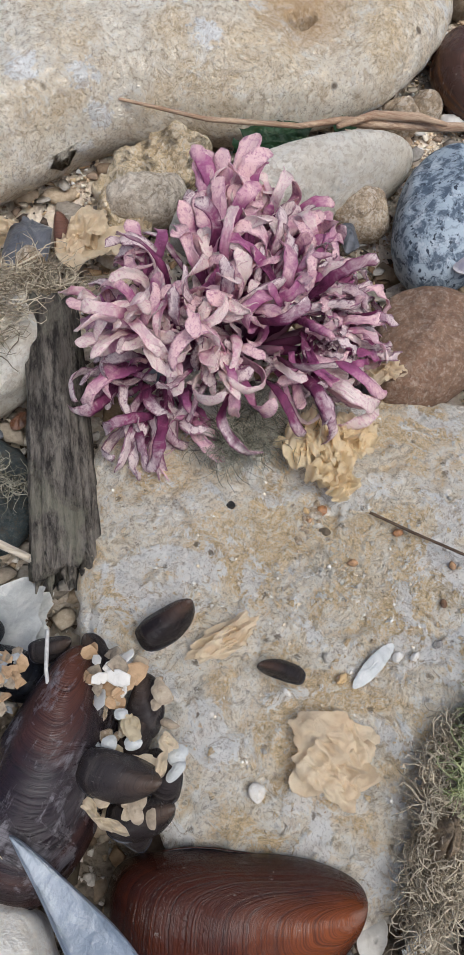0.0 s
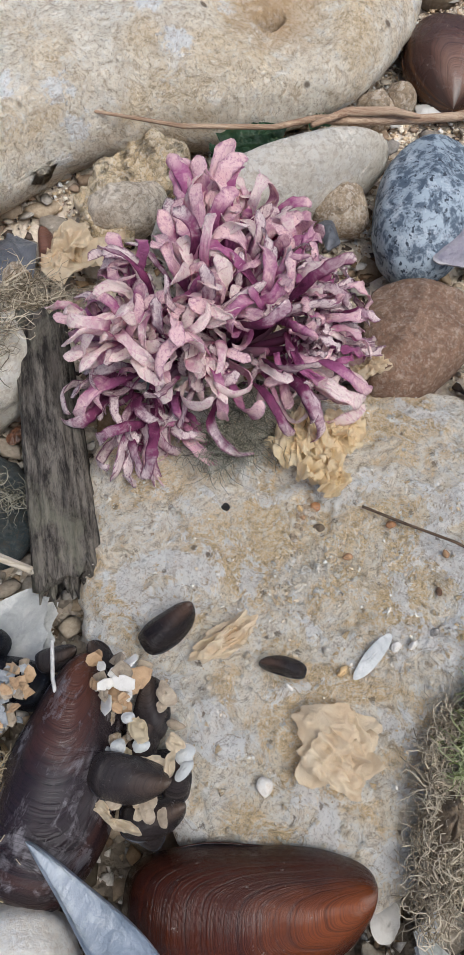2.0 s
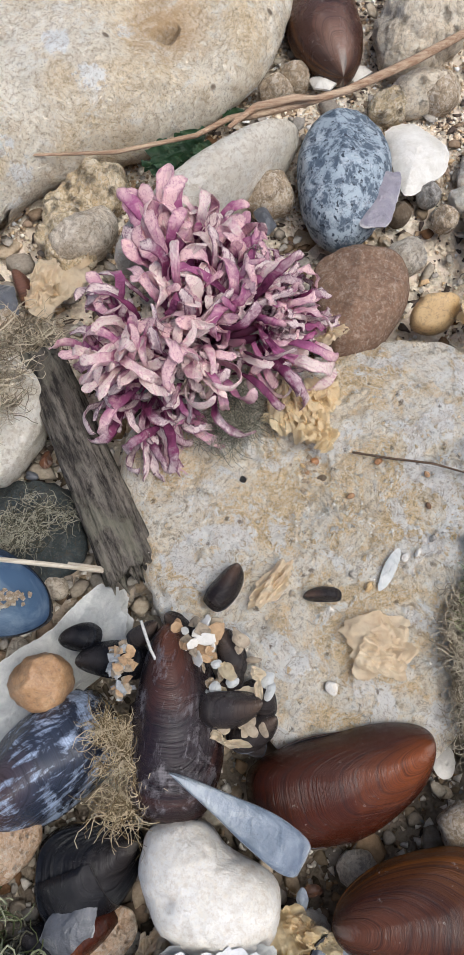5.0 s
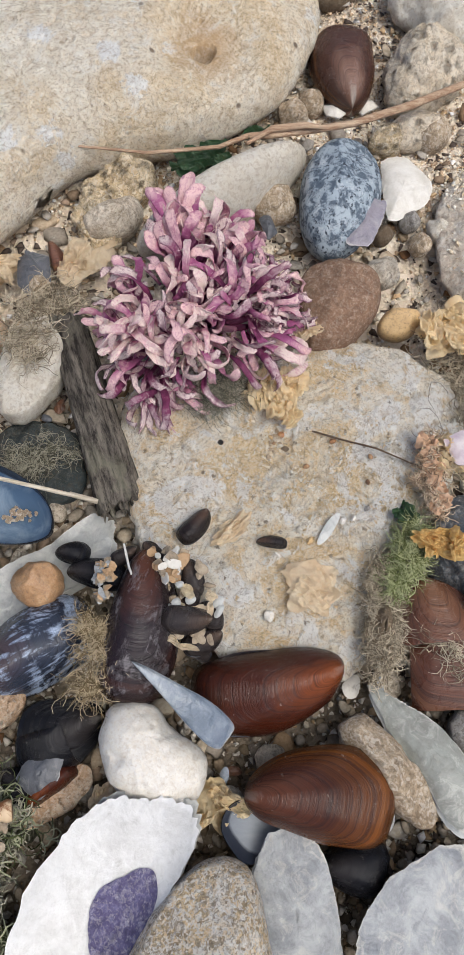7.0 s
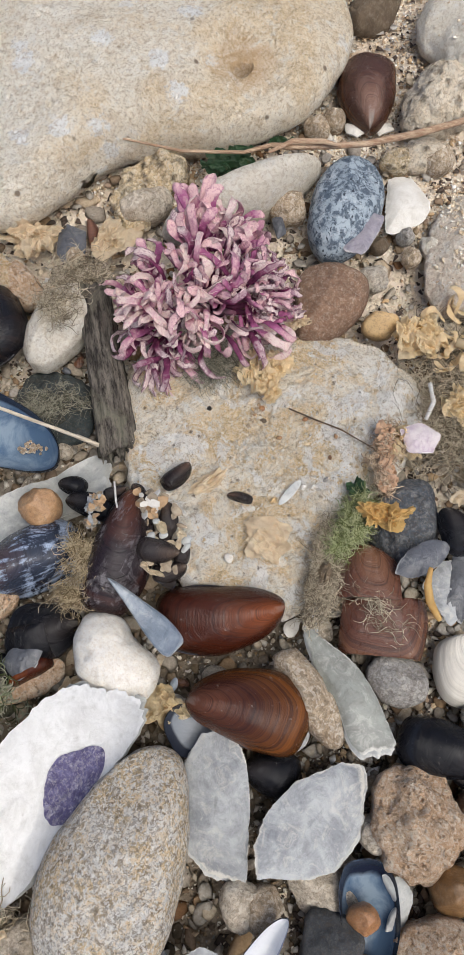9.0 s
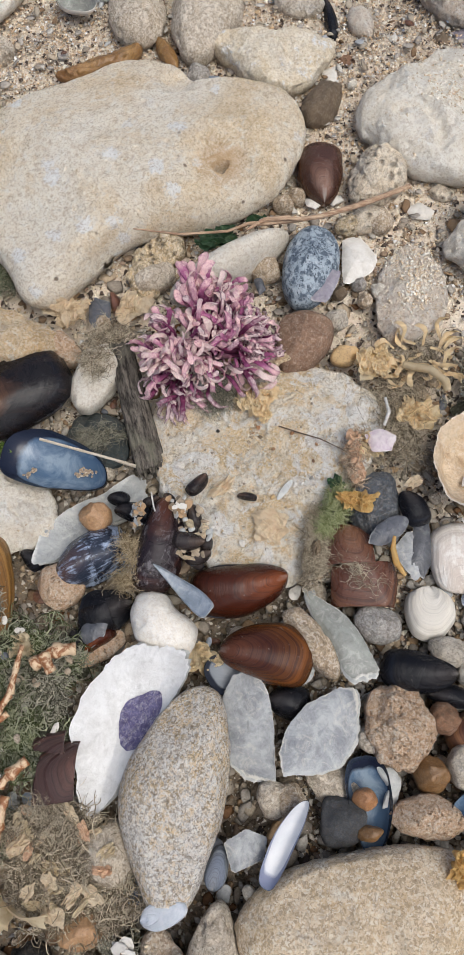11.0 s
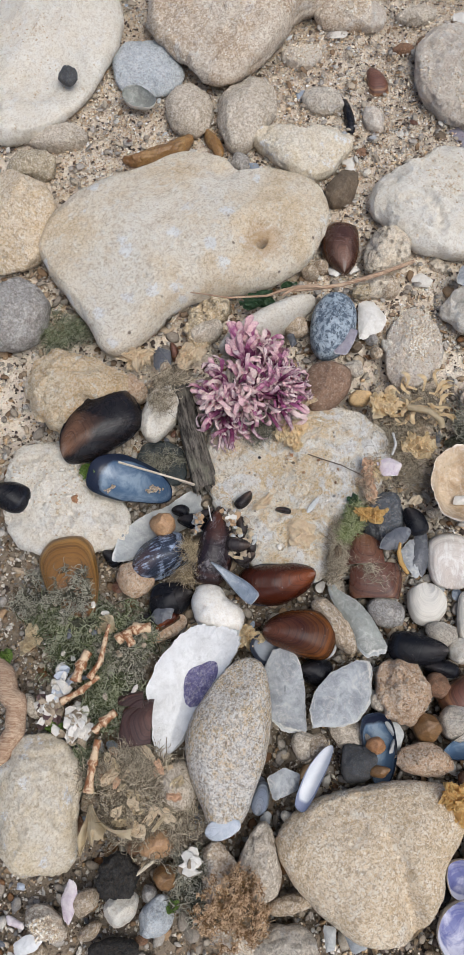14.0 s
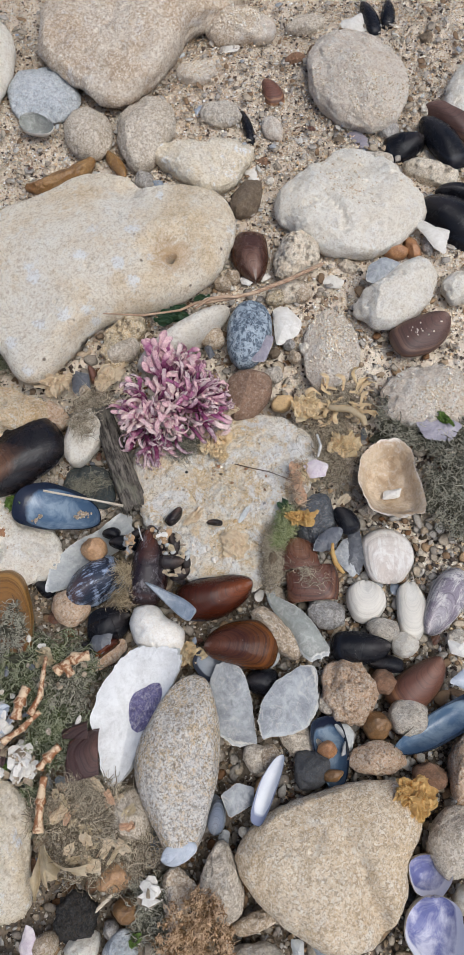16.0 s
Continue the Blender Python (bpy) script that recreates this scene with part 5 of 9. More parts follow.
def grit(name, count, area, sizes, mat, label, seed, sides=5, z=0.0, thin=1.0, spots=None):
    """Many loose grains in one mesh, resting on the sand."""
    rng = np.random.RandomState(seed)
    x0, y0, x1, y1 = area
    k = count
    c = np.stack([rng.uniform(x0, x1, k), rng.uniform(y0, y1, k), np.zeros(k)], 1)
    size = sizes[0] * (sizes[1] / sizes[0]) ** (rng.rand(k) ** 2.2)
    c[:, 2] = GROUND + z + sand_level(c[:, 1]) + 0.0035 * fbm(c, 16, 3, 5) + size * rng.uniform(-0.1, 0.35, k)
    if spots is not None:
        c = spots + np.array([0, 0, 1.0]) * (size * 0.12)[:, None]
    ang = np.arange(sides) * 2 * np.pi / sides
    unit = np.concatenate([[(0, 0, -1)], np.stack([np.cos(ang), np.sin(ang), ang * 0 - 0.25], 1), np.stack([0.72 * np.cos(ang + 0.5), 0.72 * np.sin(ang + 0.5), ang * 0 + 0.55], 1)])
    n = len(unit)
    P = unit[None] * (1 + rng.uniform(-0.28, 0.28, (k, n, 1)))
    P = P * np.stack([rng.uniform(0.8, 1.5, k), rng.uniform(0.6, 1.0, k), thin * rng.uniform(0.35, 0.8, k)], 1)[:, None] * size[:, None, None] / 2
    yaw, tip = rng.uniform(0, 2 * np.pi, k), rng.normal(0, 0.35, k)
    cy, sy, ct, st = np.cos(yaw)[:, None], np.sin(yaw)[:, None], np.cos(tip)[:, None], np.sin(tip)[:, None]
    x, y, zz = P[..., 0], P[..., 1], P[..., 2]
    x, zz = x * ct - zz * st, x * st + zz * ct
    P = np.stack([x * cy - y * sy, x * sy + y * cy, zz], 2) + c[:, None]
    f = [(0, 1 + (j + 1) % sides, 1 + j) for j in range(sides)]
    f += [(1 + j, 1 + (j + 1) % sides, 1 + sides + j) for j in range(sides)]
    f += [(1 + (j + 1) % sides, 1 + sides + (j + 1) % sides, 1 + sides + j) for j in range(sides)]
    tri = np.array(f)
    capf = np.array([[1 + sides, 1 + sides + j, 1 + sides + j + 1] for j in range(1, sides - 1)])
    tri = np.concatenate([tri, capf])
    T = (tri[None] + (np.arange(k) * n)[:, None, None]).reshape(-1, 3)
    me = bpy.data.meshes.new(name)
    me.vertices.add(k * n)
    me.vertices.foreach_set("co", P.reshape(-1))
    me.loops.add(T.size)
    me.loops.foreach_set("vertex_index", T.reshape(-1))
    me.polygons.add(len(T))
    me.polygons.foreach_set("loop_start", np.arange(len(T)) * 3)
    me.materials.append(mat)
    me.update(calc_edges=True)
    me.validate()
    return tagged(new(name, me), label, "gravel", kind="stuff")


def dusting(ob, count, seed, label, least=0.0, mat=None, sizes=(0.0008, 0.0034)):
    """Sand that has settled in uneven patches on the upper side of a stone."""
    rng = np.random.RandomState(seed)
    n = len(ob.data.vertices)
    co, no = np.zeros(n * 3), np.zeros(n * 3)
    ob.data.vertices.foreach_get("co", co)
    ob.data.vertices.foreach_get("normal", no)
    co, no = co.reshape(-1, 3), no.reshape(-1, 3)
    p = np.array(ob.matrix_world)
    patch = fbm(co, 26, 3, seed) + 0.25 * rng.normal(0, 1, n)
    up = np.nonzero((no[:, 2] > 0.72) & (patch > least))[0]
    v = co[rng.choice(up, count)] + np.stack([rng.normal(0, 0.0009, count), rng.normal(0, 0.0009, count), np.zeros(count)], 1)
    return grit("sand_dusting", count, (0, 0, 1, 1), sizes, mat, label, seed, 3, spots=v @ p[:3, :3].T + p[:3, 3])

# the large stones
stone("slab_stone", 0.0070, 0.0270, 0.1645, 0.1541, 0.0130, 29, SLAB, "broad flat pale limestone slab with ochre and grey lichen stains", bulge=(1.04, 1.01, 0.94, 0.84, 0.78, 0.83, 0.95, 1.04, 0.96, 0.86, 0.82, 0.8, 0.81, 0.91, 1.02, 1.06, 1.07, 0.79, 0.7, 0.74, 0.83, 0.95), seed=1, facets=0, flat=6.0, rough=0.012, bumps=1.4, res=360)
stone("boulder", -0.1052, 0.2438, 0.2677, 0.1688, 0.0450, 30, BOULDER, "large cream limestone boulder with white lichen spots and a small hole", bulge=(1.0, 0.87, 0.75, 0.89, 1.01, 0.98, 1.07, 1.1, 1.05, 0.92, 0.85, 0.86, 0.97, 1.19, 0.8, 0.77, 0.95, 1.08, 1.08, 1.05), seed=2, holes=((0.0591, -0.0472, 0.024, 0.009), (0.0571, -0.0472, 0.0034, 0.03), (0.0605, -0.0465, 0.0026, 0.02), (-0.0463, -0.0375, 0.002, 0.003), (-0.0361, -0.0771, 0.012, 0.02), (0.0637, 0.0381, 0.012, 0.006)), flat=3.4, rough=0.010, facets=3, bumps=0.45, res=340)
stone("boulder", -0.0627, 0.5460, 0.2595, 0.1762, 0.0550, 43, TANROCK, "angular tan limestone boulder with brown and grey staining", bulge=(0.95, 0.93, 0.9, 1.01, 1.0, 0.98, 0.92, 0.87, 0.96, 1.18, 0.88, 0.68, 0.91, 1.12), seed=3, flat=3.4, rough=0.03)
stone("boulder", 0.1321, 0.3003, 0.1403, 0.1209, 0.0350, 9, CHALK, "pale cream boulder with a curved groove and sand on top", bulge=(0.93, 0.86, 0.95, 1.02, 0.86, 0.86, 0.98, 1.01, 0.89, 0.91, 0.92, 0.95, 0.95, 0.99), seed=4, holes=((-0.0424, -0.0059, 0.0050, 0.0042), (-0.0351, -0.0033, 0.0050, 0.0042), (-0.0276, -0.0027, 0.0050, 0.0042), (-0.0224, -0.0066, 0.0050, 0.0042), (-0.0189, -0.0128, 0.0050, 0.0042), (-0.017, -0.0208, 0.0050, 0.0042), (-0.0161, -0.0285, 0.0050, 0.0042), (-0.0158, -0.036, 0.0050, 0.0042), (0.0101, 0.0128, 0.022, 0.005)), flat=2.8, rough=0.025, bumps=0.6, facets=4)
stone("boulder", 0.0741, -0.2362, 0.1387, 0.1098, 0.0340, 15, LIMEGREY, "heart-shaped buff limestone boulder with a shallow central furrow", bulge=(0.84, 1.06, 0.91, 0.81, 0.8, 0.89, 0.98, 0.87, 0.8, 0.84, 0.99, 0.97, 0.8, 0.69), seed=5, flat=3.2, rough=0.012, bumps=0.7, furrow=1)
stone("oval_stone", 0.1520, 0.4512, 0.1318, 0.0945, 0.0350, -80, GRITTY, "oval pinkish grey stone dusted with sand", bulge=(1.0, 1.02, 1.0, 0.99, 1.04, 0.99, 1.0, 1.03, 0.97, 0.96), seed=6, flat=2.6)
stone("oval_stone", -0.0277, -0.1725, 0.1262, 0.0630, 0.0400, 85, GRANULAR, "long smooth speckled grey stone beside a white oyster shell", bulge=(0.91, 0.83, 0.85, 1.02, 0.88, 0.82, 0.93, 0.95, 0.83, 0.84, 0.9, 0.99), seed=7, flat=2.7, rough=0.01, bumps=0.4)
stone("boulder", -0.2643, 0.4643, 0.2179, 0.1542, 0.0400, 79, CHALK, "pale worn limestone boulder with rounded hollows", bulge=(0.92, 0.88, 1.13, 0.98, 0.89, 0.92, 1.05, 0.98, 0.93, 0.93, 1.02, 0.97), seed=8, rough=0.02, flat=3.2, bumps=0.5, holes=((-0.035, -0.030, 0.030, 0.009), (-0.060, -0.012, 0.02, 0.006)))
stone("boulder", -0.1570, -0.2221, 0.0908, 0.0616, 0.0350, -78, LIMESTONE, "sandy cream limestone boulder half buried in gravel", bulge=(0.97, 1.14, 0.9, 1.05, 1.09, 1.04, 1.03, 1.0, 1.03, 1.06), seed=9, flat=3.4)
stone("stone", -0.2554, 0.2562, 0.1086, 0.0751, 0.0400, -78, LIMEGREY, "rounded buff stone among the gravel", bulge=(0.99, 0.95, 0.94, 0.99, 0.94, 0.98, 1.04, 0.91, 0.87, 1.07), seed=10)
stone("stone", -0.2406, 0.1610, 0.0727, 0.0578, 0.0350, -82, GREYSTONE, "rounded dull grey stone", bulge=(0.97, 0.96, 0.94, 0.99, 0.95, 0.99, 1.0, 0.94, 0.89, 1.03), seed=11)
stone("stone", -0.1796, 0.0939, 0.1045, 0.0655, 0.0400, 7, GOLDROCK, "rough golden tan stone with a grainy surface", bulge=(0.99, 0.85, 0.75, 1.03, 0.85, 0.8, 0.82, 1.05, 0.82, 0.8), seed=12, flat=2.8, rough=0.06, bumps=1.8)
stone("stone", -0.1767, -0.0045, 0.1210, 0.0922, 0.0120, -33, CHALK, "low pale chalky slab under the mussel shells", bulge=(0.97, 0.98, 0.7, 0.91, 1.02, 0.92, 0.78, 0.97, 0.92, 0.76), seed=13, flat=5, bumps=1.5)
stone("stone", 0.1037, 0.1530, 0.0786, 0.0521, 0.0120, 85, GRITTY, "flat sandy limestone stone sunk in shell sand", bulge=(1.02, 0.95, 0.92, 0.9, 1.06, 0.91, 0.87, 0.97, 0.93, 0.88), seed=14, flat=3.5)
stone("stone", 0.1805, 0.1034, 0.0864, 0.0578, 0.0200, 4, GRITTY, "pale limestone stone fringed with dried algae", bulge=(0.99, 0.94, 0.98, 0.99, 0.96, 0.99, 1.03, 0.97, 0.96, 1.02), seed=15)
stone("stone", -0.1034, 0.0791, 0.0542, 0.0328, 0.0240, 69, CHALK, "smooth cream stone beside the driftwood", bulge=(0.91, 0.88, 0.92, 1.0, 0.94, 0.92, 0.94, 1.0, 0.97, 0.91, 0.91, 0.93, 0.98, 1.05), seed=16, flat=2.4, facets=2, bumps=0.4)
stone("slate_stone", -0.1014, 0.0374, 0.0468, 0.0410, 0.0120, -28, SLATE, "dark blue-green slate stone overgrown with fuzz", bulge=(1.0, 0.9, 1.0, 0.95, 0.98, 0.93, 0.94, 1.03, 0.89, 0.95), seed=17, flat=4, lift=-0.008)

# pebbles and smaller stones
stone("long_stone", -0.0218, 0.1646, 0.0984, 0.0209, 0.0340, 35, CHALK, "long smooth cream stone with small pits", bulge=(0.98, 1.0, 1.02, 1.0, 0.97, 1.0, 1.03, 1.0), seed=18, flat=2.3, rough=0.008, bumps=0.35, facets=0)
stone("granite_pebble", 0.0334, 0.1688, 0.0666, 0.0391, 0.0280, 76, GRANITE, "blue-grey speckled granite pebble", bulge=(0.93, 1.02, 1.02, 0.93, 0.95, 1.01, 1.01, 0.98, 0.99, 0.95), seed=19, rough=0.012, flat=2.2, bumps=0.3)
stone("sandstone_pebble", 0.0305, 0.1113, 0.0527, 0.0397, 0.0240, 65, SANDSTONE, "flat smooth brown sandstone pebble", bulge=(0.83, 0.89, 1.03, 0.87, 0.85, 0.98, 0.91, 0.86, 0.95, 0.98), seed=20, rough=0.008, flat=2.6, bumps=0.25)
stone("white_pebble", -0.0455, -0.0822, 0.0464, 0.0329, 0.0260, -46, WHITESTONE, "white kidney-shaped pebble with small ochre holes", bulge=(0.97, 0.98, 1.05, 1.07, 0.9, 0.81, 0.99, 1.02, 1.03, 1.02, 0.97, 0.98, 0.96, 1.0, 0.96, 0.98, 0.97, 0.99), seed=21, rough=0.014, bumps=0.9, facets=0)
stone("stone", 0.0431, -0.0859, 0.0482, 0.0186, 0.0220, -52, TANLIGHT, "smooth tan stone wedged between shells", bulge=(1.03, 1.02, 1.01, 1.01, 1.03, 0.96, 1.13, 1.05, 0.98, 1.04), seed=22)
stone("slate_pebble", 0.0805, -0.0023, 0.0489, 0.0344, 0.0220, -85, BLUESLATE, "blue-grey slate stone with pale scratches", bulge=(0.88, 1.0, 0.86, 0.8, 1.0, 0.95, 0.9, 0.92, 1.06, 0.93), seed=23, rough=0.02)
stone("stone", 0.0807, -0.0725, 0.0306, 0.0233, 0.0180, -9, GREYSTONE, "mottled grey stone among the gravel", bulge=(0.95, 0.93, 0.93, 1.03, 0.94, 0.99, 0.93, 0.94, 0.96, 1.02), seed=24)
stone("rough_stone", 0.0926, -0.1297, 0.0480, 0.0460, 0.0280, 11, TANPORE, "coarse angular tan stone with a pitted face", bulge=(0.88, 0.75, 1.02, 0.96, 0.96, 0.87, 0.83, 0.84, 0.96, 0.99, 0.85, 0.87), seed=25, rough=0.05)
stone("grey_disc", -0.1597, 0.4554, 0.0823, 0.0718, 0.0180, -56, BLUEGREY, "round flat blue-grey pebble", bulge=(0.99, 1.03, 0.94, 0.95, 1.0, 0.99, 0.94, 0.94, 1.04, 1.0), seed=26, rough=0.01)
stone("pebble", -0.1115, 0.3997, 0.0602, 0.0468, 0.0240, -83, GREYBROWN, "round grey-brown pebble among the gravel", bulge=(1.01, 1.03, 0.97, 1.01, 0.96, 0.97, 1.03, 1.04, 0.96, 0.98), seed=27, rough=0.01)
stone("pebble", -0.0570, 0.3959, 0.0983, 0.0551, 0.0300, 79, GREYBROWN, "egg-shaped greyish pebble among the gravel", bulge=(0.82, 0.85, 1.06, 0.91, 0.84, 0.95, 0.92, 0.85, 1.03, 0.96), seed=28, rough=0.015)
stone("stone", 0.0035, 0.3564, 0.1057, 0.0704, 0.0280, 3, LIMESTONE, "cream stone with bluish grey patches", bulge=(0.79, 0.96, 0.94, 0.52, 0.75, 1.15, 0.8, 0.68, 0.75, 0.97, 0.87, 0.75), seed=29, rough=0.03)
stone("flint_stone", -0.1338, 0.3459, 0.0799, 0.0196, 0.0180, 26, OCHRE, "long glossy ochre flint", seed=30, bend=0.12)
stone("flint_pebble", -0.0844, 0.3642, 0.0376, 0.0116, 0.0120, -59, OCHRE, "small glossy ochre flint", seed=31)
stone("stub_stone", 0.1078, 0.5392, 0.0397, 0.0215, 0.0160, 6, GREYBROWN, "squared grey-brown stone among the gravel", seed=32, flat=4.5)
stone("pebble", 0.0632, 0.5337, 0.0327, 0.0315, 0.0200, -3, GRITTY, "round beige pebble among the gravel", seed=33)
stone("brown_pebble", 0.0380, 0.3158, 0.0474, 0.0260, 0.0200, 61, BROWNSTONE, "smooth dull brown pebble", bulge=(1.07, 0.99, 0.94, 0.97, 0.98, 0.94, 0.96, 1.1, 0.93, 0.93), seed=34, flat=3)
stone("porous_stone", 0.0782, 0.2465, 0.0541, 0.0317, 0.0260, 63, POROUS, "porous cream stone riddled with tiny holes", bulge=(0.98, 1.06, 0.99, 0.93, 1.01, 0.96, 1.0, 1.08, 0.99, 0.92), seed=35, rough=0.05)
stone("stone", 0.1647, 0.2012, 0.0833, 0.0483, 0.0320, 37, CHALK, "white weathered stone with pinprick holes", bulge=(0.98, 1.13, 0.91, 0.89, 1.16, 0.95, 1.03, 1.06, 0.99, 0.94), seed=36, rough=0.025)
stone("porous_stone", 0.2124, 0.3382, 0.0563, 0.0240, 0.0200, -19, POROUS, "porous cream stone among the gravel", seed=37)
stone("flint_pebble", 0.1694, 0.2516, 0.0246, 0.0143, 0.0140, -6, ORANGEBROWN, "orange-brown flint pebble among the gravel", seed=38)
stone("flint_pebble", 0.1848, 0.2546, 0.0248, 0.0143, 0.0140, -74, ORANGEBROWN, "glossy orange flint pebble", seed=39)
stone("pebble", 0.1993, 0.2569, 0.0203, 0.0099, 0.0100, -85, GREYSTONE, "small grey pebble among the gravel", seed=40)
stone("stone", 0.2574, 0.4361, 0.0711, 0.0359, 0.0300, -109, CHALK, "pale rounded stone among the gravel", seed=41)
stone("pebble", 0.2198, 0.2103, 0.0349, 0.0277, 0.0200, 62, CHALK, "pale lumpy pebble among the gravel", bulge=(0.91, 0.95, 0.86, 1.08, 0.87, 1.01, 0.86, 1.1, 0.83, 0.95), seed=42)
stone("yellow_pebble", 0.0589, 0.1037, 0.0196, 0.0139, 0.0160, 10, YELLOWSTONE, "smooth honey-yellow pebble among the gravel", seed=43, rough=0.005)
stone("flint_pebble", -0.0919, -0.0179, 0.0205, 0.0199, 0.0180, 10, FLINT, "glossy orange-brown flint pebble", seed=44, flat=3.2, rough=0.03, lift=0.006)
stone("slate_pebble", 0.0615, -0.1802, 0.0279, 0.0264, 0.0180, 62, DARKSLATE, "angular dark slate stone", bulge=(0.89, 0.94, 1.1, 0.9, 0.95, 1.06, 0.92, 0.93, 0.96, 1.09), seed=45, flat=4)
stone("flint_pebble", 0.1097, -0.1527, 0.0197, 0.0206, 0.0200, 0, BROWNFLINT, "squared brown flint pebble", seed=46, flat=4)
stone("pebble", 0.1324, -0.1479, 0.0309, 0.0258, 0.0220, -1, GREYLIME, "rounded pale grey pebble", seed=47)
stone("porous_stone", 0.1076, -0.1742, 0.0403, 0.0236, 0.0240, -4, TANPORE, "spindle-shaped porous tan pebble", seed=48, flat=2.0)
stone("pebble", 0.1433, -0.1874, 0.0241, 0.0209, 0.0200, -8, REDBROWN, "reddish brown pebble among the gravel", seed=49)
stone("stone", 0.1697, -0.1822, 0.0538, 0.0273, 0.0300, 77, TANPORE, "rounded tan stone among the gravel", bulge=(1.04, 0.93, 0.98, 0.97, 1.0, 0.96, 0.95, 1.01, 0.92, 0.97), seed=50)
stone("stone", 0.1539, -0.2282, 0.0492, 0.0339, 0.0260, 64, GREYBROWN, "rounded grey-brown stone among the gravel", bulge=(0.95, 0.95, 0.97, 1.05, 0.9, 0.93, 0.97, 1.07, 0.87, 0.99), seed=51)
stone("stone", -0.0022, -0.2479, 0.0505, 0.0299, 0.0260, 87, GREYBROWN, "pear-shaped grey-brown stone among the gravel", bulge=(1.01, 0.87, 0.86, 1.0, 0.85, 0.8, 1.03, 1.06, 0.77, 0.86), seed=52)
stone("flint_pebble", -0.0720, -0.2420, 0.0263, 0.0197, 0.0200, 11, FLINT, "orange-brown banded flint pebble", seed=53)
stone("flint_pebble", -0.0632, -0.2616, 0.0203, 0.0172, 0.0180, 9, BROWNFLINT, "smooth ochre-brown flint chip", seed=54, flat=4)
stone("charred_stone", -0.0967, -0.2648, 0.0352, 0.0315, 0.0240, 85, CHARCOAL, "black rough cindery stone", bulge=(0.95, 0.88, 0.97, 0.97, 0.91, 0.93, 0.99, 0.88, 0.9, 0.99, 0.98, 0.91), seed=55, rough=0.09)
stone("pebble", -0.1165, -0.2799, 0.0200, 0.0163, 0.0180, 55, TANLIGHT, "mottled cream pebble with brown pits", seed=56)
stone("pebble", -0.0919, -0.2815, 0.0239, 0.0206, 0.0220, 37, CHALK, "smooth cream teardrop pebble", seed=57, flat=2.2)
stone("stone", -0.0685, -0.2848, 0.0292, 0.0220, 0.0220, 65, BLUEGREY, "grey and white streaked stone", seed=58)
stone("stone", -0.0197, -0.2743, 0.0807, 0.0369, 0.0220, -63, TANROCK, "long tan stone covered in rust-brown fuzz", bulge=(0.8, 0.93, 0.97, 0.77, 0.99, 1.01, 0.87, 0.83, 1.04, 0.87), seed=59)
stone("stone", -0.0639, -0.2057, 0.0322, 0.0296, 0.0220, -72, GREYBROWN, "dull brown-grey stone under the algae", bulge=(1.0, 1.12, 0.98, 0.97, 1.18, 0.99, 1.0, 1.05, 1.05, 0.99), seed=60)
stone("pebble", 0.1225, -0.0866, 0.0259, 0.0179, 0.0180, -8, GREYLIME, "pale rounded pebble among the gravel", seed=61)
stone("pebble", 0.1367, -0.0976, 0.0223, 0.0196, 0.0160, 0, CHALK, "small cream pebble among the gravel", seed=62)
stone("pebble", 0.0760, -0.1366, 0.0147, 0.0174, 0.0160, 14, GREYBROWN, "small brownish pebble among the gravel", seed=63)
stone("pebble", 0.0559, -0.1602, 0.0378, 0.0260, 0.0140, -35, GREYBROWN, "grey-brown stone below the shell flakes", seed=64, lift=-0.006)
stone("pebble", 0.0240, -0.1714, 0.0188, 0.0212, 0.0140, 23, GREYBROWN, "grey-brown gravel pebble among the gravel", seed=65)
stone("pebble", 0.1181, -0.1234, 0.0183, 0.0197, 0.0180, 11, REDBROWN, "reddish pebble among the gravel", seed=66)
stone("pebble", 0.0527, 0.1312, 0.0178, 0.0148, 0.0140, 12, GREYLIME, "small grey granular pebble", seed=67)
stone("stone", -0.0822, -0.0955, 0.0364, 0.0179, 0.0080, 32, TANPORE, "pinkish tan stone beneath the mussels", bulge=(0.94, 0.98, 0.91, 0.98, 0.88, 0.95, 1.03, 0.89, 0.94, 0.98), seed=68)
stone("pebble", -0.2542, 0.3262, 0.0467, 0.0351, 0.0240, 1, YELLOWGREY, "rounded yellowish pebble among the gravel", seed=69)
stone("pebble", -0.2342, 0.3616, 0.0564, 0.0300, 0.0200, 5, GREYBROWN, "oval grey-brown pebble among the gravel", seed=70)
stone("pebble", -0.2286, 0.4161, 0.0193, 0.0204, 0.0120, 5, DARKSLATE, "small dark round pebble", seed=71, lift=0.026)
stone("pebble", -0.1358, 0.1008, 0.0132, 0.0224, 0.0200, -16, TANLIGHT, "tan pebble among the gravel", seed=72)
stone("pebble", 0.0744, 0.2123, 0.0328, 0.0170, 0.0180, 15, POROUS, "knobbly cream pebble among the gravel", seed=73)
stone("pebble", 0.0605, 0.2069, 0.0225, 0.0122, 0.0160, 10, YELLOWPORE, "knobbly yellow-cream stone among the gravel", seed=74, rough=0.08)
stone("stone", 0.0788, 0.2480, 0.0545, 0.0419, 0.0300, 64, POROUS, "porous buff stone riddled with holes", bulge=(0.92, 0.92, 0.87, 0.89, 0.98, 0.87, 0.82, 0.94, 0.93, 0.87), seed=75, rough=0.05)
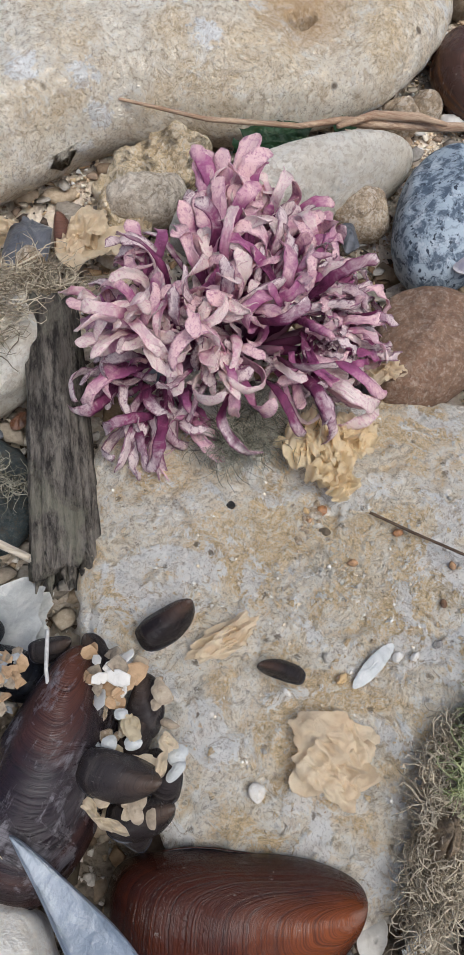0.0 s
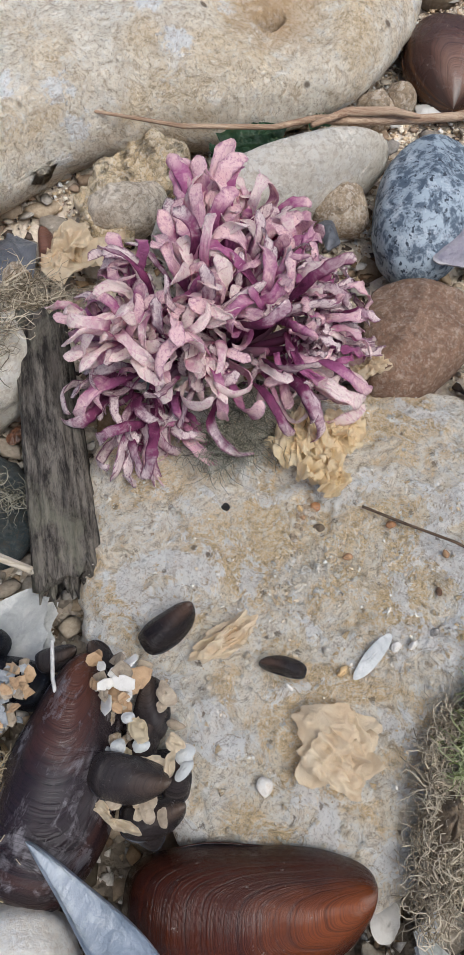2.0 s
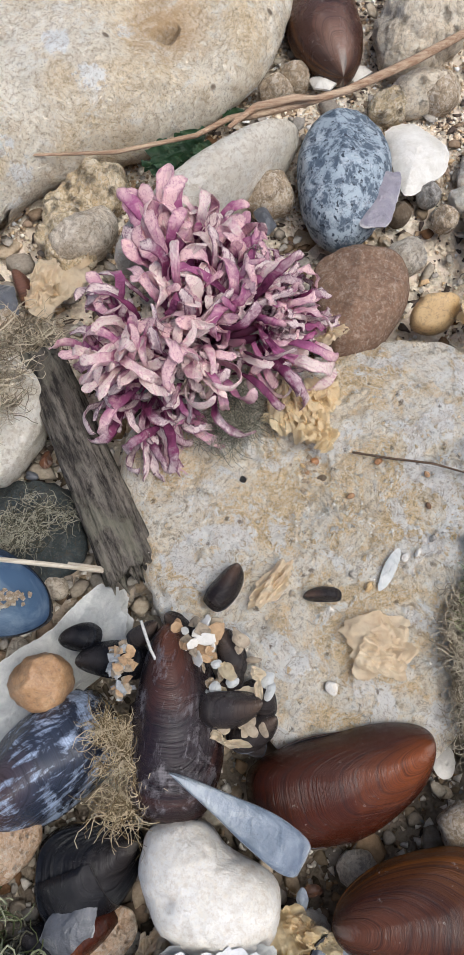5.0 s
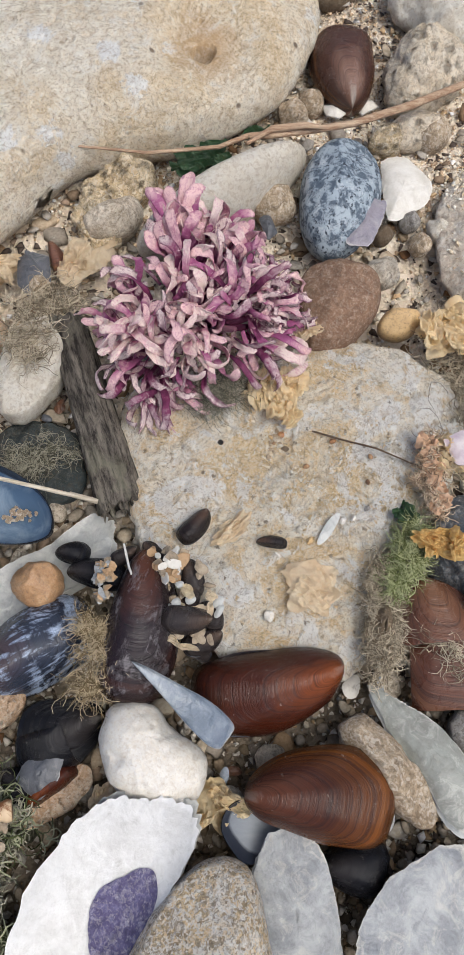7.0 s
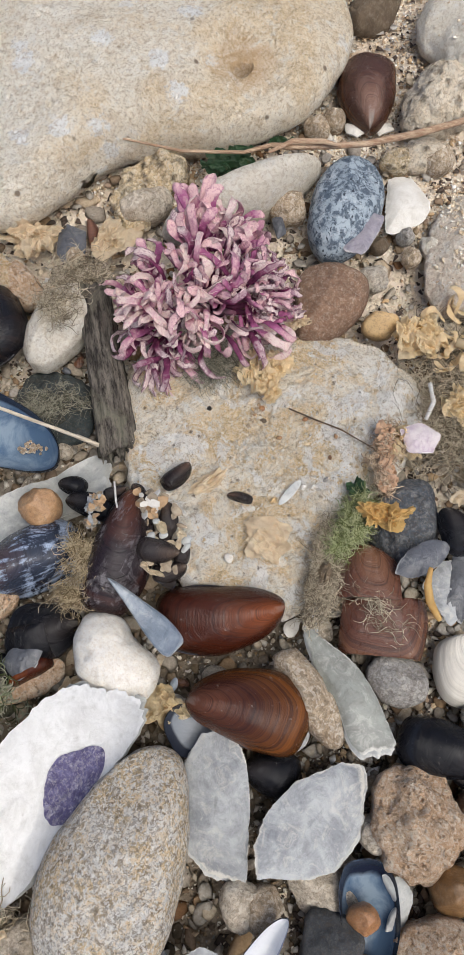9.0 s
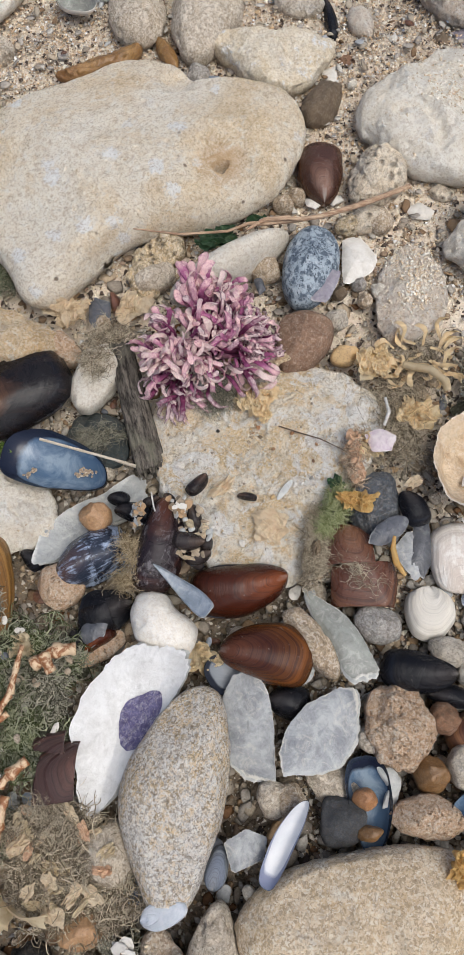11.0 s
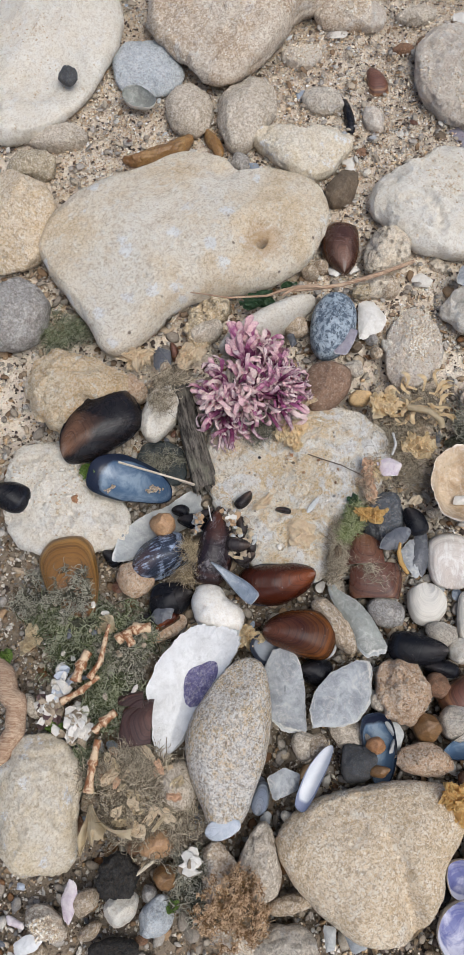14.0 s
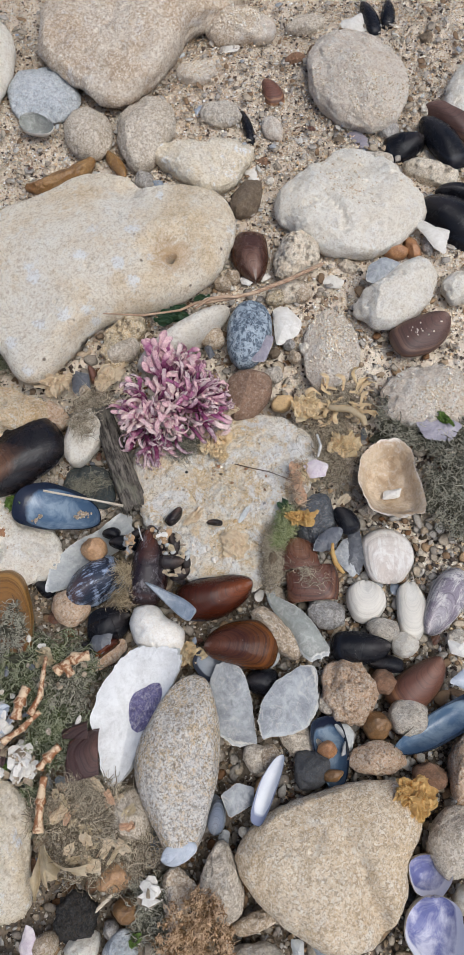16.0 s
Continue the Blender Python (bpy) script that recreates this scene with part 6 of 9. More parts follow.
stone("pebble", 0.0220, 0.2306, 0.0146, 0.0125, 0.0140, 1, TANLIGHT, "small cream pebble among the gravel", seed=76)
stone("pebble", 0.0418, 0.1574, 0.0102, 0.0099, 0.0120, 30, REDBROWN, "small reddish pebble among the gravel", seed=77)
stone("pebble", 0.0544, 0.1526, 0.0116, 0.0085, 0.0100, 14, BROWNSTONE, "small brown pebble among the gravel", seed=78)
stone("pebble", 0.0681, 0.1605, 0.0106, 0.0099, 0.0100, 8, GREYSTONE, "small grey pebble among the gravel", seed=79)
stone("pebble", -0.0062, 0.4784, 0.0400, 0.0307, 0.0160, -0, GRITTY, "buff pebble half buried in sand", seed=80)
stone("pebble", 0.0182, 0.4225, 0.0438, 0.0299, 0.0140, -18, GREYLIME, "mottled grey pebble in the sand", seed=81)
stone("pebble", 0.0658, 0.4033, 0.0205, 0.0356, 0.0120, 19, GRITTY, "beige sandy pebble among the gravel", seed=82)
stone("pebble", 0.0950, 0.4955, 0.0212, 0.0124, 0.0100, 2, REDBROWN, "small rust-brown pebble among the gravel", seed=83)
stone("pebble", 0.1640, 0.3466, 0.0226, 0.0170, 0.0140, -3, GREYBROWN, "small grey-brown pebble among the gravel", seed=84, lift=0.012)
stone("pebble", 0.1758, -0.0954, 0.0146, 0.0161, 0.0140, -6, GREYLIME, "small grey pebble among the gravel", seed=85)
stone("pebble", 0.1585, -0.2634, 0.0223, 0.0198, 0.0200, 37, CHALK, "pale pebble among the gravel", seed=86)
stone("pebble", 0.0348, -0.1007, 0.0227, 0.0178, 0.0120, -13, BLUEGREY, "small smooth pale pebble", seed=87)

# mussels: from the umbo to the broad end
mussel("mussel", 0.0275, -0.0511, 0.0588, 0.0319, 0.0260, -176, (BROWNMUSSEL, NACRE_GREY), "glossy chestnut-brown mussel shell lying closed", seed=88, closed=True, ridge=0.0001, roll=-12)
mussel("mussel", -0.0082, -0.0862, 0.0533, 0.0345, 0.0240, -18, (AMBERMUSSEL, NACRE_GREY), "chestnut-brown mussel shell with an orange rim", seed=89, closed=True, ridge=0.00012, roll=8, lift=0.004)
mussel("mussel", 0.0082, -0.0958, 0.0291, 0.0238, 0.0070, -143, (BLACKMUSSEL, NACRE_GREY), "half-open grey-lined blue-black mussel valve", seed=90, inside=True, roll=-14)
mussel("mussel", -0.0446, -0.0060, 0.0590, 0.0293, 0.0300, -105, (DARKMUSSEL, NACRE_GREY), "dark purple-brown mussel crusted with barnacles", seed=91, closed=True)
mussel("mussel", -0.1154, -0.0552, 0.0510, 0.0334, 0.0240, 26, (BLUEMUSSEL, NACRE_BLUE), "worn blue and white mussel shell", seed=92)
broken_mussel(-0.0648, -0.0735, 0.0335, 0.0310, 0.0165, 178, (BLACKMUSSEL, NACRE_BLACK), "broken black mussel valve with coarse growth ridges", 93, (
    ("shell", 0.0017, (0, 0, 0), ()),
    ("outer_layer", 0.0, (-0.0006, 0.0004, 0.0016, 3, 0, -2), (((0.013, 0, 0), (-1, -0.5, 0)), ((0.020, 0.0010, 0), (0.3, -1, 0)))),
))
mussel("mussel", -0.1830, 0.0390, 0.0740, 0.0540, 0.0330, 33, (BLACKBROWN, NACRE_BLUE), "large black mussel with a brown beak and fine growth rings", seed=94, closed=True, ridge=0.00045)
mussel("mussel", -0.0860, 0.0088, 0.0696, 0.0371, 0.0140, 176, (BLACKMUSSEL, NACRE_BLUE), "open blue-lined mussel valve holding sand", seed=95, inside=True, lift=0.007)
mussel("mussel", -0.1489, -0.0953, 0.0656, 0.0435, 0.0260, 101, (ORANGEMUSSEL, NACRE_GREY), "ochre-brown mussel shell half covered in algae", seed=96, closed=True)
mussel("mussel", 0.2089, 0.1740, 0.0575, 0.0366, 0.0180, -164, (PURPLEBROWN, NACRE_GREY), "purplish brown mussel valve sprinkled with sand", seed=98, closed=True)
mussel("mussel", 0.2158, 0.4035, 0.0668, 0.0314, 0.0220, -72, (BLACKMUSSEL, NACRE_BLUE), "black mussel shell among the gravel", seed=99, closed=True)
mussel("mussel", 0.2224, 0.4286, 0.0705, 0.0331, 0.0180, -53, (PURPLEBROWN, NACRE_GREY), "dark brown mussel shell", seed=100)
mussel("mussel", 0.2038, 0.3106, 0.0707, 0.0466, 0.0240, -54, (BLACKMUSSEL, NACRE_BLUE), "large black mussel valve", seed=101)
mussel("mussel", 0.2144, 0.3215, 0.0429, 0.0204, 0.0160, -19, (BLACKMUSSEL, NACRE_BLUE), "black mussel shell edge", seed=102)
mussel("mussel", 0.2128, 0.3754, 0.0419, 0.0316, 0.0160, 177, (BLACKMUSSEL, NACRE_BLACK), "broken black mussel shell", seed=103)
mussel("mussel", 0.1245, -0.1032, 0.0426, 0.0249, 0.0220, 165, (BLACKMUSSEL, NACRE_BLUE), "black mussel shell among the gravel", seed=104, closed=True, ridge=0.0004)
mussel("mussel", 0.1091, -0.1078, 0.0259, 0.0124, 0.0120, -15, (BLACKMUSSEL, NACRE_BLUE), "small black mussel among the gravel", seed=105, closed=True)
mussel("mussel", 0.1214, -0.1728, 0.0741, 0.0223, 0.0160, 31, (BLACKMUSSEL, NACRE_BLUE), "open blue-lined mussel valve", seed=106, inside=True)
mussel("mussel", 0.0817, -0.1931, 0.0483, 0.0247, 0.0120, 106, (BLUEMUSSEL, NACRE_BLUE), "broken blue-lined mussel valve", seed=107, inside=True)
mussel("mussel", 0.1659, -0.1122, 0.0514, 0.0289, 0.0160, -152, (REDMUSSEL, NACRE_GREY), "crushed reddish brown mussel shell", seed=108)
mussel("mussel", 0.1725, 0.5708, 0.0481, 0.0165, 0.0120, -83, (BLACKMUSSEL, NACRE_BLUE), "small blue-black mussel shell", seed=109, closed=True)
mussel("mussel", 0.2001, 0.5750, 0.0385, 0.0166, 0.0100, -104, (BLACKMUSSEL, NACRE_BLUE), "small blue-black mussel shell", seed=110)
mussel("mussel", 0.0383, 0.4300, 0.0438, 0.0107, 0.0080, -81, (BLACKMUSSEL, NACRE_BLUE), "narrow black mussel shell", seed=111)
mussel("mussel", 0.0658, 0.4710, 0.0348, 0.0207, 0.0080, -83, (REDMUSSEL, NACRE_GREY), "broken brown mussel fragment in the sand", seed=112)
mussel("mussel", 0.0360, 0.2240, 0.0500, 0.0345, 0.0240, 80, (UPRIGHTMUSSEL, NACRE_GREY), "brown mussel with a worn silvery beak", seed=113, closed=True)
mussel("mussel", 0.0198, -0.1146, 0.0231, 0.0211, 0.0120, -28, (BLACKMUSSEL, NACRE_BLACK), "black mussel valve lying in shade", seed=114)
mussel("mussel", -0.0810, -0.0105, 0.0236, 0.0127, 0.0140, -17, (BLACKMUSSEL, NACRE_BLUE), "small black mussel among the gravel", seed=115, closed=True, lift=0.004)
mussel("mussel", -0.0865, -0.0033, 0.0135, 0.0099, 0.0120, -19, (BLACKMUSSEL, NACRE_BLUE), "small black mussel among the gravel", seed=116, closed=True, lift=0.004)
mussel("mussel", -0.0909, -0.0981, 0.0216, 0.0099, 0.0140, 34, (BROWNMUSSEL, NACRE_GREY), "small amber-brown mussel among the gravel", seed=117, closed=True)
mussel("mussel", -0.0978, -0.0857, 0.0165, 0.0121, 0.0140, -67, (BLACKMUSSEL, NACRE_GREY), "small dark mussel among the gravel", seed=118, closed=True)
mussel("mussel", -0.0244, 0.0105, 0.0170, 0.0094, 0.0090, -141, (TINYMUSSEL, NACRE_GREY), "tiny dark brown mussel on the slab", seed=119, closed=True, lift=0.0125)
mussel("mussel", -0.0061, -0.0000, 0.0124, 0.0052, 0.0060, -11, (TINYMUSSEL, NACRE_GREY), "tiny black-brown mussel on the slab", seed=120, closed=True, lift=0.0125)
mussel("mussel", -0.1359, -0.0392, 0.0165, 0.0113, 0.0100, -51, (BLACKMUSSEL, NACRE_GREY), "small black mussel among the gravel", seed=121, closed=True)
mussel("mussel", -0.2323, 0.0037, 0.0342, 0.0251, 0.0180, -27, (BLACKMUSSEL, NACRE_BLUE), "smooth blue-black mussel shell on the pale slab", seed=122, closed=True, lift=0.004)

# clams, oysters and limpets
clam("clam", 0.1130, -0.0475, 0.0332, 0.0302, 0.0100, -94, (WHITESHELL, WHITESHELL), "white clam shell with fine concentric rings", seed=123)
clam("slipper_shell", 0.1312, -0.0509, 0.0444, 0.0403, 0.0090, 89, (PINKSHELL, WHITESHELL), "pinkish white slipper limpet with growth ridges", seed=124)
flake("oyster_bowl", 0.1375, 0.0255, 0.0693, 0.0500, 0.0200, -84, BOWLLINING, "large tan-lined shell bowl with a thick pale rim", bulge=(0.96, 0.97, 1.03, 1.16, 1.14, 0.98, 0.88, 0.83, 0.84, 0.92, 1.08, 1.1, 1.1, 1.02, 1.01, 0.98, 0.95, 0.96, 1.02, 0.97, 0.98, 1.03, 1.02, 1.01, 1.04, 0.99, 0.94, 0.93), seed=125, dome=-0.012, thick=0.005, lift=0.004)
flake("shell_chip", 0.1393, 0.0187, 0.0165, 0.0085, 0.0040, 12, WHITEFRAG, "white shell chip lying in the bowl", bulge=(0.86, 1.21, 0.86, 0.85, 1.13, 0.89, 0.87, 1.12, 0.87, 0.9, 1.1, 0.84), seed=126, lift=0.0075)
clam("half_shell", 0.1461, -0.0500, 0.0443, 0.0228, 0.0090, -92, (WHITESHELL, WHITESHELL), "broken white bivalve half", seed=127)
clam("slipper_shell", 0.1348, -0.2343, 0.0252, 0.0282, 0.0160, -97, (PINKSHELL, VIOLETNACRE), "round white shell bowl lined with violet", seed=128, inside=True)
clam("slipper_shell", 0.1336, -0.2578, 0.0423, 0.0376, 0.0180, -92, (PINKSHELL, VIOLETNACRE), "long violet-lined slipper limpet bowl", seed=129, inside=True)
clam("oyster_shell", 0.1553, -0.0900, 0.0587, 0.0273, 0.0180, 57, (STRIPED, WHITESHELL), "ridged oyster shell with purple and white bands", seed=130)
flake("shell_fragment", 0.0880, -0.1602, 0.0228, 0.0133, 0.0080, -87, PALENACRE, "thin crescent of pale shell beside the blue valve", bulge=(0.92, 0.92, 0.82, 0.75, 0.76, 0.86, 0.89, 0.79, 0.79, 0.86, 0.82, 0.86, 1.01, 1.39, 0.52, 0.34, 0.27, 0.31, 1.28, 1.02), seed=131, lift=0.004)
clam("ribbed_shell", -0.0063, -0.2195, 0.0230, 0.0125, 0.0080, 80, (BLUERIB, NACRE_GREY), "small ribbed blue-grey cockle shell", seed=132)
clam("ribbed_shell", -0.0470, -0.2307, 0.0160, 0.0100, 0.0080, 100, (BLUERIB, NACRE_GREY), "small ribbed blue shell", seed=133)
clam("thin_shell", -0.0399, -0.2312, 0.0245, 0.0133, 0.0022, 19, (PALEBLUE, PALEBLUE), "thin translucent bluish shell", seed=134, lift=0.026)
# Dark lining paints the bowl's inner shade into its colour, besides the algae.
clam("limpet", -0.1766, 0.4152, 0.0375, 0.0238, 0.0080, -31, (WHITESHELL, GREENFLAKE), "chipped white shell with green algae and a darkened inside", seed=135, inside=True, lift=0.010)
flake("shell_fragment", -0.1266, -0.2800, 0.0274, 0.0115, 0.0100, 88, WHITEPINK, "white shell sliver with a purple tip", bulge=(0.91, 1.03, 0.88, 0.9, 1.07, 0.89, 0.81, 0.87, 0.9, 1.11, 0.95, 0.84, 0.87, 0.9, 0.93, 0.92), seed=136, lift=0.006)

# shell flakes and fragments
flake("oyster_shell", -0.0611, -0.1334, 0.1097, 0.0487, 0.0200, 65, OYSTERWHITE, "large white oyster shell with a violet muscle scar", bulge=(0.78, 0.77, 0.81, 0.87, 0.95, 0.96, 1.01, 1.01, 0.99, 0.85, 0.76, 0.75, 0.8, 0.9, 1.0, 1.12, 0.99, 0.79, 0.73, 0.74, 0.79, 0.89, 1.07, 1.12, 0.96, 0.84), seed=137, dome=-0.01, thick=0.004, scar=(-0.0005, -0.0088), lift=0.008)
flake("shell_flake", 0.0092, -0.1342, 0.0602, 0.0293, 0.0100, -78, GREYFLAKE, "long grey oyster shell flake with a pale crust edge", bulge=(0.95, 0.99, 1.08, 1.23, 1.07, 0.97, 0.92, 0.9, 0.92, 0.96, 0.98, 1.05, 1.07, 1.04, 1.05, 1.01, 0.97, 0.98, 1.02, 0.99, 1.0, 1.05, 0.99, 0.98, 1.0, 1.03, 1.04, 1.08, 0.99, 0.95, 0.94, 0.95), seed=138, lift=0.003)
flake("shell_flake", 0.0493, -0.1357, 0.0616, 0.0357, 0.0120, 49, GREYFLAKE, "angular grey-white oyster shell flake", bulge=(0.97, 1.03, 0.98, 0.96, 0.91, 0.89, 0.9, 0.93, 0.9, 0.91, 0.95, 0.92, 0.92, 0.96, 0.94, 0.96, 0.99, 0.9, 0.85, 0.84, 0.86, 0.91, 0.95, 1.04, 1.0, 0.98, 0.99, 0.89, 0.83, 0.82, 0.83, 0.88), seed=139, lift=0.006)
flake("shell_flake", 0.0600, -0.0824, 0.0685, 0.0202, 0.0120, -53, GREENFLAKE, "grey-green layered oyster flake with a white edge", bulge=(0.75, 0.79, 0.88, 1.01, 0.94, 0.93, 0.96, 0.97, 0.94, 0.88, 0.81, 0.78, 0.8, 0.84, 0.92, 1.09, 0.98, 0.9, 0.87, 0.79, 0.76, 0.77, 0.87, 1.14, 1.06, 0.88, 0.79, 0.75), seed=140, dome=0.003, lift=0.006)
broken_mussel(0.0690, -0.0150, 0.0560, 0.0440, 0.0130, -100, (BROKENSHELL, GREYVIOLET), "broken red-brown mussel valve netted with threads", 141, (
    ("shell", 0.0003, (0, 0, 0), (((0.026, 0, 0), (1, 0.25, 0)), ((0.010, 0.0095, 0), (-0.35, 1, 0)))),
    ("lower_plate", 0.0003, (-0.0005, 0.0008, -0.0020, 3, 2, 4), (((0.025, 0, 0), (-1, -0.25, 0)), ((0.050, 0, 0), (1, 0.15, 0)), ((0.035, -0.0130, 0), (0.1, -1, 0)))),
    ("splinter", 0.0003, (0.002, 0.004, -0.0035, -8, 4, -10), (((0.020, 0, 0), (-1, 0, 0)), ((0.036, 0, 0), (1, -0.4, 0)), ((0.028, 0.0060, 0), (-0.2, -1, 0)))),
), lift=0.010, roll=6)
flake("shell_fragment", -0.0847, -0.0876, 0.0213, 0.0136, 0.0080, 46, DARKFLAKE, "black broken mussel flake", bulge=(1.0, 0.98, 1.02, 0.92, 0.87, 0.88, 0.96, 1.01, 1.0, 1.06, 0.98, 0.85, 0.79, 0.79, 0.86, 1.0, 1.16, 1.01, 0.95, 0.97, 0.87, 0.85, 0.88, 0.98), seed=143, lift=0.008)
flake("oyster_shell", -0.0973, -0.0179, 0.0831, 0.0300, 0.0120, 45, PALENACRE, "pale grey oyster valve under pebbles", bulge=(0.99, 1.02, 0.67, 0.8, 1.01, 1.07, 0.96, 1.06, 0.95, 0.92, 0.79, 0.85, 1.15, 0.97), seed=144, dome=-0.005)
mussel("mussel", 0.0405, -0.1690, 0.0480, 0.0125, 0.0080, -112, (BLUEMUSSEL, WHITENACRE), "narrow white-lined mussel valve with a violet rim", seed=196, inside=True, lift=0.014)
flake("shell_fragment", 0.0106, -0.1968, 0.0245, 0.0176, 0.0100, 29, GREYFLAKE, "angular grey shell fragment", bulge=(1.05, 0.97, 0.91, 0.9, 0.93, 1.01, 1.06, 1.0, 0.99, 1.01, 1.1, 1.1, 0.94, 0.86, 0.82, 0.82, 0.86, 0.94, 1.1, 1.18, 1.03, 0.95, 0.91, 0.92, 0.97, 1.08, 1.01, 0.95, 0.94, 0.97), seed=146, lift=0.006)
flake("shell_fragment", 0.0658, 0.1793, 0.0423, 0.0282, 0.0100, 88, WHITEFRAG, "bright white shell fragment", bulge=(0.92, 0.93, 1.01, 1.05, 0.85, 0.75, 0.72, 0.74, 0.8, 0.91, 1.14, 1.0, 0.84, 0.77, 0.76, 0.81, 0.91, 0.93, 1.02, 0.93, 0.82, 0.77, 0.78, 0.85), seed=147, dome=0.004)
flake("shell_fragment", 0.0439, 0.1486, 0.0275, 0.0145, 0.0060, 64, GREYVIOLET, "grey violet shell chip leaning on granite", bulge=(0.93, 0.95, 1.04, 1.03, 1.0, 1.05, 0.99, 0.92, 0.91, 0.97, 1.11, 1.06, 0.96, 0.93, 0.97, 1.09, 1.06, 0.95, 0.91, 0.94, 0.96, 1.06, 1.11, 0.98), seed=148, lift=0.016)
flake("shell_fragment", 0.2024, 0.2622, 0.0525, 0.0252, 0.0120, -50, WHITEFRAG, "bent white shell fragment", bulge=(0.65, 0.61, 0.62, 0.68, 0.82, 1.11, 0.71, 0.53, 0.52, 0.55, 0.62, 0.75, 0.86, 1.09, 0.8, 0.64, 0.58, 0.57, 0.6, 0.69, 0.82, 0.85, 0.93, 0.74), seed=149, lift=0.008)
flake("shell_fragment", 0.1603, 0.5404, 0.0364, 0.0268, 0.0080, 45, WHITEFRAG, "white shell fragment among the gravel", bulge=(0.89, 1.12, 0.89, 0.73, 0.65, 0.67, 0.75, 0.91, 1.09, 0.93, 0.86, 0.86, 0.79, 0.75, 0.76, 0.82, 0.87, 0.88, 0.95, 0.99, 0.83, 0.76, 0.74, 0.78), seed=150)
flake("shell_fragment", 0.1502, 0.2177, 0.0344, 0.0208, 0.0060, 27, GREYFLAKE, "grey shell flake lying on a stone", bulge=(0.9, 0.84, 0.84, 0.9, 1.05, 1.04, 1.0, 1.03, 0.98, 0.87, 0.84, 0.86, 0.95, 1.01, 0.98, 1.01, 1.04, 0.92, 0.89, 0.91, 0.99, 0.97, 1.02, 1.05), seed=151, lift=0.022)
flake("shell_chip", 0.1111, 0.2239, 0.0200, 0.0148, 0.0050, -5, WHITEFRAG, "white shell chip among the gravel", bulge=(0.95, 1.07, 0.91, 0.84, 0.83, 0.89, 1.02, 0.98, 0.88, 0.85, 0.88, 0.98, 0.96, 0.9, 0.91, 0.99, 0.98, 0.86, 0.82, 0.84, 0.92, 1.02, 0.93, 0.9), seed=152)
flake("shell_chip", 0.0301, 0.5180, 0.0233, 0.0193, 0.0050, 38, WHITEFRAG, "white shell chip in the sand", bulge=(0.97, 0.98, 1.06, 1.04, 0.88, 0.82, 0.81, 0.87, 1.0, 1.09, 0.97, 0.93, 0.96, 1.06, 0.97, 0.9, 0.89, 0.94, 1.08, 0.94, 0.88, 0.89, 0.96, 1.03), seed=153)
flake("shell_chip", 0.1498, 0.3856, 0.0287, 0.0147, 0.0060, -56, GREYVIOLET, "violet-grey shell chip among the gravel", bulge=(1.0, 0.92, 0.91, 0.97, 1.11, 1.04, 0.96, 0.95, 1.01, 1.16, 0.97, 0.88, 0.85, 0.89, 1.0, 1.23, 1.04, 0.95, 0.93, 0.98, 1.05, 0.97, 0.95, 1.01), seed=154)
flake("shell_chip", -0.0426, 0.3365, 0.0207, 0.0097, 0.0060, -61, BLADE, "bluish shell chip among the gravel", bulge=(0.88, 0.96, 1.15, 1.07, 0.93, 0.87, 0.88, 0.96, 1.13, 1.07, 0.93, 0.88, 0.9, 0.98, 1.16, 1.04, 0.92, 0.87, 0.89, 0.98, 1.18, 1.04, 0.92, 0.87), seed=155)
flake("shell_chip", -0.1794, 0.3147, 0.0153, 0.0070, 0.0060, -64, BLADE, "bluish shell chip among the gravel", bulge=(0.95, 1.0, 1.15, 1.3, 1.06, 0.95, 0.91, 0.94, 1.05, 1.28, 1.13, 1.01, 0.98, 1.02, 1.13, 1.21, 1.03, 0.95, 0.94, 1.0, 1.16, 1.24, 1.04, 0.96), seed=156)
flake("shell_chip", 0.0444, 0.3469, 0.0186, 0.0127, 0.0050, -79, WHITEFRAG, "white shell chip among the gravel", bulge=(0.98, 1.03, 1.16, 0.99, 0.84, 0.79, 0.78, 0.84, 0.98, 1.27, 1.07, 0.91, 0.84, 0.84, 0.89, 1.03, 1.23, 0.98, 0.86, 0.82, 0.84, 0.92, 1.09, 1.01), seed=157)
flake("shell_chip", 0.0695, 0.3873, 0.0169, 0.0061, 0.0050, 67, WHITEFRAG, "small white shell chip", bulge=(0.89, 0.97, 1.15, 1.1, 0.95, 0.89, 0.89, 0.96, 1.12, 1.11, 0.96, 0.9, 0.9, 0.97, 1.13, 1.07, 0.94, 0.9, 0.91, 1.0, 1.2, 1.05, 0.92, 0.87), seed=158)
flake("shell_chip", 0.0942, 0.3900, 0.0156, 0.0124, 0.0050, -46, WHITEFRAG, "small white shell chip", bulge=(0.85, 0.91, 1.04, 1.19, 1.0, 0.92, 0.91, 0.97, 1.11, 1.05, 0.93, 0.89, 0.91, 1.0, 1.21, 1.03, 0.91, 0.87, 0.89, 0.99, 1.19, 1.1, 0.93, 0.86), seed=159)
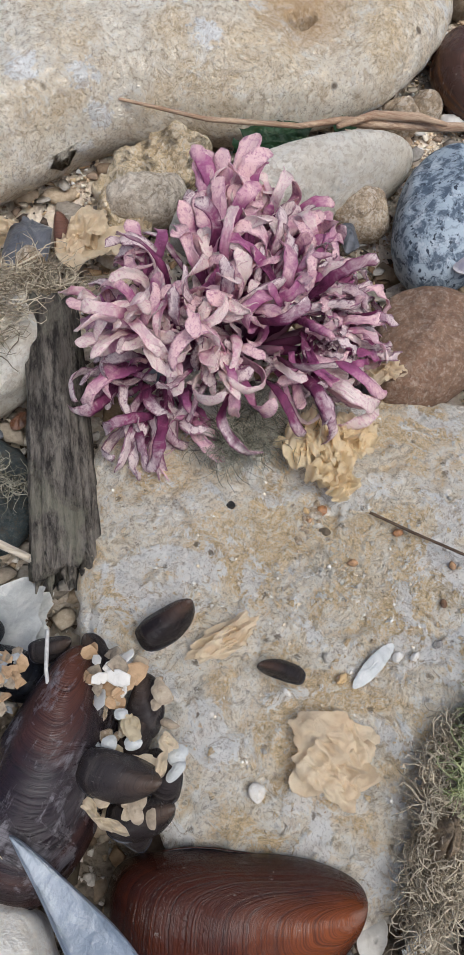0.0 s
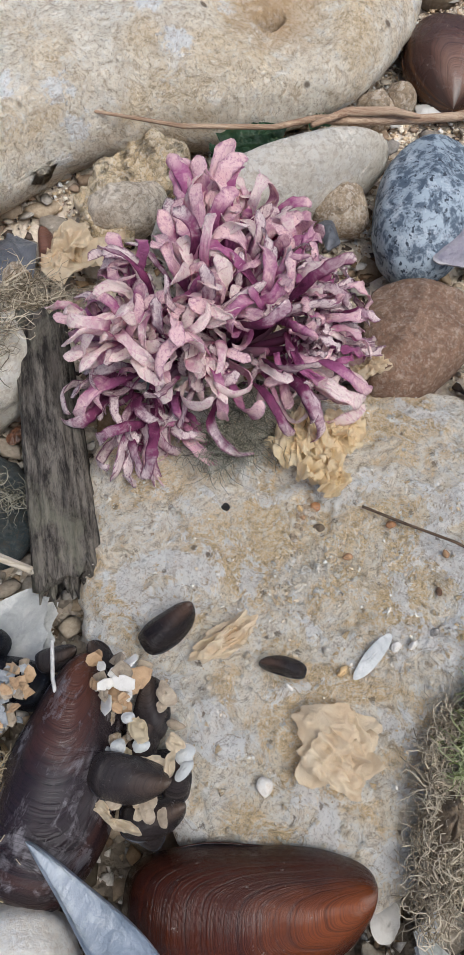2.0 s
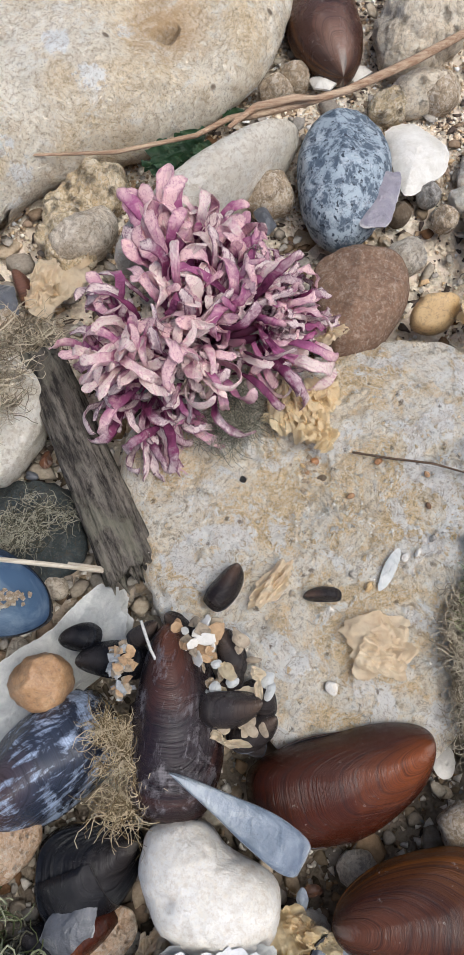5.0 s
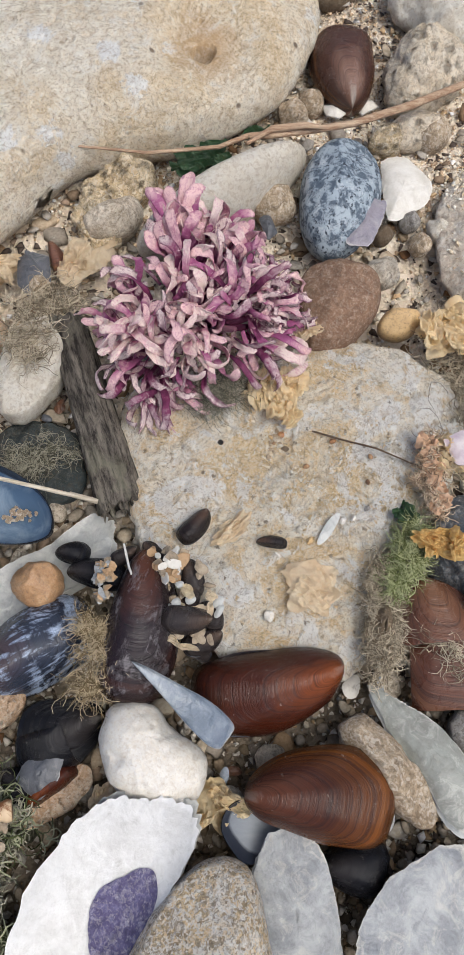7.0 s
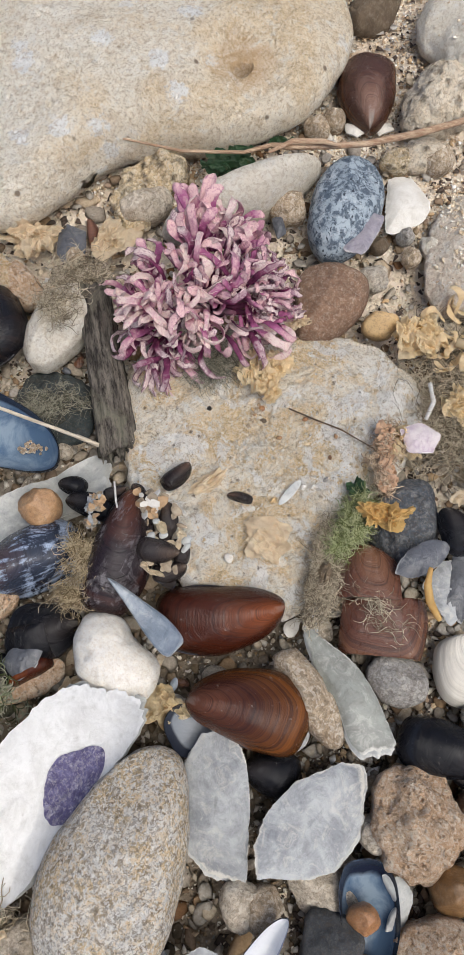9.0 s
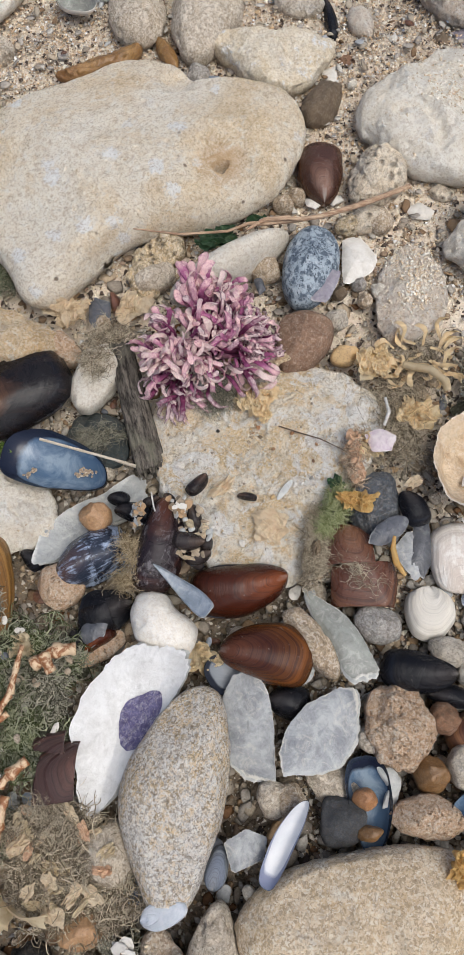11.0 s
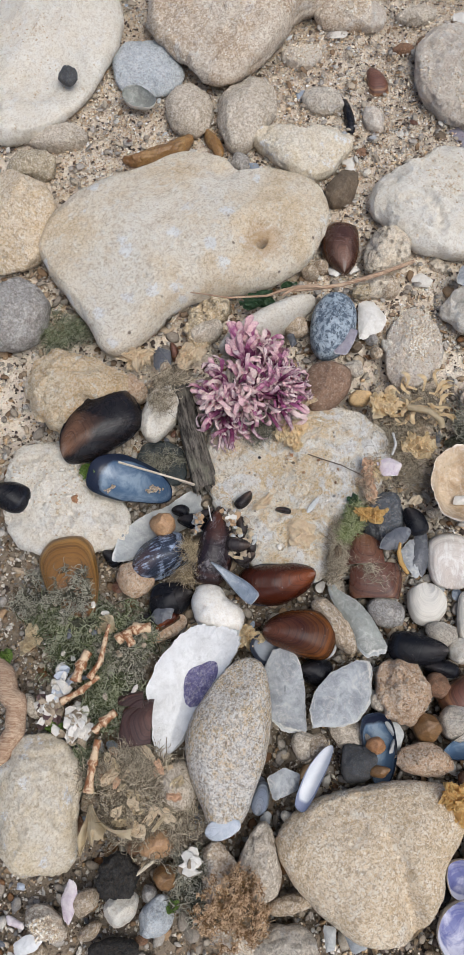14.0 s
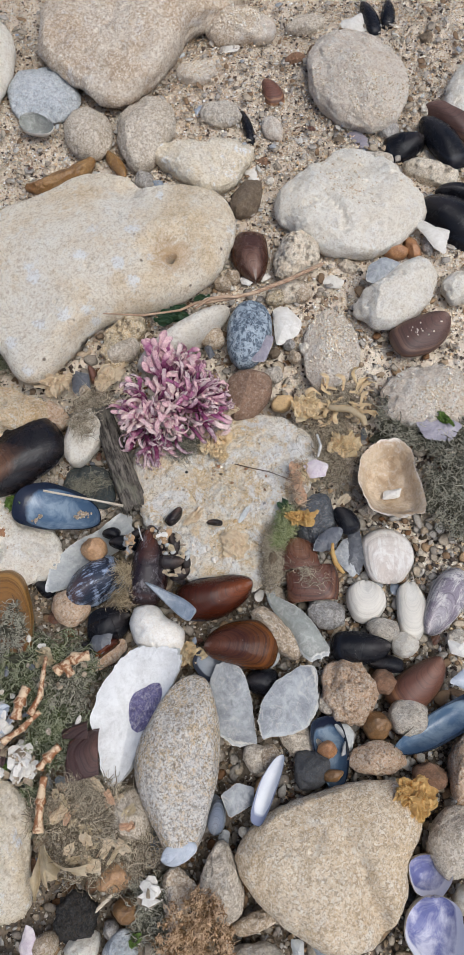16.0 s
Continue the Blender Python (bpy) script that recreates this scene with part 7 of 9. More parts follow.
flake("shell_chip", -0.0046, 0.4305, 0.0156, 0.0104, 0.0060, 86, BLADE, "blue-black shell chip among the gravel", bulge=(0.86, 0.8, 0.8, 0.86, 1.0, 1.04, 0.89, 0.83, 0.83, 0.89, 1.03, 0.97, 0.86, 0.82, 0.85, 0.94, 1.13, 0.93, 0.83, 0.79, 0.82, 0.9, 1.09, 1.0), seed=160)
flake("shell_fragment", 0.1076, -0.0256, 0.0353, 0.0130, 0.0080, 89, DARKFLAKE, "dark grey mussel flake", bulge=(0.9, 0.89, 0.94, 1.08, 1.03, 0.95, 0.94, 0.99, 1.14, 1.02, 0.93, 0.92, 0.97, 1.03, 0.96, 0.96, 1.03, 1.08, 0.96, 0.92, 0.94, 1.03, 1.16, 0.98), seed=161)
flake("shell_fragment", 0.1024, -0.0283, 0.0318, 0.0243, 0.0080, -86, GREYFLAKE, "grey mussel flake edge on", bulge=(1.06, 0.95, 0.88, 0.88, 0.85, 0.76, 0.74, 0.77, 0.87, 1.07, 0.96, 0.87, 0.85, 0.85, 0.79, 0.78, 0.82, 0.95, 1.04, 0.86, 0.77, 0.74, 0.77, 0.86), seed=162)
mussel("mussel", 0.0965, 0.0065, 0.0230, 0.0170, 0.0130, -75, (BLACKMUSSEL, NACRE_GREY), "small black mussel resting on the slate stone", seed=197, closed=True, lift=0.014)
crumple("dried_weed", 0.0985, 0.0085, 0.0110, 0.0080, 0.0060, 20, CREAMWEED, "pale frayed weed scrap stuck on a small mussel", seed=268, lift=0.027)
flake("shell_fragment", 0.0850, -0.0200, 0.0270, 0.0170, 0.0040, 35, DARKFLAKE, "dark mussel shard leaning on the slate stone", bulge=(1.1, 0.9, 0.75, 0.8, 1.05, 0.9, 0.7, 0.8), seed=198, lift=0.021)
rod("weed_strap", [(0.0868, -0.0250, 0.0190), (0.0862, -0.0320, 0.0170), (0.0885, -0.0390, 0.0130), (0.0945, -0.0455, 0.0080)], [0.0009, 0.0017, 0.0019, 0.0012], ORANGEWEED, "ochre dried weed strap between shells", "dried seaweed", 8, 0.2, 22)
broken_mussel(-0.0745, -0.1600, 0.0400, 0.0400, 0.0120, 201, (RIDGEDSHELL, GREYVIOLET), "ridged purple-brown mussel fragment", 163, (
    ("shell", 0.0011, (0, 0, 0), (((0.0095, 0, 0), (-1, 0.35, 0)), ((0.033, 0, 0), (1, -0.45, 0)), ((0.02, 0.0125, 0), (0.15, 1, 0)))),
    ("upper_plate", 0.0011, (-0.001, -0.003, 0.0022, -8, 6, -14), (((0.012, 0, 0), (-1, -0.2, 0)), ((0.030, 0, 0), (1, 0.3, 0)), ((0.02, -0.0070, 0), (0.1, 1, 0)))),
), lift=0.014, roll=-6)
flake("shell_chip", 0.1732, -0.1019, 0.0163, 0.0120, 0.0080, -36, WHITEFRAG, "white shell piece among the gravel", bulge=(0.81, 0.76, 0.76, 0.83, 0.97, 1.1, 0.89, 0.79, 0.76, 0.78, 0.87, 1.05, 0.95, 0.84, 0.8, 0.82, 0.9, 1.01, 0.87, 0.82, 0.82, 0.89, 1.05, 0.93), seed=164, lift=0.008)
flake("shell_fragment", 0.1765, -0.1231, 0.0230, 0.0155, 0.0080, 24, PALEBLUE, "bluish white shell piece", bulge=(0.83, 0.82, 0.86, 0.99, 1.1, 0.89, 0.79, 0.76, 0.78, 0.86, 1.04, 1.08, 0.88, 0.79, 0.77, 0.8, 0.89, 1.09, 0.96, 0.86, 0.84, 0.87, 0.97, 0.91), seed=165, lift=0.006)
flake("shell_fragment", -0.1080, 0.1289, 0.0241, 0.0132, 0.0100, -78, DARKFLAKE, "dark mussel edge under dried weed", bulge=(0.92, 0.89, 0.93, 1.05, 1.03, 0.95, 0.94, 1.0, 1.15, 1.01, 0.89, 0.86, 0.88, 0.97, 1.17, 1.03, 0.95, 0.95, 1.01, 0.98, 0.94, 0.98, 1.09, 1.01), seed=166)
flake("shell_fragment", 0.1826, 0.0731, 0.0376, 0.0228, 0.0080, -12, GREYVIOLET, "violet-grey broken shell among the gravel", bulge=(0.88, 1.0, 1.01, 0.92, 0.89, 0.93, 1.05, 0.96, 0.89, 0.89, 0.95, 1.09, 0.92, 0.85, 0.84, 0.89, 1.02, 1.0, 0.95, 0.97, 1.06, 0.92, 0.85, 0.83), seed=167, lift=0.008)
flake("shell_fragment", 0.0810, 0.0391, 0.0196, 0.0162, 0.0100, -5, WHITEPINK, "white shell piece with a violet tip", bulge=(0.88, 0.98, 1.09, 0.94, 0.88, 0.89, 0.96, 0.94, 0.89, 0.9, 0.98, 1.08, 0.91, 0.84, 0.84, 0.89, 1.02, 1.03, 0.93, 0.89, 0.92, 1.01, 0.9, 0.86), seed=168, lift=0.012)
stone("crust_stone", -0.0772, 0.1689, 0.0544, 0.0314, 0.0130, 67, YELLOWPORE, "rough sandy crust stone below the boulder", bulge=(0.85, 0.75, 0.9, 0.92, 0.8, 0.88, 1.03, 0.65, 0.74, 1.04), seed=169, rough=0.12, bumps=2.5, flat=3.5)
stone("pebble", 0.0131, 0.2242, 0.0167, 0.0125, 0.0140, -7, TANLIGHT, "small cream pebble by the branch", seed=170)
stone("pebble", 0.0416, 0.2329, 0.0108, 0.0105, 0.0100, 19, CHALK, "small white pebble by the branch", seed=171)
flake("shell_chip", 0.0345, 0.2264, 0.0141, 0.0114, 0.0080, -6, WHITEFRAG, "white shell chip by the branch", bulge=(1.0, 0.97, 0.87, 0.84, 0.87, 0.97, 0.92, 0.86, 0.85, 0.91, 1.06, 0.95, 0.85, 0.82, 0.84, 0.94, 0.9, 0.9, 0.95, 1.06, 0.9, 0.83, 0.82, 0.87), seed=172)
flake("shell_chip", 0.0495, 0.2310, 0.0141, 0.0094, 0.0080, 10, WHITEFRAG, "white shell chip by the branch", bulge=(0.91, 0.88, 0.9, 1.0, 0.93, 0.8, 0.75, 0.75, 0.81, 0.96, 1.23, 0.94, 0.81, 0.75, 0.75, 0.8, 0.93, 1.15, 0.92, 0.82, 0.78, 0.8, 0.88, 1.03), seed=173)
flake("shell_chip", -0.0004, 0.1539, 0.0147, 0.0070, 0.0100, -76, DARKFLAKE, "dark blue mussel chip", bulge=(0.88, 0.85, 0.87, 0.96, 1.15, 0.95, 0.87, 0.85, 0.89, 1.0, 1.14, 0.94, 0.84, 0.81, 0.84, 0.94, 1.16, 1.01, 0.88, 0.84, 0.85, 0.93, 1.11, 0.99), seed=174, lift=0.002)
flake("shell_chip", -0.1117, 0.1277, 0.0253, 0.0108, 0.0120, -82, DARKFLAKE, "dark mussel edge with a white rim", bulge=(1.07, 0.93, 0.86, 0.85, 0.91, 1.04, 0.99, 0.89, 0.86, 0.89, 1.0, 0.95, 0.87, 0.86, 0.91, 1.04, 1.0, 0.89, 0.86, 0.89, 0.99, 0.9, 0.89, 0.94), seed=175)
stone("pebble", -0.1056, 0.1197, 0.0127, 0.0098, 0.0140, 56, TANLIGHT, "small pinkish tan pebble", seed=176)
stone("pebble", -0.1311, 0.0983, 0.0303, 0.0223, 0.0220, -38, TANPORE, "pinkish cream lump beside the black mussel", seed=177)
mussel("mussel", -0.1028, 0.1474, 0.0175, 0.0079, 0.0100, -76, (REDMUSSEL, NACRE_GREY), "small brown mussel tip under weed", seed=178)
stone("pebble", 0.0029, 0.1668, 0.0217, 0.0199, 0.0180, 13, TANLIGHT, "mottled tan stone beside the granite", seed=179)
stone("pebble", 0.0721, 0.1472, 0.0104, 0.0111, 0.0100, 25, TANLIGHT, "small tan pebble among the gravel", seed=180)
stone("pebble", 0.0813, 0.1558, 0.0108, 0.0131, 0.0100, 29, CHALK, "small pale pebble among the gravel", seed=181)
stone("pebble", 0.0811, 0.2129, 0.0202, 0.0204, 0.0160, 7, TANLIGHT, "knobbly tan pebble by the branch", seed=182)
stone("pebble", 0.1262, 0.2392, 0.0194, 0.0120, 0.0100, -16, POROUS, "small porous cream pebble", seed=183)
stone("pebble", 0.0558, 0.3616, 0.0150, 0.0128, 0.0080, 12, REDBROWN, "small brown pebble in sand", seed=184)
stone("pebble", 0.1293, 0.3865, 0.0138, 0.0130, 0.0080, -36, BROWNSTONE, "small brown pebble in sand", seed=185)
stone("pebble", -0.0585, 0.3452, 0.0181, 0.0173, 0.0120, -26, GREYSTONE, "small grey pebble by the boulder", seed=186)
stone("pebble", 0.2197, 0.4203, 0.0133, 0.0156, 0.0100, -17, CHALK, "small cream pebble in sand", seed=187)
stone("pebble", 0.1785, 0.3951, 0.0207, 0.0236, 0.0140, -14, GREYSTONE, "small grey pebble in shade", seed=188)
stone("stone", 0.0375, 0.5347, 0.0628, 0.0376, 0.0300, 1, TANROCK, "brown stone in shade under the boulder", seed=189)
stone("pebble", 0.2326, 0.5197, 0.0138, 0.0151, 0.0080, -10, BROWNSTONE, "small brown pebble in sand", seed=190)
stone("pebble", -0.1626, -0.0023, 0.0107, 0.0132, 0.0080, 8, ORANGEBROWN, "small orange pebble on the pale slab", seed=191, lift=0.008)
stone("pebble", -0.1097, -0.0607, 0.0312, 0.0282, 0.0180, 47, TANPORE, "pinkish tan stone between mussels", seed=192)
stone("pebble", -0.0743, 0.1564, 0.0328, 0.0192, 0.0200, 33, GREYBROWN, "rounded brown stone behind the purple clump", seed=193)
flake("shell_fragment", -0.1611, -0.2956, 0.0149, 0.0060, 0.0080, -22, WHITEPINK, "white and violet shell shard", bulge=(0.95, 0.97, 1.04, 0.8, 0.74, 0.81, 1.06, 1.02, 0.82, 0.78, 0.88, 1.21, 0.88, 0.79, 0.83, 1.04), seed=194, lift=0.006)
flake("shell_fragment", -0.1501, -0.3069, 0.0223, 0.0120, 0.0100, 27, OYSTERWHITE, "flat white shell shard", bulge=(0.98, 0.84, 0.85, 1.01, 0.96, 0.89, 0.96, 0.86, 0.82, 0.92, 1.13, 0.89, 0.84, 0.94, 0.89, 0.96), seed=195, lift=0.006)
flake("shell_fragment", -0.1556, -0.2710, 0.0057, 0.0045, 0.0040, -16, PALEBLUE, "small bluish shell chip on the boulder", bulge=(0.91, 0.95, 1.05, 0.85, 0.93, 1.14, 0.87, 0.89, 1.23, 0.89, 0.89, 1.17), seed=196, lift=0.026)
stone("stone", -0.1406, -0.2945, 0.0306, 0.0193, 0.0200, -26, TANROCK, "lumpy tan stone with brown hollows", bulge=(1.0, 0.92, 0.94, 0.91, 0.96, 0.93, 0.94, 0.92, 0.94, 1.04, 0.86, 0.94), seed=197, rough=0.07)
stone("stone", -0.0950, -0.3082, 0.0375, 0.0173, 0.0200, 9, CHARCOAL, "black cindery stone at the gravel", bulge=(0.94, 0.99, 0.91, 1.07, 0.94, 0.94, 1.1, 0.93, 0.87, 1.06), seed=198, rough=0.08)
stone("pebble", -0.1115, -0.2975, 0.0154, 0.0104, 0.0140, 32, TANLIGHT, "small mottled tan pebble", seed=199)
stone("pebble", -0.0749, -0.2723, 0.0107, 0.0122, 0.0140, 14, GREYSTONE, "small dark grey pebble", seed=200)
stone("pebble", -0.1740, -0.1594, 0.0123, 0.0194, 0.0160, 48, GREYBROWN, "small brown-grey pebble beside the root wood", seed=201)
stone("stone", 0.0207, -0.2708, 0.0416, 0.0113, 0.0140, 17, TANLIGHT, "long smooth tan stone like a stick", seed=202, rough=0.02)
stone("stone", 0.0161, -0.2976, 0.0469, 0.0294, 0.0220, 8, GREYLIME, "mottled grey and white stone at the gravel", bulge=(0.98, 1.03, 1.05, 1.01, 1.13, 1.03, 1.0, 1.13, 0.99, 0.9, 1.09, 1.08), seed=203)
flake("shell_fragment", 0.0455, -0.2876, 0.0164, 0.0085, 0.0080, -87, PALENACRE, "pale grey shell flake standing in gravel", bulge=(0.93, 0.92, 0.98, 1.08, 0.94, 0.88, 0.89, 0.96, 1.14, 1.12, 0.93, 0.84, 0.82, 0.85, 0.96, 1.19, 1.12, 0.94, 0.85, 0.84, 0.88, 1.0, 1.19, 1.01), seed=204, lift=0.006)
flake("shell_fragment", 0.0615, -0.2881, 0.0194, 0.0112, 0.0080, -39, GREYFLAKE, "grey shell flake below the boulder", bulge=(0.72, 0.8, 0.97, 1.0, 0.87, 0.82, 0.83, 0.9, 0.83, 0.78, 0.8, 0.87, 1.03, 0.94, 0.79, 0.72, 0.71, 0.75, 0.85, 1.07, 1.02, 0.82, 0.73, 0.7), seed=205, lift=0.006)
stone("flint_pebble", 0.0736, -0.1674, 0.0131, 0.0119, 0.0120, -3, ORANGEBROWN, "angular brown flint in the blue mussel valve", seed=206, flat=3.5, lift=0.008)
stone("flint_pebble", 0.0762, -0.1843, 0.0146, 0.0092, 0.0110, 14, BROWNFLINT, "small brown flint in the blue mussel valve", seed=207, lift=0.008)
stone("pebble", 0.0139, -0.2183, 0.0073, 0.0084, 0.0100, 26, CHALK, "small white pebble in the gravel", seed=208, lift=0.002)
stone("pebble", 0.0278, -0.2027, 0.0098, 0.0051, 0.0080, 33, CHALK, "small white shell pebble by the sliver", seed=209, lift=0.004)
stone("pebble", 0.0332, -0.1718, 0.0203, 0.0173, 0.0160, 34, TANLIGHT, "tan lump below the shell flakes", seed=210, lift=-0.002)

# dried weed
crumple("dried_weed", 0.0032, 0.0653, 0.0323, 0.0193, 0.0100, 19, YELLOWWEED, "crumpled yellow dried weed at the foot of the purple clump", seed=211, lift=0.0135)
crumple("dried_weed", 0.0052, 0.0556, 0.0158, 0.0189, 0.0100, -3, YELLOWWEED, "yellow ruffled dried weed on the slab", seed=212, lift=0.0135)
crumple("dried_weed", 0.0154, 0.0923, 0.0152, 0.0111, 0.0100, 38, CREAMWEED, "pale ruffled dried weed frond", seed=213, lift=0.014)
crumple("dried_weed", -0.0171, 0.0034, 0.0230, 0.0070, 0.0080, 38, CREAMWEED, "thin yellowish dried weed strip on the slab", seed=214, lift=0.0135)
crumple("dried_weed", 0.0153, -0.0178, 0.0257, 0.0205, 0.0080, 8, CREAMWEED, "crumpled tan dried weed on the slab", seed=215, lift=0.0135)
crumple("dried_weed", 0.0657, -0.0021, 0.0243, 0.0120, 0.0080, -14, ORANGEWEED, "orange-yellow dried weed blade", seed=216, lift=0.02)
crumple("dried_weed", 0.0772, 0.0958, 0.0339, 0.0219, 0.0120, 32, YELLOWWEED, "yellow dried weed frond", seed=217, lift=0.01)
crumple("dried_weed", 0.1047, 0.0621, 0.0296, 0.0216, 0.0120, -29, YELLOWWEED, "yellow dried weed frond", seed=218, lift=0.004)
crumple("dried_weed", 0.0709, 0.0381, 0.0246, 0.0144, 0.0120, 69, YELLOWWEED, "tan knotted dried weed", seed=219, lift=0.008)
crumple("dried_weed", 0.1264, -0.1997, 0.0295, 0.0264, 0.0120, 13, ORANGEWEED, "yellow dried weed draped over a stone", seed=220, lift=0.024)
crumple("dried_weed", -0.0212, -0.0993, 0.0194, 0.0217, 0.0120, 28, YELLOWWEED, "yellow dried weed beside the white pebble", seed=221)
crumple("dried_weed", -0.1336, 0.1348, 0.0396, 0.0173, 0.0120, -6, CREAMWEED, "cream dried weed under the boulder", seed=223)
crumple("dried_weed", -0.0844, 0.1350, 0.0372, 0.0261, 0.0160, 63, CREAMWEED, "cream dried weed crust under the boulder", seed=224, lift=0.004)
crumple("dried_weed", -0.1318, 0.1252, 0.0326, 0.0163, 0.0120, -5, CREAMWEED, "yellowish dried weed under the boulder", seed=225, lift=0.004)
crumple("green_weed", -0.0354, 0.1849, 0.0359, 0.0120, 0.0120, 7, GREENWEED, "dark green sea lettuce scrap", seed=226, lift=0.01)
crumple("green_weed", -0.0063, 0.2041, 0.0135, 0.0054, 0.0060, 13, GREENWEED, "dark green weed scrap", seed=227, lift=0.012)
crumple("green_weed", 0.0544, 0.0104, 0.0103, 0.0115, 0.0080, -9, GREENWEED, "dark green weed scrap", seed=228, lift=0.012)
crumple("green_weed", -0.1580, 0.0213, 0.0141, 0.0133, 0.0080, 45, BRIGHTGREEN, "bright green weed tuft", seed=229, lift=0.012)
crumple("green_weed", 0.1875, 0.0792, 0.0190, 0.0059, 0.0060, -48, BRIGHTGREEN, "bright green weed strip", seed=230, lift=0.014)
crumple("green_weed", -0.0587, -0.2774, 0.0100, 0.0080, 0.0080, 57, BRIGHTGREEN, "bright green weed scrap", seed=231, lift=0.012)
crumple("dried_weed", -0.0585, -0.0947, 0.0247, 0.0137, 0.0100, 14, CREAMWEED, "shredded cream weed by the broken mussel", seed=232)

# threads of weed
fuzz("green_fuzz", 0.0525, -0.0094, 0.0320, 0.0120, 0.0100, 68, GREENFUZZ, "tuft of fine green algae threads", seed=233, mound=0.7, count=1700, lift=0.013, long=0.009, thin=0.00017, curl=0.7)
fuzz("beige_fuzz", 0.0435, -0.0290, 0.0480, 0.0130, 0.0090, 84, BEIGEFUZZ, "tangle of pale dried algae threads", seed=234, count=2600, lift=0.010, long=0.011, thin=0.00017, curl=1.2, mound=0.75)
fuzz("beige_fuzz", 0.0691, -0.0453, 0.0270, 0.0162, 0.0060, -55, BEIGEFUZZ, "pale thread net on a broken mussel", seed=235, count=170, lift=0.017, long=0.012, thin=0.00017, curl=1.0)
fuzz("beige_fuzz", -0.0206, 0.0639, 0.0287, 0.0159, 0.0080, 32, GREYFUZZ, "dark thread mat under the purple clump", seed=236, count=700, lift=0.0135, long=0.014, thin=0.0001, curl=0.8)
fuzz("gold_fuzz", -0.0660, -0.0427, 0.0269, 0.0110, 0.0100, -61, GOLDFUZZ, "golden thread tuft on the dark mussel", seed=237, count=420, lift=0.016, long=0.01, thin=0.00014)
fuzz("gold_fuzz", -0.0710, -0.0557, 0.0108, 0.0111, 0.0080, -14, GOLDFUZZ, "golden threads beside the mussel", seed=238, count=90, lift=0.01, long=0.016)
fuzz("grey_fuzz", -0.0986, 0.0359, 0.0304, 0.0152, 0.0080, 14, GREYFUZZ, "grey thread mat on the slate", seed=239, count=600, lift=0.004, long=0.012, thin=0.00014)
fuzz("beige_fuzz", -0.1047, 0.0812, 0.0188, 0.0182, 0.0080, -2, BEIGEFUZZ, "brown thread tuft on the cream stone", seed=240, count=260, lift=0.02, long=0.014)
fuzz("olive_algae", -0.1353, -0.1065, 0.0881, 0.0542, 0.0220, 8, OLIVEFUZZ, "matted olive-green algae", seed=241, count=2356, long=0.014, thin=0.00036, mound=0.7)
fuzz("olive_algae", -0.1150, -0.1414, 0.0420, 0.0500, 0.0220, 13, OLIVEFUZZ, "matted olive-green algae", seed=242, count=1860, long=0.013, thin=0.00036, mound=0.7)
fuzz("olive_algae", -0.1536, -0.0790, 0.0332, 0.0330, 0.0100, 10, GREYFUZZ, "grey-brown algae covering the ochre mussel", seed=243, count=930, lift=0.02, long=0.01, thin=0.00036, mound=0.7)
fuzz("beige_fuzz", -0.0920, -0.2044, 0.0623, 0.0503, 0.0160, 3, BEIGEFUZZ, "tangled beige dried algae", seed=244, count=1500, lift=0.006, long=0.02, thin=0.00030)
fuzz("beige_fuzz", -0.0745, -0.2247, 0.0537, 0.0420, 0.0120, 4, BEIGEFUZZ, "tangled beige dried algae", seed=245, count=1200, lift=0.006, long=0.02, thin=0.00030)
fuzz("olive_algae", -0.0485, -0.2621, 0.0439, 0.0261, 0.0140, -75, GREYFUZZ, "grey-green algae threads", seed=246, count=930, lift=0.004, long=0.012, thin=0.00036, mound=0.7)
fuzz("rust_fuzz", -0.0163, -0.2723, 0.0394, 0.0462, 0.0140, -27, RUSTFUZZ, "rust-brown curly algae on the tan stone", seed=247, count=2200, lift=0.021, long=0.009, curl=2.0, thin=0.00030, mound=0.8)
fuzz("grey_fuzz", 0.1730, 0.0812, 0.0943, 0.0450, 0.0140, -6, GREYFUZZ, "matted grey-brown algae", seed=248, count=1364, long=0.016, thin=0.00036, mound=0.7)
fuzz("grey_fuzz", 0.1900, 0.0243, 0.0433, 0.0724, 0.0160, -2, GREYFUZZ, "matted grey-brown algae beside the limpet bowl", seed=249, count=1488, long=0.016, thin=0.00036, mound=0.7)
fuzz("grey_fuzz", 0.0912, 0.0552, 0.0365, 0.0690, 0.0100, 15, BEIGEFUZZ, "thin dried algae threads", seed=250, count=420, long=0.03)
fuzz("beige_fuzz", 0.0660, 0.0290, 0.0330, 0.0120, 0.0090, 88, PINKFUZZ, "woolly tan algae strand", seed=251, count=420, lift=0.013, long=0.008, thin=0.00022)
fuzz("beige_fuzz", 0.1071, 0.0986, 0.0515, 0.0455, 0.0100, -43, BEIGEFUZZ, "yellowish algae threads in sand", seed=252, count=240, long=0.022)
fuzz("olive_algae", -0.1946, 0.1518, 0.0543, 0.0293, 0.0120, 14, OLIVEFUZZ, "dark green algae under the boulder", seed=253, count=400, long=0.022)
fuzz("beige_fuzz", -0.1006, 0.1052, 0.0372, 0.0280, 0.0100, -23, BEIGEFUZZ, "brown algae threads by the driftwood", seed=254, count=240, lift=0.008, long=0.018)
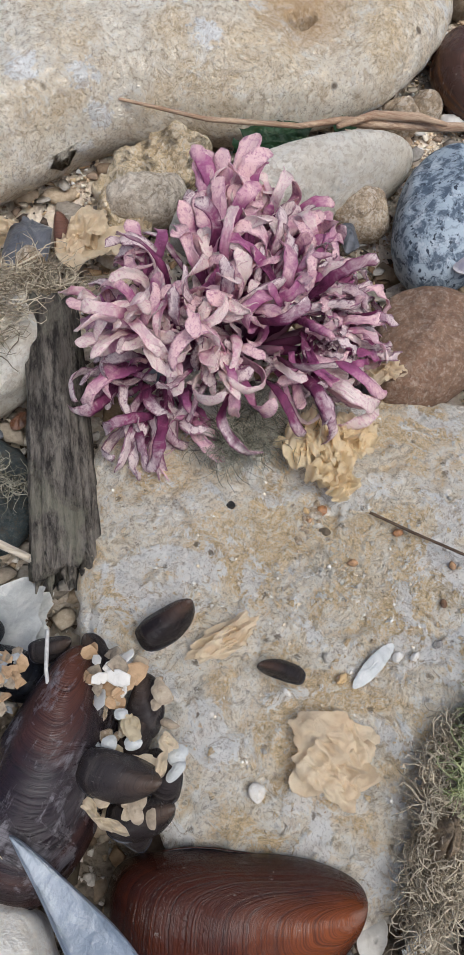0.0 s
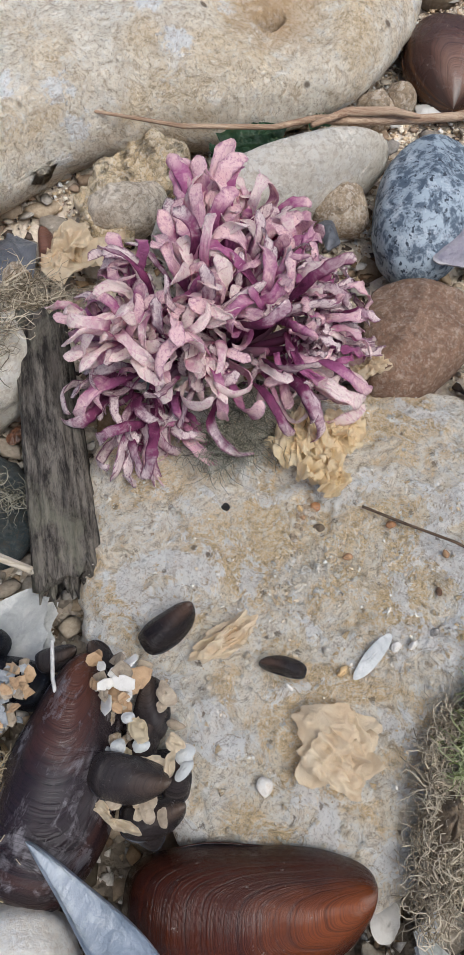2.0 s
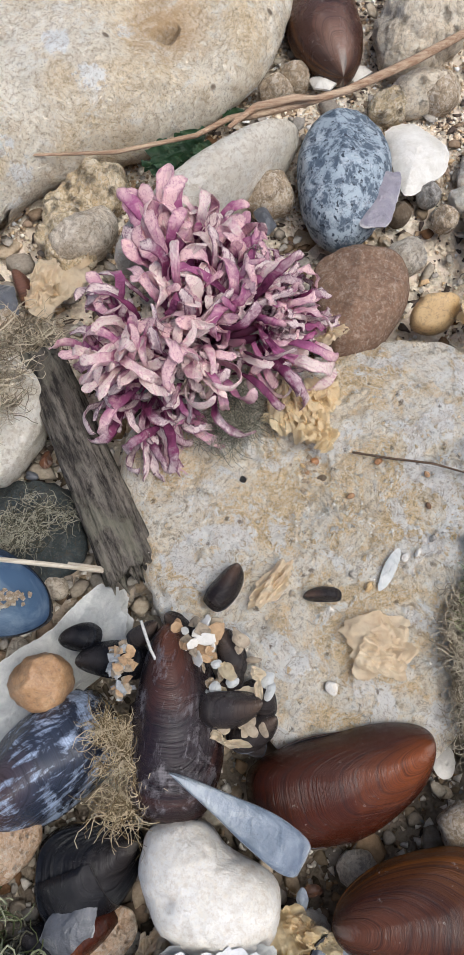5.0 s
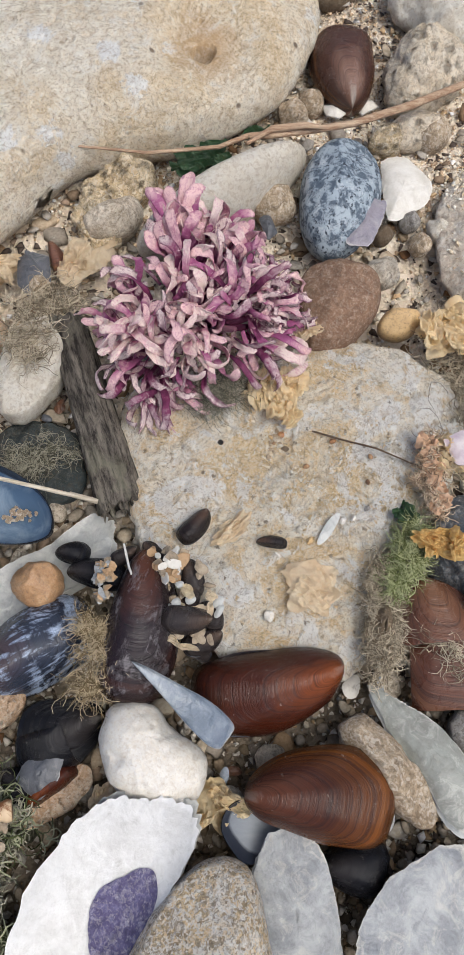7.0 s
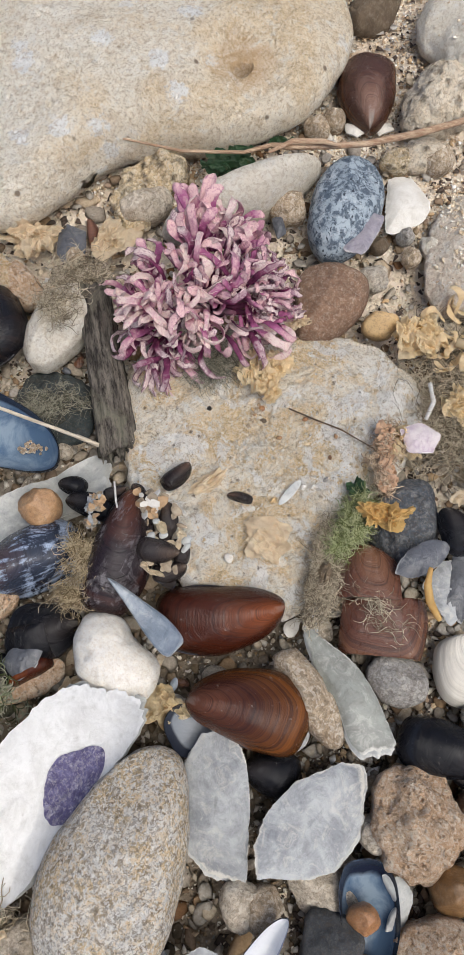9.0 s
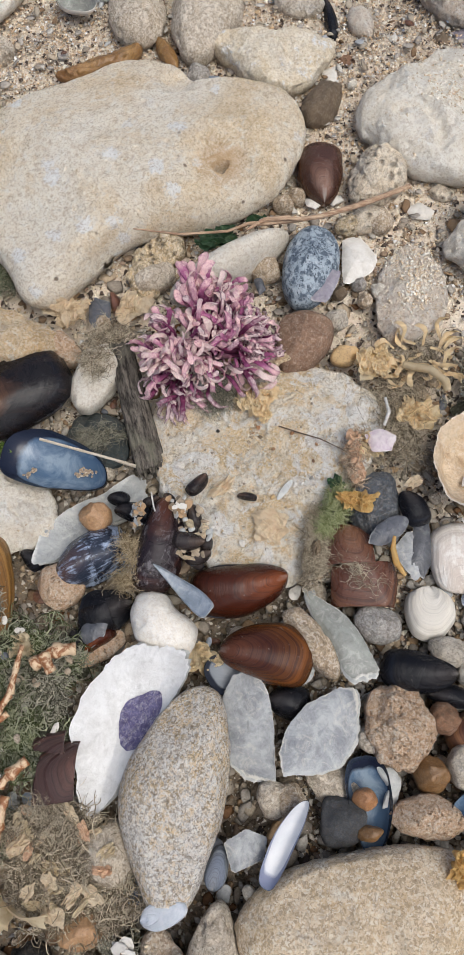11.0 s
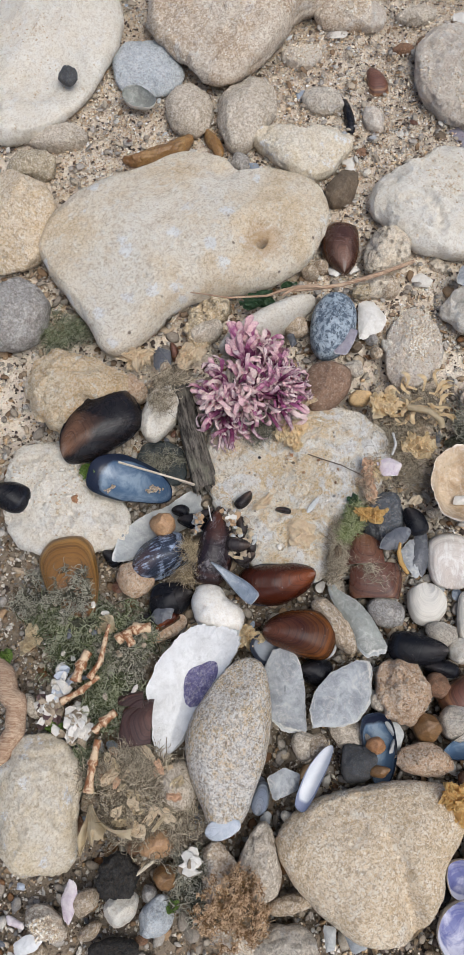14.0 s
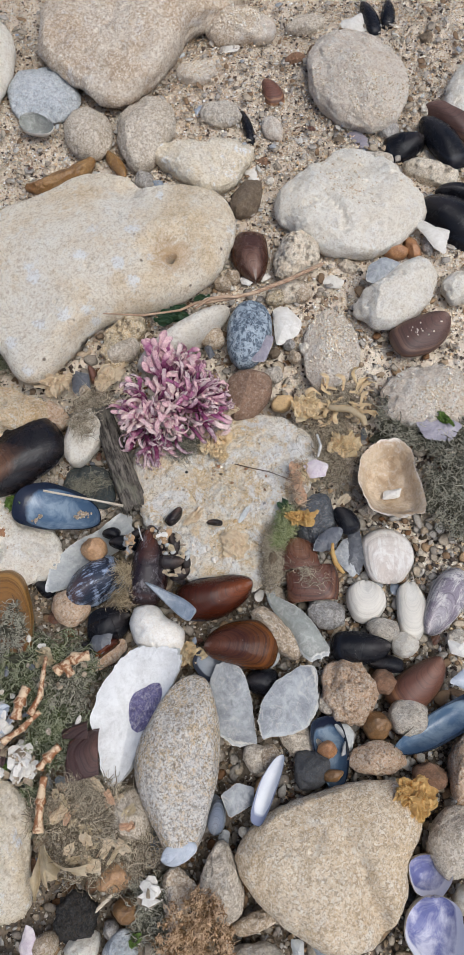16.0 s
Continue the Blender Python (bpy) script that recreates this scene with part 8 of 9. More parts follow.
fuzz("olive_algae", -0.1260, -0.1955, 0.0317, 0.0157, 0.0100, -64, OLIVEFUZZ, "green algae strip", seed=255, count=200, lift=0.006, long=0.018)
fuzz("olive_algae", -0.1804, -0.0863, 0.0418, 0.0371, 0.0140, 10, GREYFUZZ, "grey-green algae mat over the pale slab", seed=257, count=806, long=0.014, thin=0.00036, mound=0.7)
fuzz("olive_algae", -0.1080, -0.1159, 0.0366, 0.0404, 0.0180, 18, GREYFUZZ, "bushy grey-green algae beside the oyster", seed=258, count=1364, long=0.013, thin=0.00036, mound=0.7, lift=0.004)
fuzz("olive_algae", -0.1307, -0.1973, 0.0247, 0.0111, 0.0120, -72, OLIVEFUZZ, "dark green algae tuft by the crab leg", seed=259, count=500, long=0.01, thin=0.00036, mound=0.7, lift=0.004)
fuzz("beige_fuzz", -0.0972, -0.1880, 0.0395, 0.0255, 0.0100, -7, BEIGEFUZZ, "brown threads over the mussel fragment", seed=260, count=500, long=0.012, thin=0.00012, lift=0.016)
crumple("green_weed", -0.1961, -0.1280, 0.0125, 0.0116, 0.0120, -28, BRIGHTGREEN, "bright green weed frond", seed=261, lift=0.008)
crumple("green_weed", -0.1532, -0.1736, 0.0148, 0.0078, 0.0080, -4, BRIGHTGREEN, "bright green weed frond under barnacles", seed=262, lift=0.006)
crumple("dried_weed", -0.1795, -0.1131, 0.0193, 0.0134, 0.0140, 31, KELP, "olive-tan dried weed blade in the algae", seed=263, lift=0.012)
crumple("dried_weed", -0.1085, -0.2013, 0.0199, 0.0067, 0.0120, 40, CREAMWEED, "stiff pale weed stalk piece in the tangle", seed=264, lift=0.016)
crumple("dried_weed", -0.0866, -0.2154, 0.0207, 0.0167, 0.0140, -29, KELP, "tan dried weed scraps in the tangle", seed=265, lift=0.01)
crumple("dried_weed", -0.0897, -0.2317, 0.0142, 0.0107, 0.0120, -37, CREAMWEED, "pale weed scrap in the tangle", seed=266, lift=0.012)
crumple("dried_weed", -0.1264, -0.1000, 0.0246, 0.0180, 0.0140, -42, KELP, "tan weed scraps beside the ochre mussel", seed=267, lift=0.01)

# ---- loose grit and gravel ----
grit("sand_grains", 40000, (-0.30, 0.03, 0.34, 0.68), (0.0012, 0.0054), GRAINS, "coarse shell grit and sand grains between the stones", 3, 3)
grit("damp_grit", 20000, (-0.24, -0.34, 0.10, 0.06), (0.0012, 0.0050), BROWNGRAINS, "dark brown grit and shell grains in the gaps", 5, 3)
grit("mixed_grit", 12000, (0.04, -0.34, 0.26, 0.06), (0.0014, 0.0060), GRAINS, "mixed shell grit between the stones and shells", 15, 4)
grit("fine_sand", 80000, (-0.26, 0.16, 0.34, 0.68), (0.0010, 0.0034), PALEGRAINS, "fine pale shell sand up the beach", 9, 3, 0.0008)
grit("gravel", 2400, (-0.30, -0.34, 0.34, 0.22), (0.005, 0.012), GRAVEL, "small mixed gravel lying among stones and shells", 4, 7)
grit("shell_bits", 7000, (-0.30, -0.34, 0.34, 0.58), (0.003, 0.010), SHELLBITS, "broken shell bits scattered in the grit", 6, 5, 0.003, 0.25)

grit("pale_shell_bits", 900, (0.05, -0.26, 0.23, 0.04), (0.004, 0.011), SHELLBITS, "pale broken shell and stone chips in the gaps", 16, 6, 0.003, 0.45)
# Loose crumbs; their dark hues also paint in the shade between the stones.
grit("dark_debris", 5000, (-0.22, -0.34, 0.28, 0.10), (0.003, 0.008), DEBRIS, "dark crumbs of weed, wood and shell between the stones", 12, 5, -0.001, 0.35)


# ---- the purple weed ----
def blade_mesh(kind, form="strap"):
    """A thin strap of unit length with a channelled body and a blunt, recurved tip; the frilled form is narrow with crimped edges."""
    rng = np.random.RandomState(100 + kind)
    rows, cols = 22, 7
    v = np.linspace(0, 1, rows)
    blunt = np.sqrt(np.clip(1.02 - np.clip((v - 0.86) / 0.14, 0, 1) ** 2, 0, 1))
    width = (0.48 + 0.52 * v ** rng.uniform(0.6, 1.6)) * blunt
    frill = form == "frill"
    curl = -rng.uniform(0.4, 1.4) if form == "fan" else rng.uniform(0.8, 2.3) * rng.choice([-1, -1, -1, 1])
    bend = rng.uniform(-0.6, 0.4) * np.sin(v * np.pi * rng.uniform(0.6, 1.3)) + curl * np.clip(v - rng.uniform(0.30, 0.62), 0, 1) * 2.2
    side = rng.normal(0, 0.4) * v + rng.normal(0, 0.7) * np.clip(v - 0.4, 0, 1)
    step = 1 / (rows - 1)
    cz, cx, cy = np.zeros(rows), np.zeros(rows), np.zeros(rows)
    for i in range(1, rows):
        cz[i] = cz[i - 1] + step * math.cos(bend[i]) * math.cos(side[i])
        cx[i] = cx[i - 1] + step * math.sin(bend[i]) * math.cos(side[i])
        cy[i] = cy[i - 1] + step * math.sin(side[i])
    line = np.stack([cx, cy, cz], 1)
    far = int(np.argmax(np.linalg.norm(line, axis=1)))
    reach = np.linalg.norm(line[far])
    level = np.array(Vector(line[far]).rotation_difference(Vector((0, 0, 1))).to_matrix()) / reach
    twist = rng.normal(0, 0.8 if frill else 0.6) * v
    cup = rng.uniform(-0.5, 0.6)
    u = np.linspace(-1, 1, cols)
    V, uv = [], []
    wave, rip = (rng.uniform(22, 38), rng.uniform(0.02, 0.045)) if frill else (rng.uniform(8, 16), rng.uniform(0.005, 0.03))
    half = (0.066 if frill else 0.088) * reach
    for i in range(rows):
        nx, nz = math.cos(bend[i]), -math.sin(bend[i])
        for j in range(cols):
            w = half * width[i] * (u[j] + 0.08 * math.sin(7 * v[i] + kind))
            hgt = -cup * 0.06 * width[i] * (1 - u[j] ** 2) + rip * math.sin(wave * v[i] + 1.6 * u[j] + kind) * u[j] ** 2 * (0.3 + 0.7 * v[i])
            p, q = w * math.cos(twist[i]) - hgt * math.sin(twist[i]), w * math.sin(twist[i]) + hgt * math.cos(twist[i])
            V.append((cx[i] + nx * q, cy[i] + p, cz[i] + nz * q))
            uv.append((v[i], j / (cols - 1)))
    F = grid_faces(rows, cols, False)
    V = np.array(V) @ level.T
    V += 0.018 * np.stack([fbm(V, 8, 3, kind + k) for k in (1, 2, 3)], 1) * np.minimum(1, 4 * np.array(uv)[:, :1])
    nrm = np.zeros_like(V)
    for f in F:
        k = np.cross(V[f[1]] - V[f[0]], V[f[3]] - V[f[0]])
        for i in f:
            nrm[i] += k
    nrm /= np.linalg.norm(nrm, axis=1)[:, None] + 1e-9
    n = len(V)
    V2 = np.concatenate([V + nrm * 0.0045, V - nrm * 0.0045])
    F2 = F + [tuple(n + i for i in reversed(f)) for f in F]
    edge = [r * cols for r in range(rows)] + [(rows - 1) * cols + c for c in range(1, cols)] + [r * cols + cols - 1 for r in range(rows - 2, -1, -1)] + list(range(cols - 2, 0, -1))
    F2 += [(a, b, n + b, n + a) for a, b in zip(edge, edge[1:] + edge[:1])]
    return V2, F2, uv + uv


def purple_weed(x, y, z):
    """A clump of lobes: a tall fan of straps behind, pale blunt tips in the middle, dark frilled lobes beside and in front."""
    base = tagged(new("purple_seaweed"), "dense clump of curled purple seaweed with bleached pinkish tips", "seaweed")
    base.matrix_world = pose(x, y, z)
    mats = {"p": PETAL, "d": PETALDARK, "w": PETALPALE}
    shapes = {}
    for form, first in (("strap", 0), ("frill", 60), ("fan", 120)):
        for k in range(26):
            V, F, uv = blade_mesh(first + k, form)
            for key, m in mats.items():
                shapes[form, k, key] = mesh("blade", V, F, [m], True, uv)
    rng = np.random.RandomState(11)
    # root, tip, spread of the tips, number, form, kinds of colour, girth
    lobes = (
        ((-0.0049, 0.0241, 0.0120), (-0.0175, 0.0420, 0.0330), 0.0056, 17, "fan", "pppd", 1.45),
        ((-0.0009, 0.0230, 0.0130), (-0.0050, 0.0470, 0.0380), 0.0056, 17, "fan", "pppw", 1.45),
        ((0.0025, 0.0258, 0.0130), (0.0085, 0.0400, 0.0370), 0.0055, 18, "strap", "pwww", 1.15),
        ((0.0069, 0.0287, 0.0120), (0.0195, 0.0360, 0.0300), 0.0050, 17, "fan", "ppdp", 1.25),
        ((0.0110, 0.0180, 0.0140), (0.0235, 0.0260, 0.0350), 0.0055, 15, "strap", "ppwd", 1.10),
        ((-0.0193, -0.0026, 0.0140), (-0.0290, 0.0105, 0.0320), 0.0060, 20, "strap", "pppd", 1.15),
        ((-0.0214, -0.0068, 0.0140), (-0.0435, -0.0045, 0.0230), 0.0070, 22, "strap", "ppdw", 1.05),
        ((-0.0188, -0.0040, 0.0180), (-0.0240, -0.0230, 0.0360), 0.0095, 36, "strap", "wwwp", 0.95),
        ((-0.0103, -0.0024, 0.0170), (-0.0113, -0.0180, 0.0430), 0.0085, 24, "strap", "wwpp", 1.00),
        ((-0.0036, 0.0011, 0.0190), (-0.0034, 0.0020, 0.0450), 0.0085, 26, "strap", "pwwp", 1.05),
        ((-0.0007, -0.0059, 0.0160), (0.0050, -0.0300, 0.0330), 0.0085, 26, "strap", "wpdw", 0.95),
        ((0.0106, 0.0041, 0.0180), (0.0092, -0.0050, 0.0440), 0.0085, 24, "strap", "pwpp", 1.00),
        ((0.0191, 0.0042, 0.0160), (0.0300, 0.0160, 0.0300), 0.0070, 36, "frill", "ddpd", 1.10),
        ((0.0215, 0.0028, 0.0140), (0.0440, 0.0005, 0.0230), 0.0075, 40, "frill", "ddpd", 1.10),
        ((0.0199, -0.0012, 0.0160), (0.0400, -0.0140, 0.0240), 0.0070, 36, "frill", "dpwd", 1.10),
        ((0.0180, 0.0050, 0.0180), (0.0280, -0.0020, 0.0400), 0.0075, 34, "frill", "dpwp", 1.15),
        ((0.0156, -0.0057, 0.0180), (0.0270, -0.0320, 0.0230), 0.0060, 12, "strap", "wpwd", 0.95),
        ((0.0180, -0.0054, 0.0180), (0.0480, -0.0225, 0.0180), 0.0050, 9, "strap", "wwp", 1.00),
        ((-0.0152, -0.0153, 0.0110), (-0.0170, -0.0470, 0.0080), 0.0068, 28, "strap", "dddd", 1.05),
        ((-0.0123, -0.0147, 0.0120), (-0.0030, -0.0430, 0.0100), 0.0065, 14, "strap", "dpw", 0.90),
        ((-0.0200, -0.0161, 0.0130), (-0.0310, -0.0330, 0.0120), 0.0070, 18, "strap", "ddp", 1.05),
        ((-0.0050, -0.0060, 0.0060), (0.0050, -0.0100, 0.0300), 0.0220, 40, "strap", "ddd", 0.90),
    )
    for root, tip, spread, count, form, kinds, girth in lobes:
        root, tip = np.array(root), np.array(tip)
        way = tip - root
        path = [root * (0.35, 0.35, 0.1), root * (0.75, 0.75, 0.55), root + 0.15 * way]
        SV, SF = tubes([path], [np.array([0.0022, 0.0018, 0.0013])], 6)
        stem = thing_part("stem", mesh("stem", SV, SF, [PETALDARK], True, [(0.1, 0.5)] * len(SV)), base, Matrix(), "dark purple stem of a lobe")
        for i in range(count):
            back = rng.uniform(0.05, 0.35) if form == "fan" else rng.uniform(0.15, 0.6)
            p = root + back * way + rng.normal(0, 0.0026, 3) * (1, 1, 0.7)
            end = tip - rng.uniform(0, 0.30) * way + np.clip(rng.normal(0, spread, 3), -1.6 * spread, 1.6 * spread) * (1, 1, 0.6)
            end[2] = max(end[2], 0.003)
            axis = Vector(end - p)
            size = min(max(axis.length, 0.010), 0.029 if form == "fan" else 0.0225)
            axis.normalize()
            p = end - size * np.array(axis)
            face = Vector((0, -0.45, 1)) + Vector(rng.normal(0, 0.42, 3))
            across = axis.cross(face).normalized()
            face = across.cross(axis).normalized()
            turn = Matrix((face, across, axis)).transposed().to_4x4()
            wide = (0.35 * size + 0.65 * 0.025) * girth * rng.uniform(0.85, 1.2)
            thing_part("blade", shapes[form, rng.randint(26), kinds[rng.randint(len(kinds))]], stem, Matrix.Translation(p) @ turn @ Matrix.Diagonal((size, wide, size, 1)))
    return base


purple_weed(-0.0328, 0.0989, -0.006)


# ---- wood, sticks and straws ----
def driftwood(x, y, z, L, W, H, rot, tilt):
    """A split length of weathered wood, ridged along the grain, with ragged ends."""
    rows, cols = 90, 64
    t = np.linspace(0, 1, rows)
    th = np.arange(cols) * 2 * np.pi / cols
    T, A = np.meshgrid(t, th, indexing="ij")
    T, A = T.ravel(), A.ravel()
    c, s = np.cos(A), np.sin(A)
    wide = W / 2 * (0.80 + 0.22 * T)
    Y = wide * np.sign(c) * np.abs(c) ** 0.6
    Z = H / 2 * np.sign(s) * np.abs(s) ** 0.7 * (1 - 0.35 * np.clip(c, 0, 1))
    grain = np.stack([T * 1.2, c * 9, s * 9], 1)
    fine = np.stack([T * 4, c * 26, s * 26], 1)
    k = 1 + 0.10 * fbm(grain, 1, 3, 31) + 0.075 * fbm(fine, 1, 2, 32)
    X = L * (T - 0.5) + (np.abs(T - 0.5) > 0.47) * np.sign(T - 0.5) * 0.0035 * fbm(np.stack([c * 5, s * 5, T * 0], 1), 1.5, 3, 33)
    V = np.stack([X, Y * k, Z * k], 1)
    F = [tuple(reversed(f)) for f in grid_faces(rows, cols)]
    n = len(V)
    V = np.concatenate([V, [(-L * 0.497, 0, 0)], [(L * 0.485, 0, 0)]])
    F += [(n, k, (k + 1) % cols) for k in range(cols)] + [(n + 1, n - cols + (k + 1) % cols, n - cols + k) for k in range(cols)]
    ob = new("driftwood", mesh("driftwood", V, F, [WOOD]))
    ob.matrix_world = pose(x, y, z, 0, tilt, rot)
    rng = np.random.RandomState(5)
    for k in range(11):
        side, size = rng.uniform(-0.42, 0.42) * W, rng.uniform(0.004, 0.009)
        path = [(L * 0.47, side, H * rng.uniform(0.0, 0.42)), (L * 0.49 + size * 0.5, side + rng.normal(0, 0.0004), H * rng.uniform(0.0, 0.35)), (L * 0.49 + size, side + rng.normal(0, 0.0007), H * rng.uniform(-0.1, 0.25))]
        SV, SF = tubes([path], [np.array([0.0011, 0.0008, 0.0002])], 5)
        thing_part("splinter", mesh("splinter", SV, SF, [WOOD]), ob, Matrix())
    return tagged(ob, "grey weathered driftwood stick with split grain and ragged end", "driftwood")


driftwood(-0.0761, 0.0574, -0.0020, 0.0879, 0.0196, 0.014, -71.0, 4)
rod("branch", [(-0.0913, 0.1843, 0.0140), (-0.0561, 0.1805, 0.0140), (-0.0240, 0.1842, 0.0140), (-0.0103, 0.1917, 0.0130), (-0.0022, 0.1921, 0.0130), (0.0203, 0.1961, 0.0120), (0.0394, 0.2004, 0.0120), (0.0679, 0.2117, 0.0120), (0.0997, 0.2275, 0.0120)], [0.0005, 0.0009, 0.0010, 0.0013, 0.0019, 0.0016, 0.0017, 0.0020, 0.0016], BRANCHMAT, "long thin reddish brown dead branch lying across stones", "branch", 10, 0.0, 5)
rod("branch", [(-0.0111, 0.1842, 0.0160), (0.0007, 0.1930, 0.0160), (0.0166, 0.1952, 0.0160), (0.0265, 0.1935, 0.0160)], [0.0008, 0.0016, 0.0017, 0.0008], BRANCHMAT, "peeling bark strip along the branch", "branch", 8, 0.0, 6)
rod("straw", [(-0.1311, 0.0270, 0.0120), (-0.1005, 0.0205, 0.0100), (-0.0700, 0.0145, 0.0060)], 0.0009, STRAWMAT, "pale dry straw across the mussel shells", "straw", 8, 0.02, 7)
rod("twig", [(0.0170, 0.0467, 0.0030), (0.0314, 0.0423, 0.0040), (0.0435, 0.0389, 0.0040), (0.0625, 0.0307, 0.0030)], 0.00045, TWIGMAT, "thin dark twig on the slab", "twig", 6, 0.2, 8)
rod("quill", [(-0.0570, -0.0052, 0.0160), (-0.0546, -0.0143, 0.0160), (-0.0496, -0.0262, 0.0140)], 0.0005, QUILL, "thin white feather quill", "quill", 6, 0.02, 9)
rod("straw", [(-0.0829, 0.0194, 0.0000), (-0.0697, 0.0159, 0.0000)], 0.0012, STRAWMAT, "pale dry straw by the driftwood", "straw", 8, 0.02, 17)
rod("stick", [(-0.0860, -0.2625, 0.0000), (-0.0733, -0.2517, 0.0000)], 0.0012, STRAWMAT, "short pale grey stick", "stick", 7, 0.05, 10)
rod("dried_weed_strap", [(0.0948, 0.0916, 0.0080), (0.1114, 0.0877, 0.0100), (0.1204, 0.0803, 0.0100), (0.1225, 0.0742, 0.0080)], 0.0022, KELP, "thick tan dried weed strap", "dried seaweed", 8, 0.1, 11)
rod("weed_strap", [(0.0835, 0.0681, 0.0060), (0.0857, 0.0579, 0.0080), (0.0833, 0.0488, 0.0060)], 0.0012, QUILL, "thin grey weed strap", "dried seaweed", 6, 0.2, 12)


def pod_cluster(name, x, y, z, L, W, count, mat, label, seed):
    """A bunch of flat yellow pods, overlapping like scales."""
    base = tagged(new(name), label, "dried seaweed")
    base.matrix_world = pose(x, y, z)
    rng = np.random.RandomState(seed)
    shapes = []
    for k in range(6):
        V, F, uv = blade_mesh(40 + k)
        shapes.append(mesh("pod", V * 0.017, F, [mat], True, uv))
    for i in range(count):
        px, py = rng.uniform(-0.5, 0.5) * L, rng.uniform(-0.5, 0.5) * W
        m = pose(px, py, rng.uniform(0.001, 0.008), 0, 0, math.degrees(math.atan2(py, px)) + rng.normal(0, 40)) @ pose(0, 0, 0, 0, rng.uniform(40, 95), rng.uniform(-40, 40))
        thing_part("pod", shapes[rng.randint(6)], base, m @ Matrix.Diagonal((0.9, 1.5, 0.9, 1)))
    return base


pod_cluster("yellow_weed", 0.1075, 0.1023, GROUND + 0.006, 0.034, 0.030, 34, YELLOWWEED, "bunch of overlapping yellow dried weed pods", 21)


def kelp_fan(x, y, z, reach, turn, open_, mat, label, seed):
    """A thin pleated blade of dried kelp that spreads from a narrow stalk to a torn edge."""
    rows, cols = 26, 60
    S, U = np.meshgrid(np.linspace(0, 1, rows), np.linspace(-1, 1, cols), indexing="ij")
    S, U = S.ravel(), U.ravel()
    q = np.stack([S * 2, U * 2, S * 0 + seed], 1)
    edge = 1 - 0.55 * np.abs(fbm(q * (0, 1, 1), 0.9, 3, seed)) - 0.10 * np.abs(fbm(q * (0, 1, 1), 6, 2, seed + 1))
    A = open_ * (U + 0.45 * fbm(q, 0.6, 2, seed + 5) * S) * S**0.7
    D = 0.05 + S * edge
    V = np.stack([D * np.cos(A), D * np.sin(A) + 0.05 * U * (1 - S), 0.06 * np.sin(7 * U + 5 * fbm(q, 0.6, 2, seed + 2)) * S * (0.5 + 0.5 * S) + 0.30 * fbm(q, 0.8, 3, seed + 3) * S + 0.25 * np.sin(np.pi * S * 0.8)], 1) * reach
    ob = new("kelp_fan", mesh("kelp_fan", V, grid_faces(rows, cols, False), [mat]))
    ob.matrix_world = pose(x, y, z, 0, 0, turn)
    return tagged(ob, label, "dried seaweed")


kelp_fan(-0.1209, -0.2190, 0.004, 0.037, -66, 0.62, KELP, "pleated fan of thin tan dried kelp beside a boulder", 51)
for k, (x, y) in enumerate(((0.0645, 0.0410), (0.0652, 0.0340), (0.0648, 0.0270), (0.0658, 0.0200), (0.0662, 0.0135))):
    crumple("weed_stalk", x, y, 0.0095, 0.0080, 0.0070, 40 * k, PINKWEED, "knotted pinkish tan weed stalk at the slab's edge", 260 + k, 0.016)


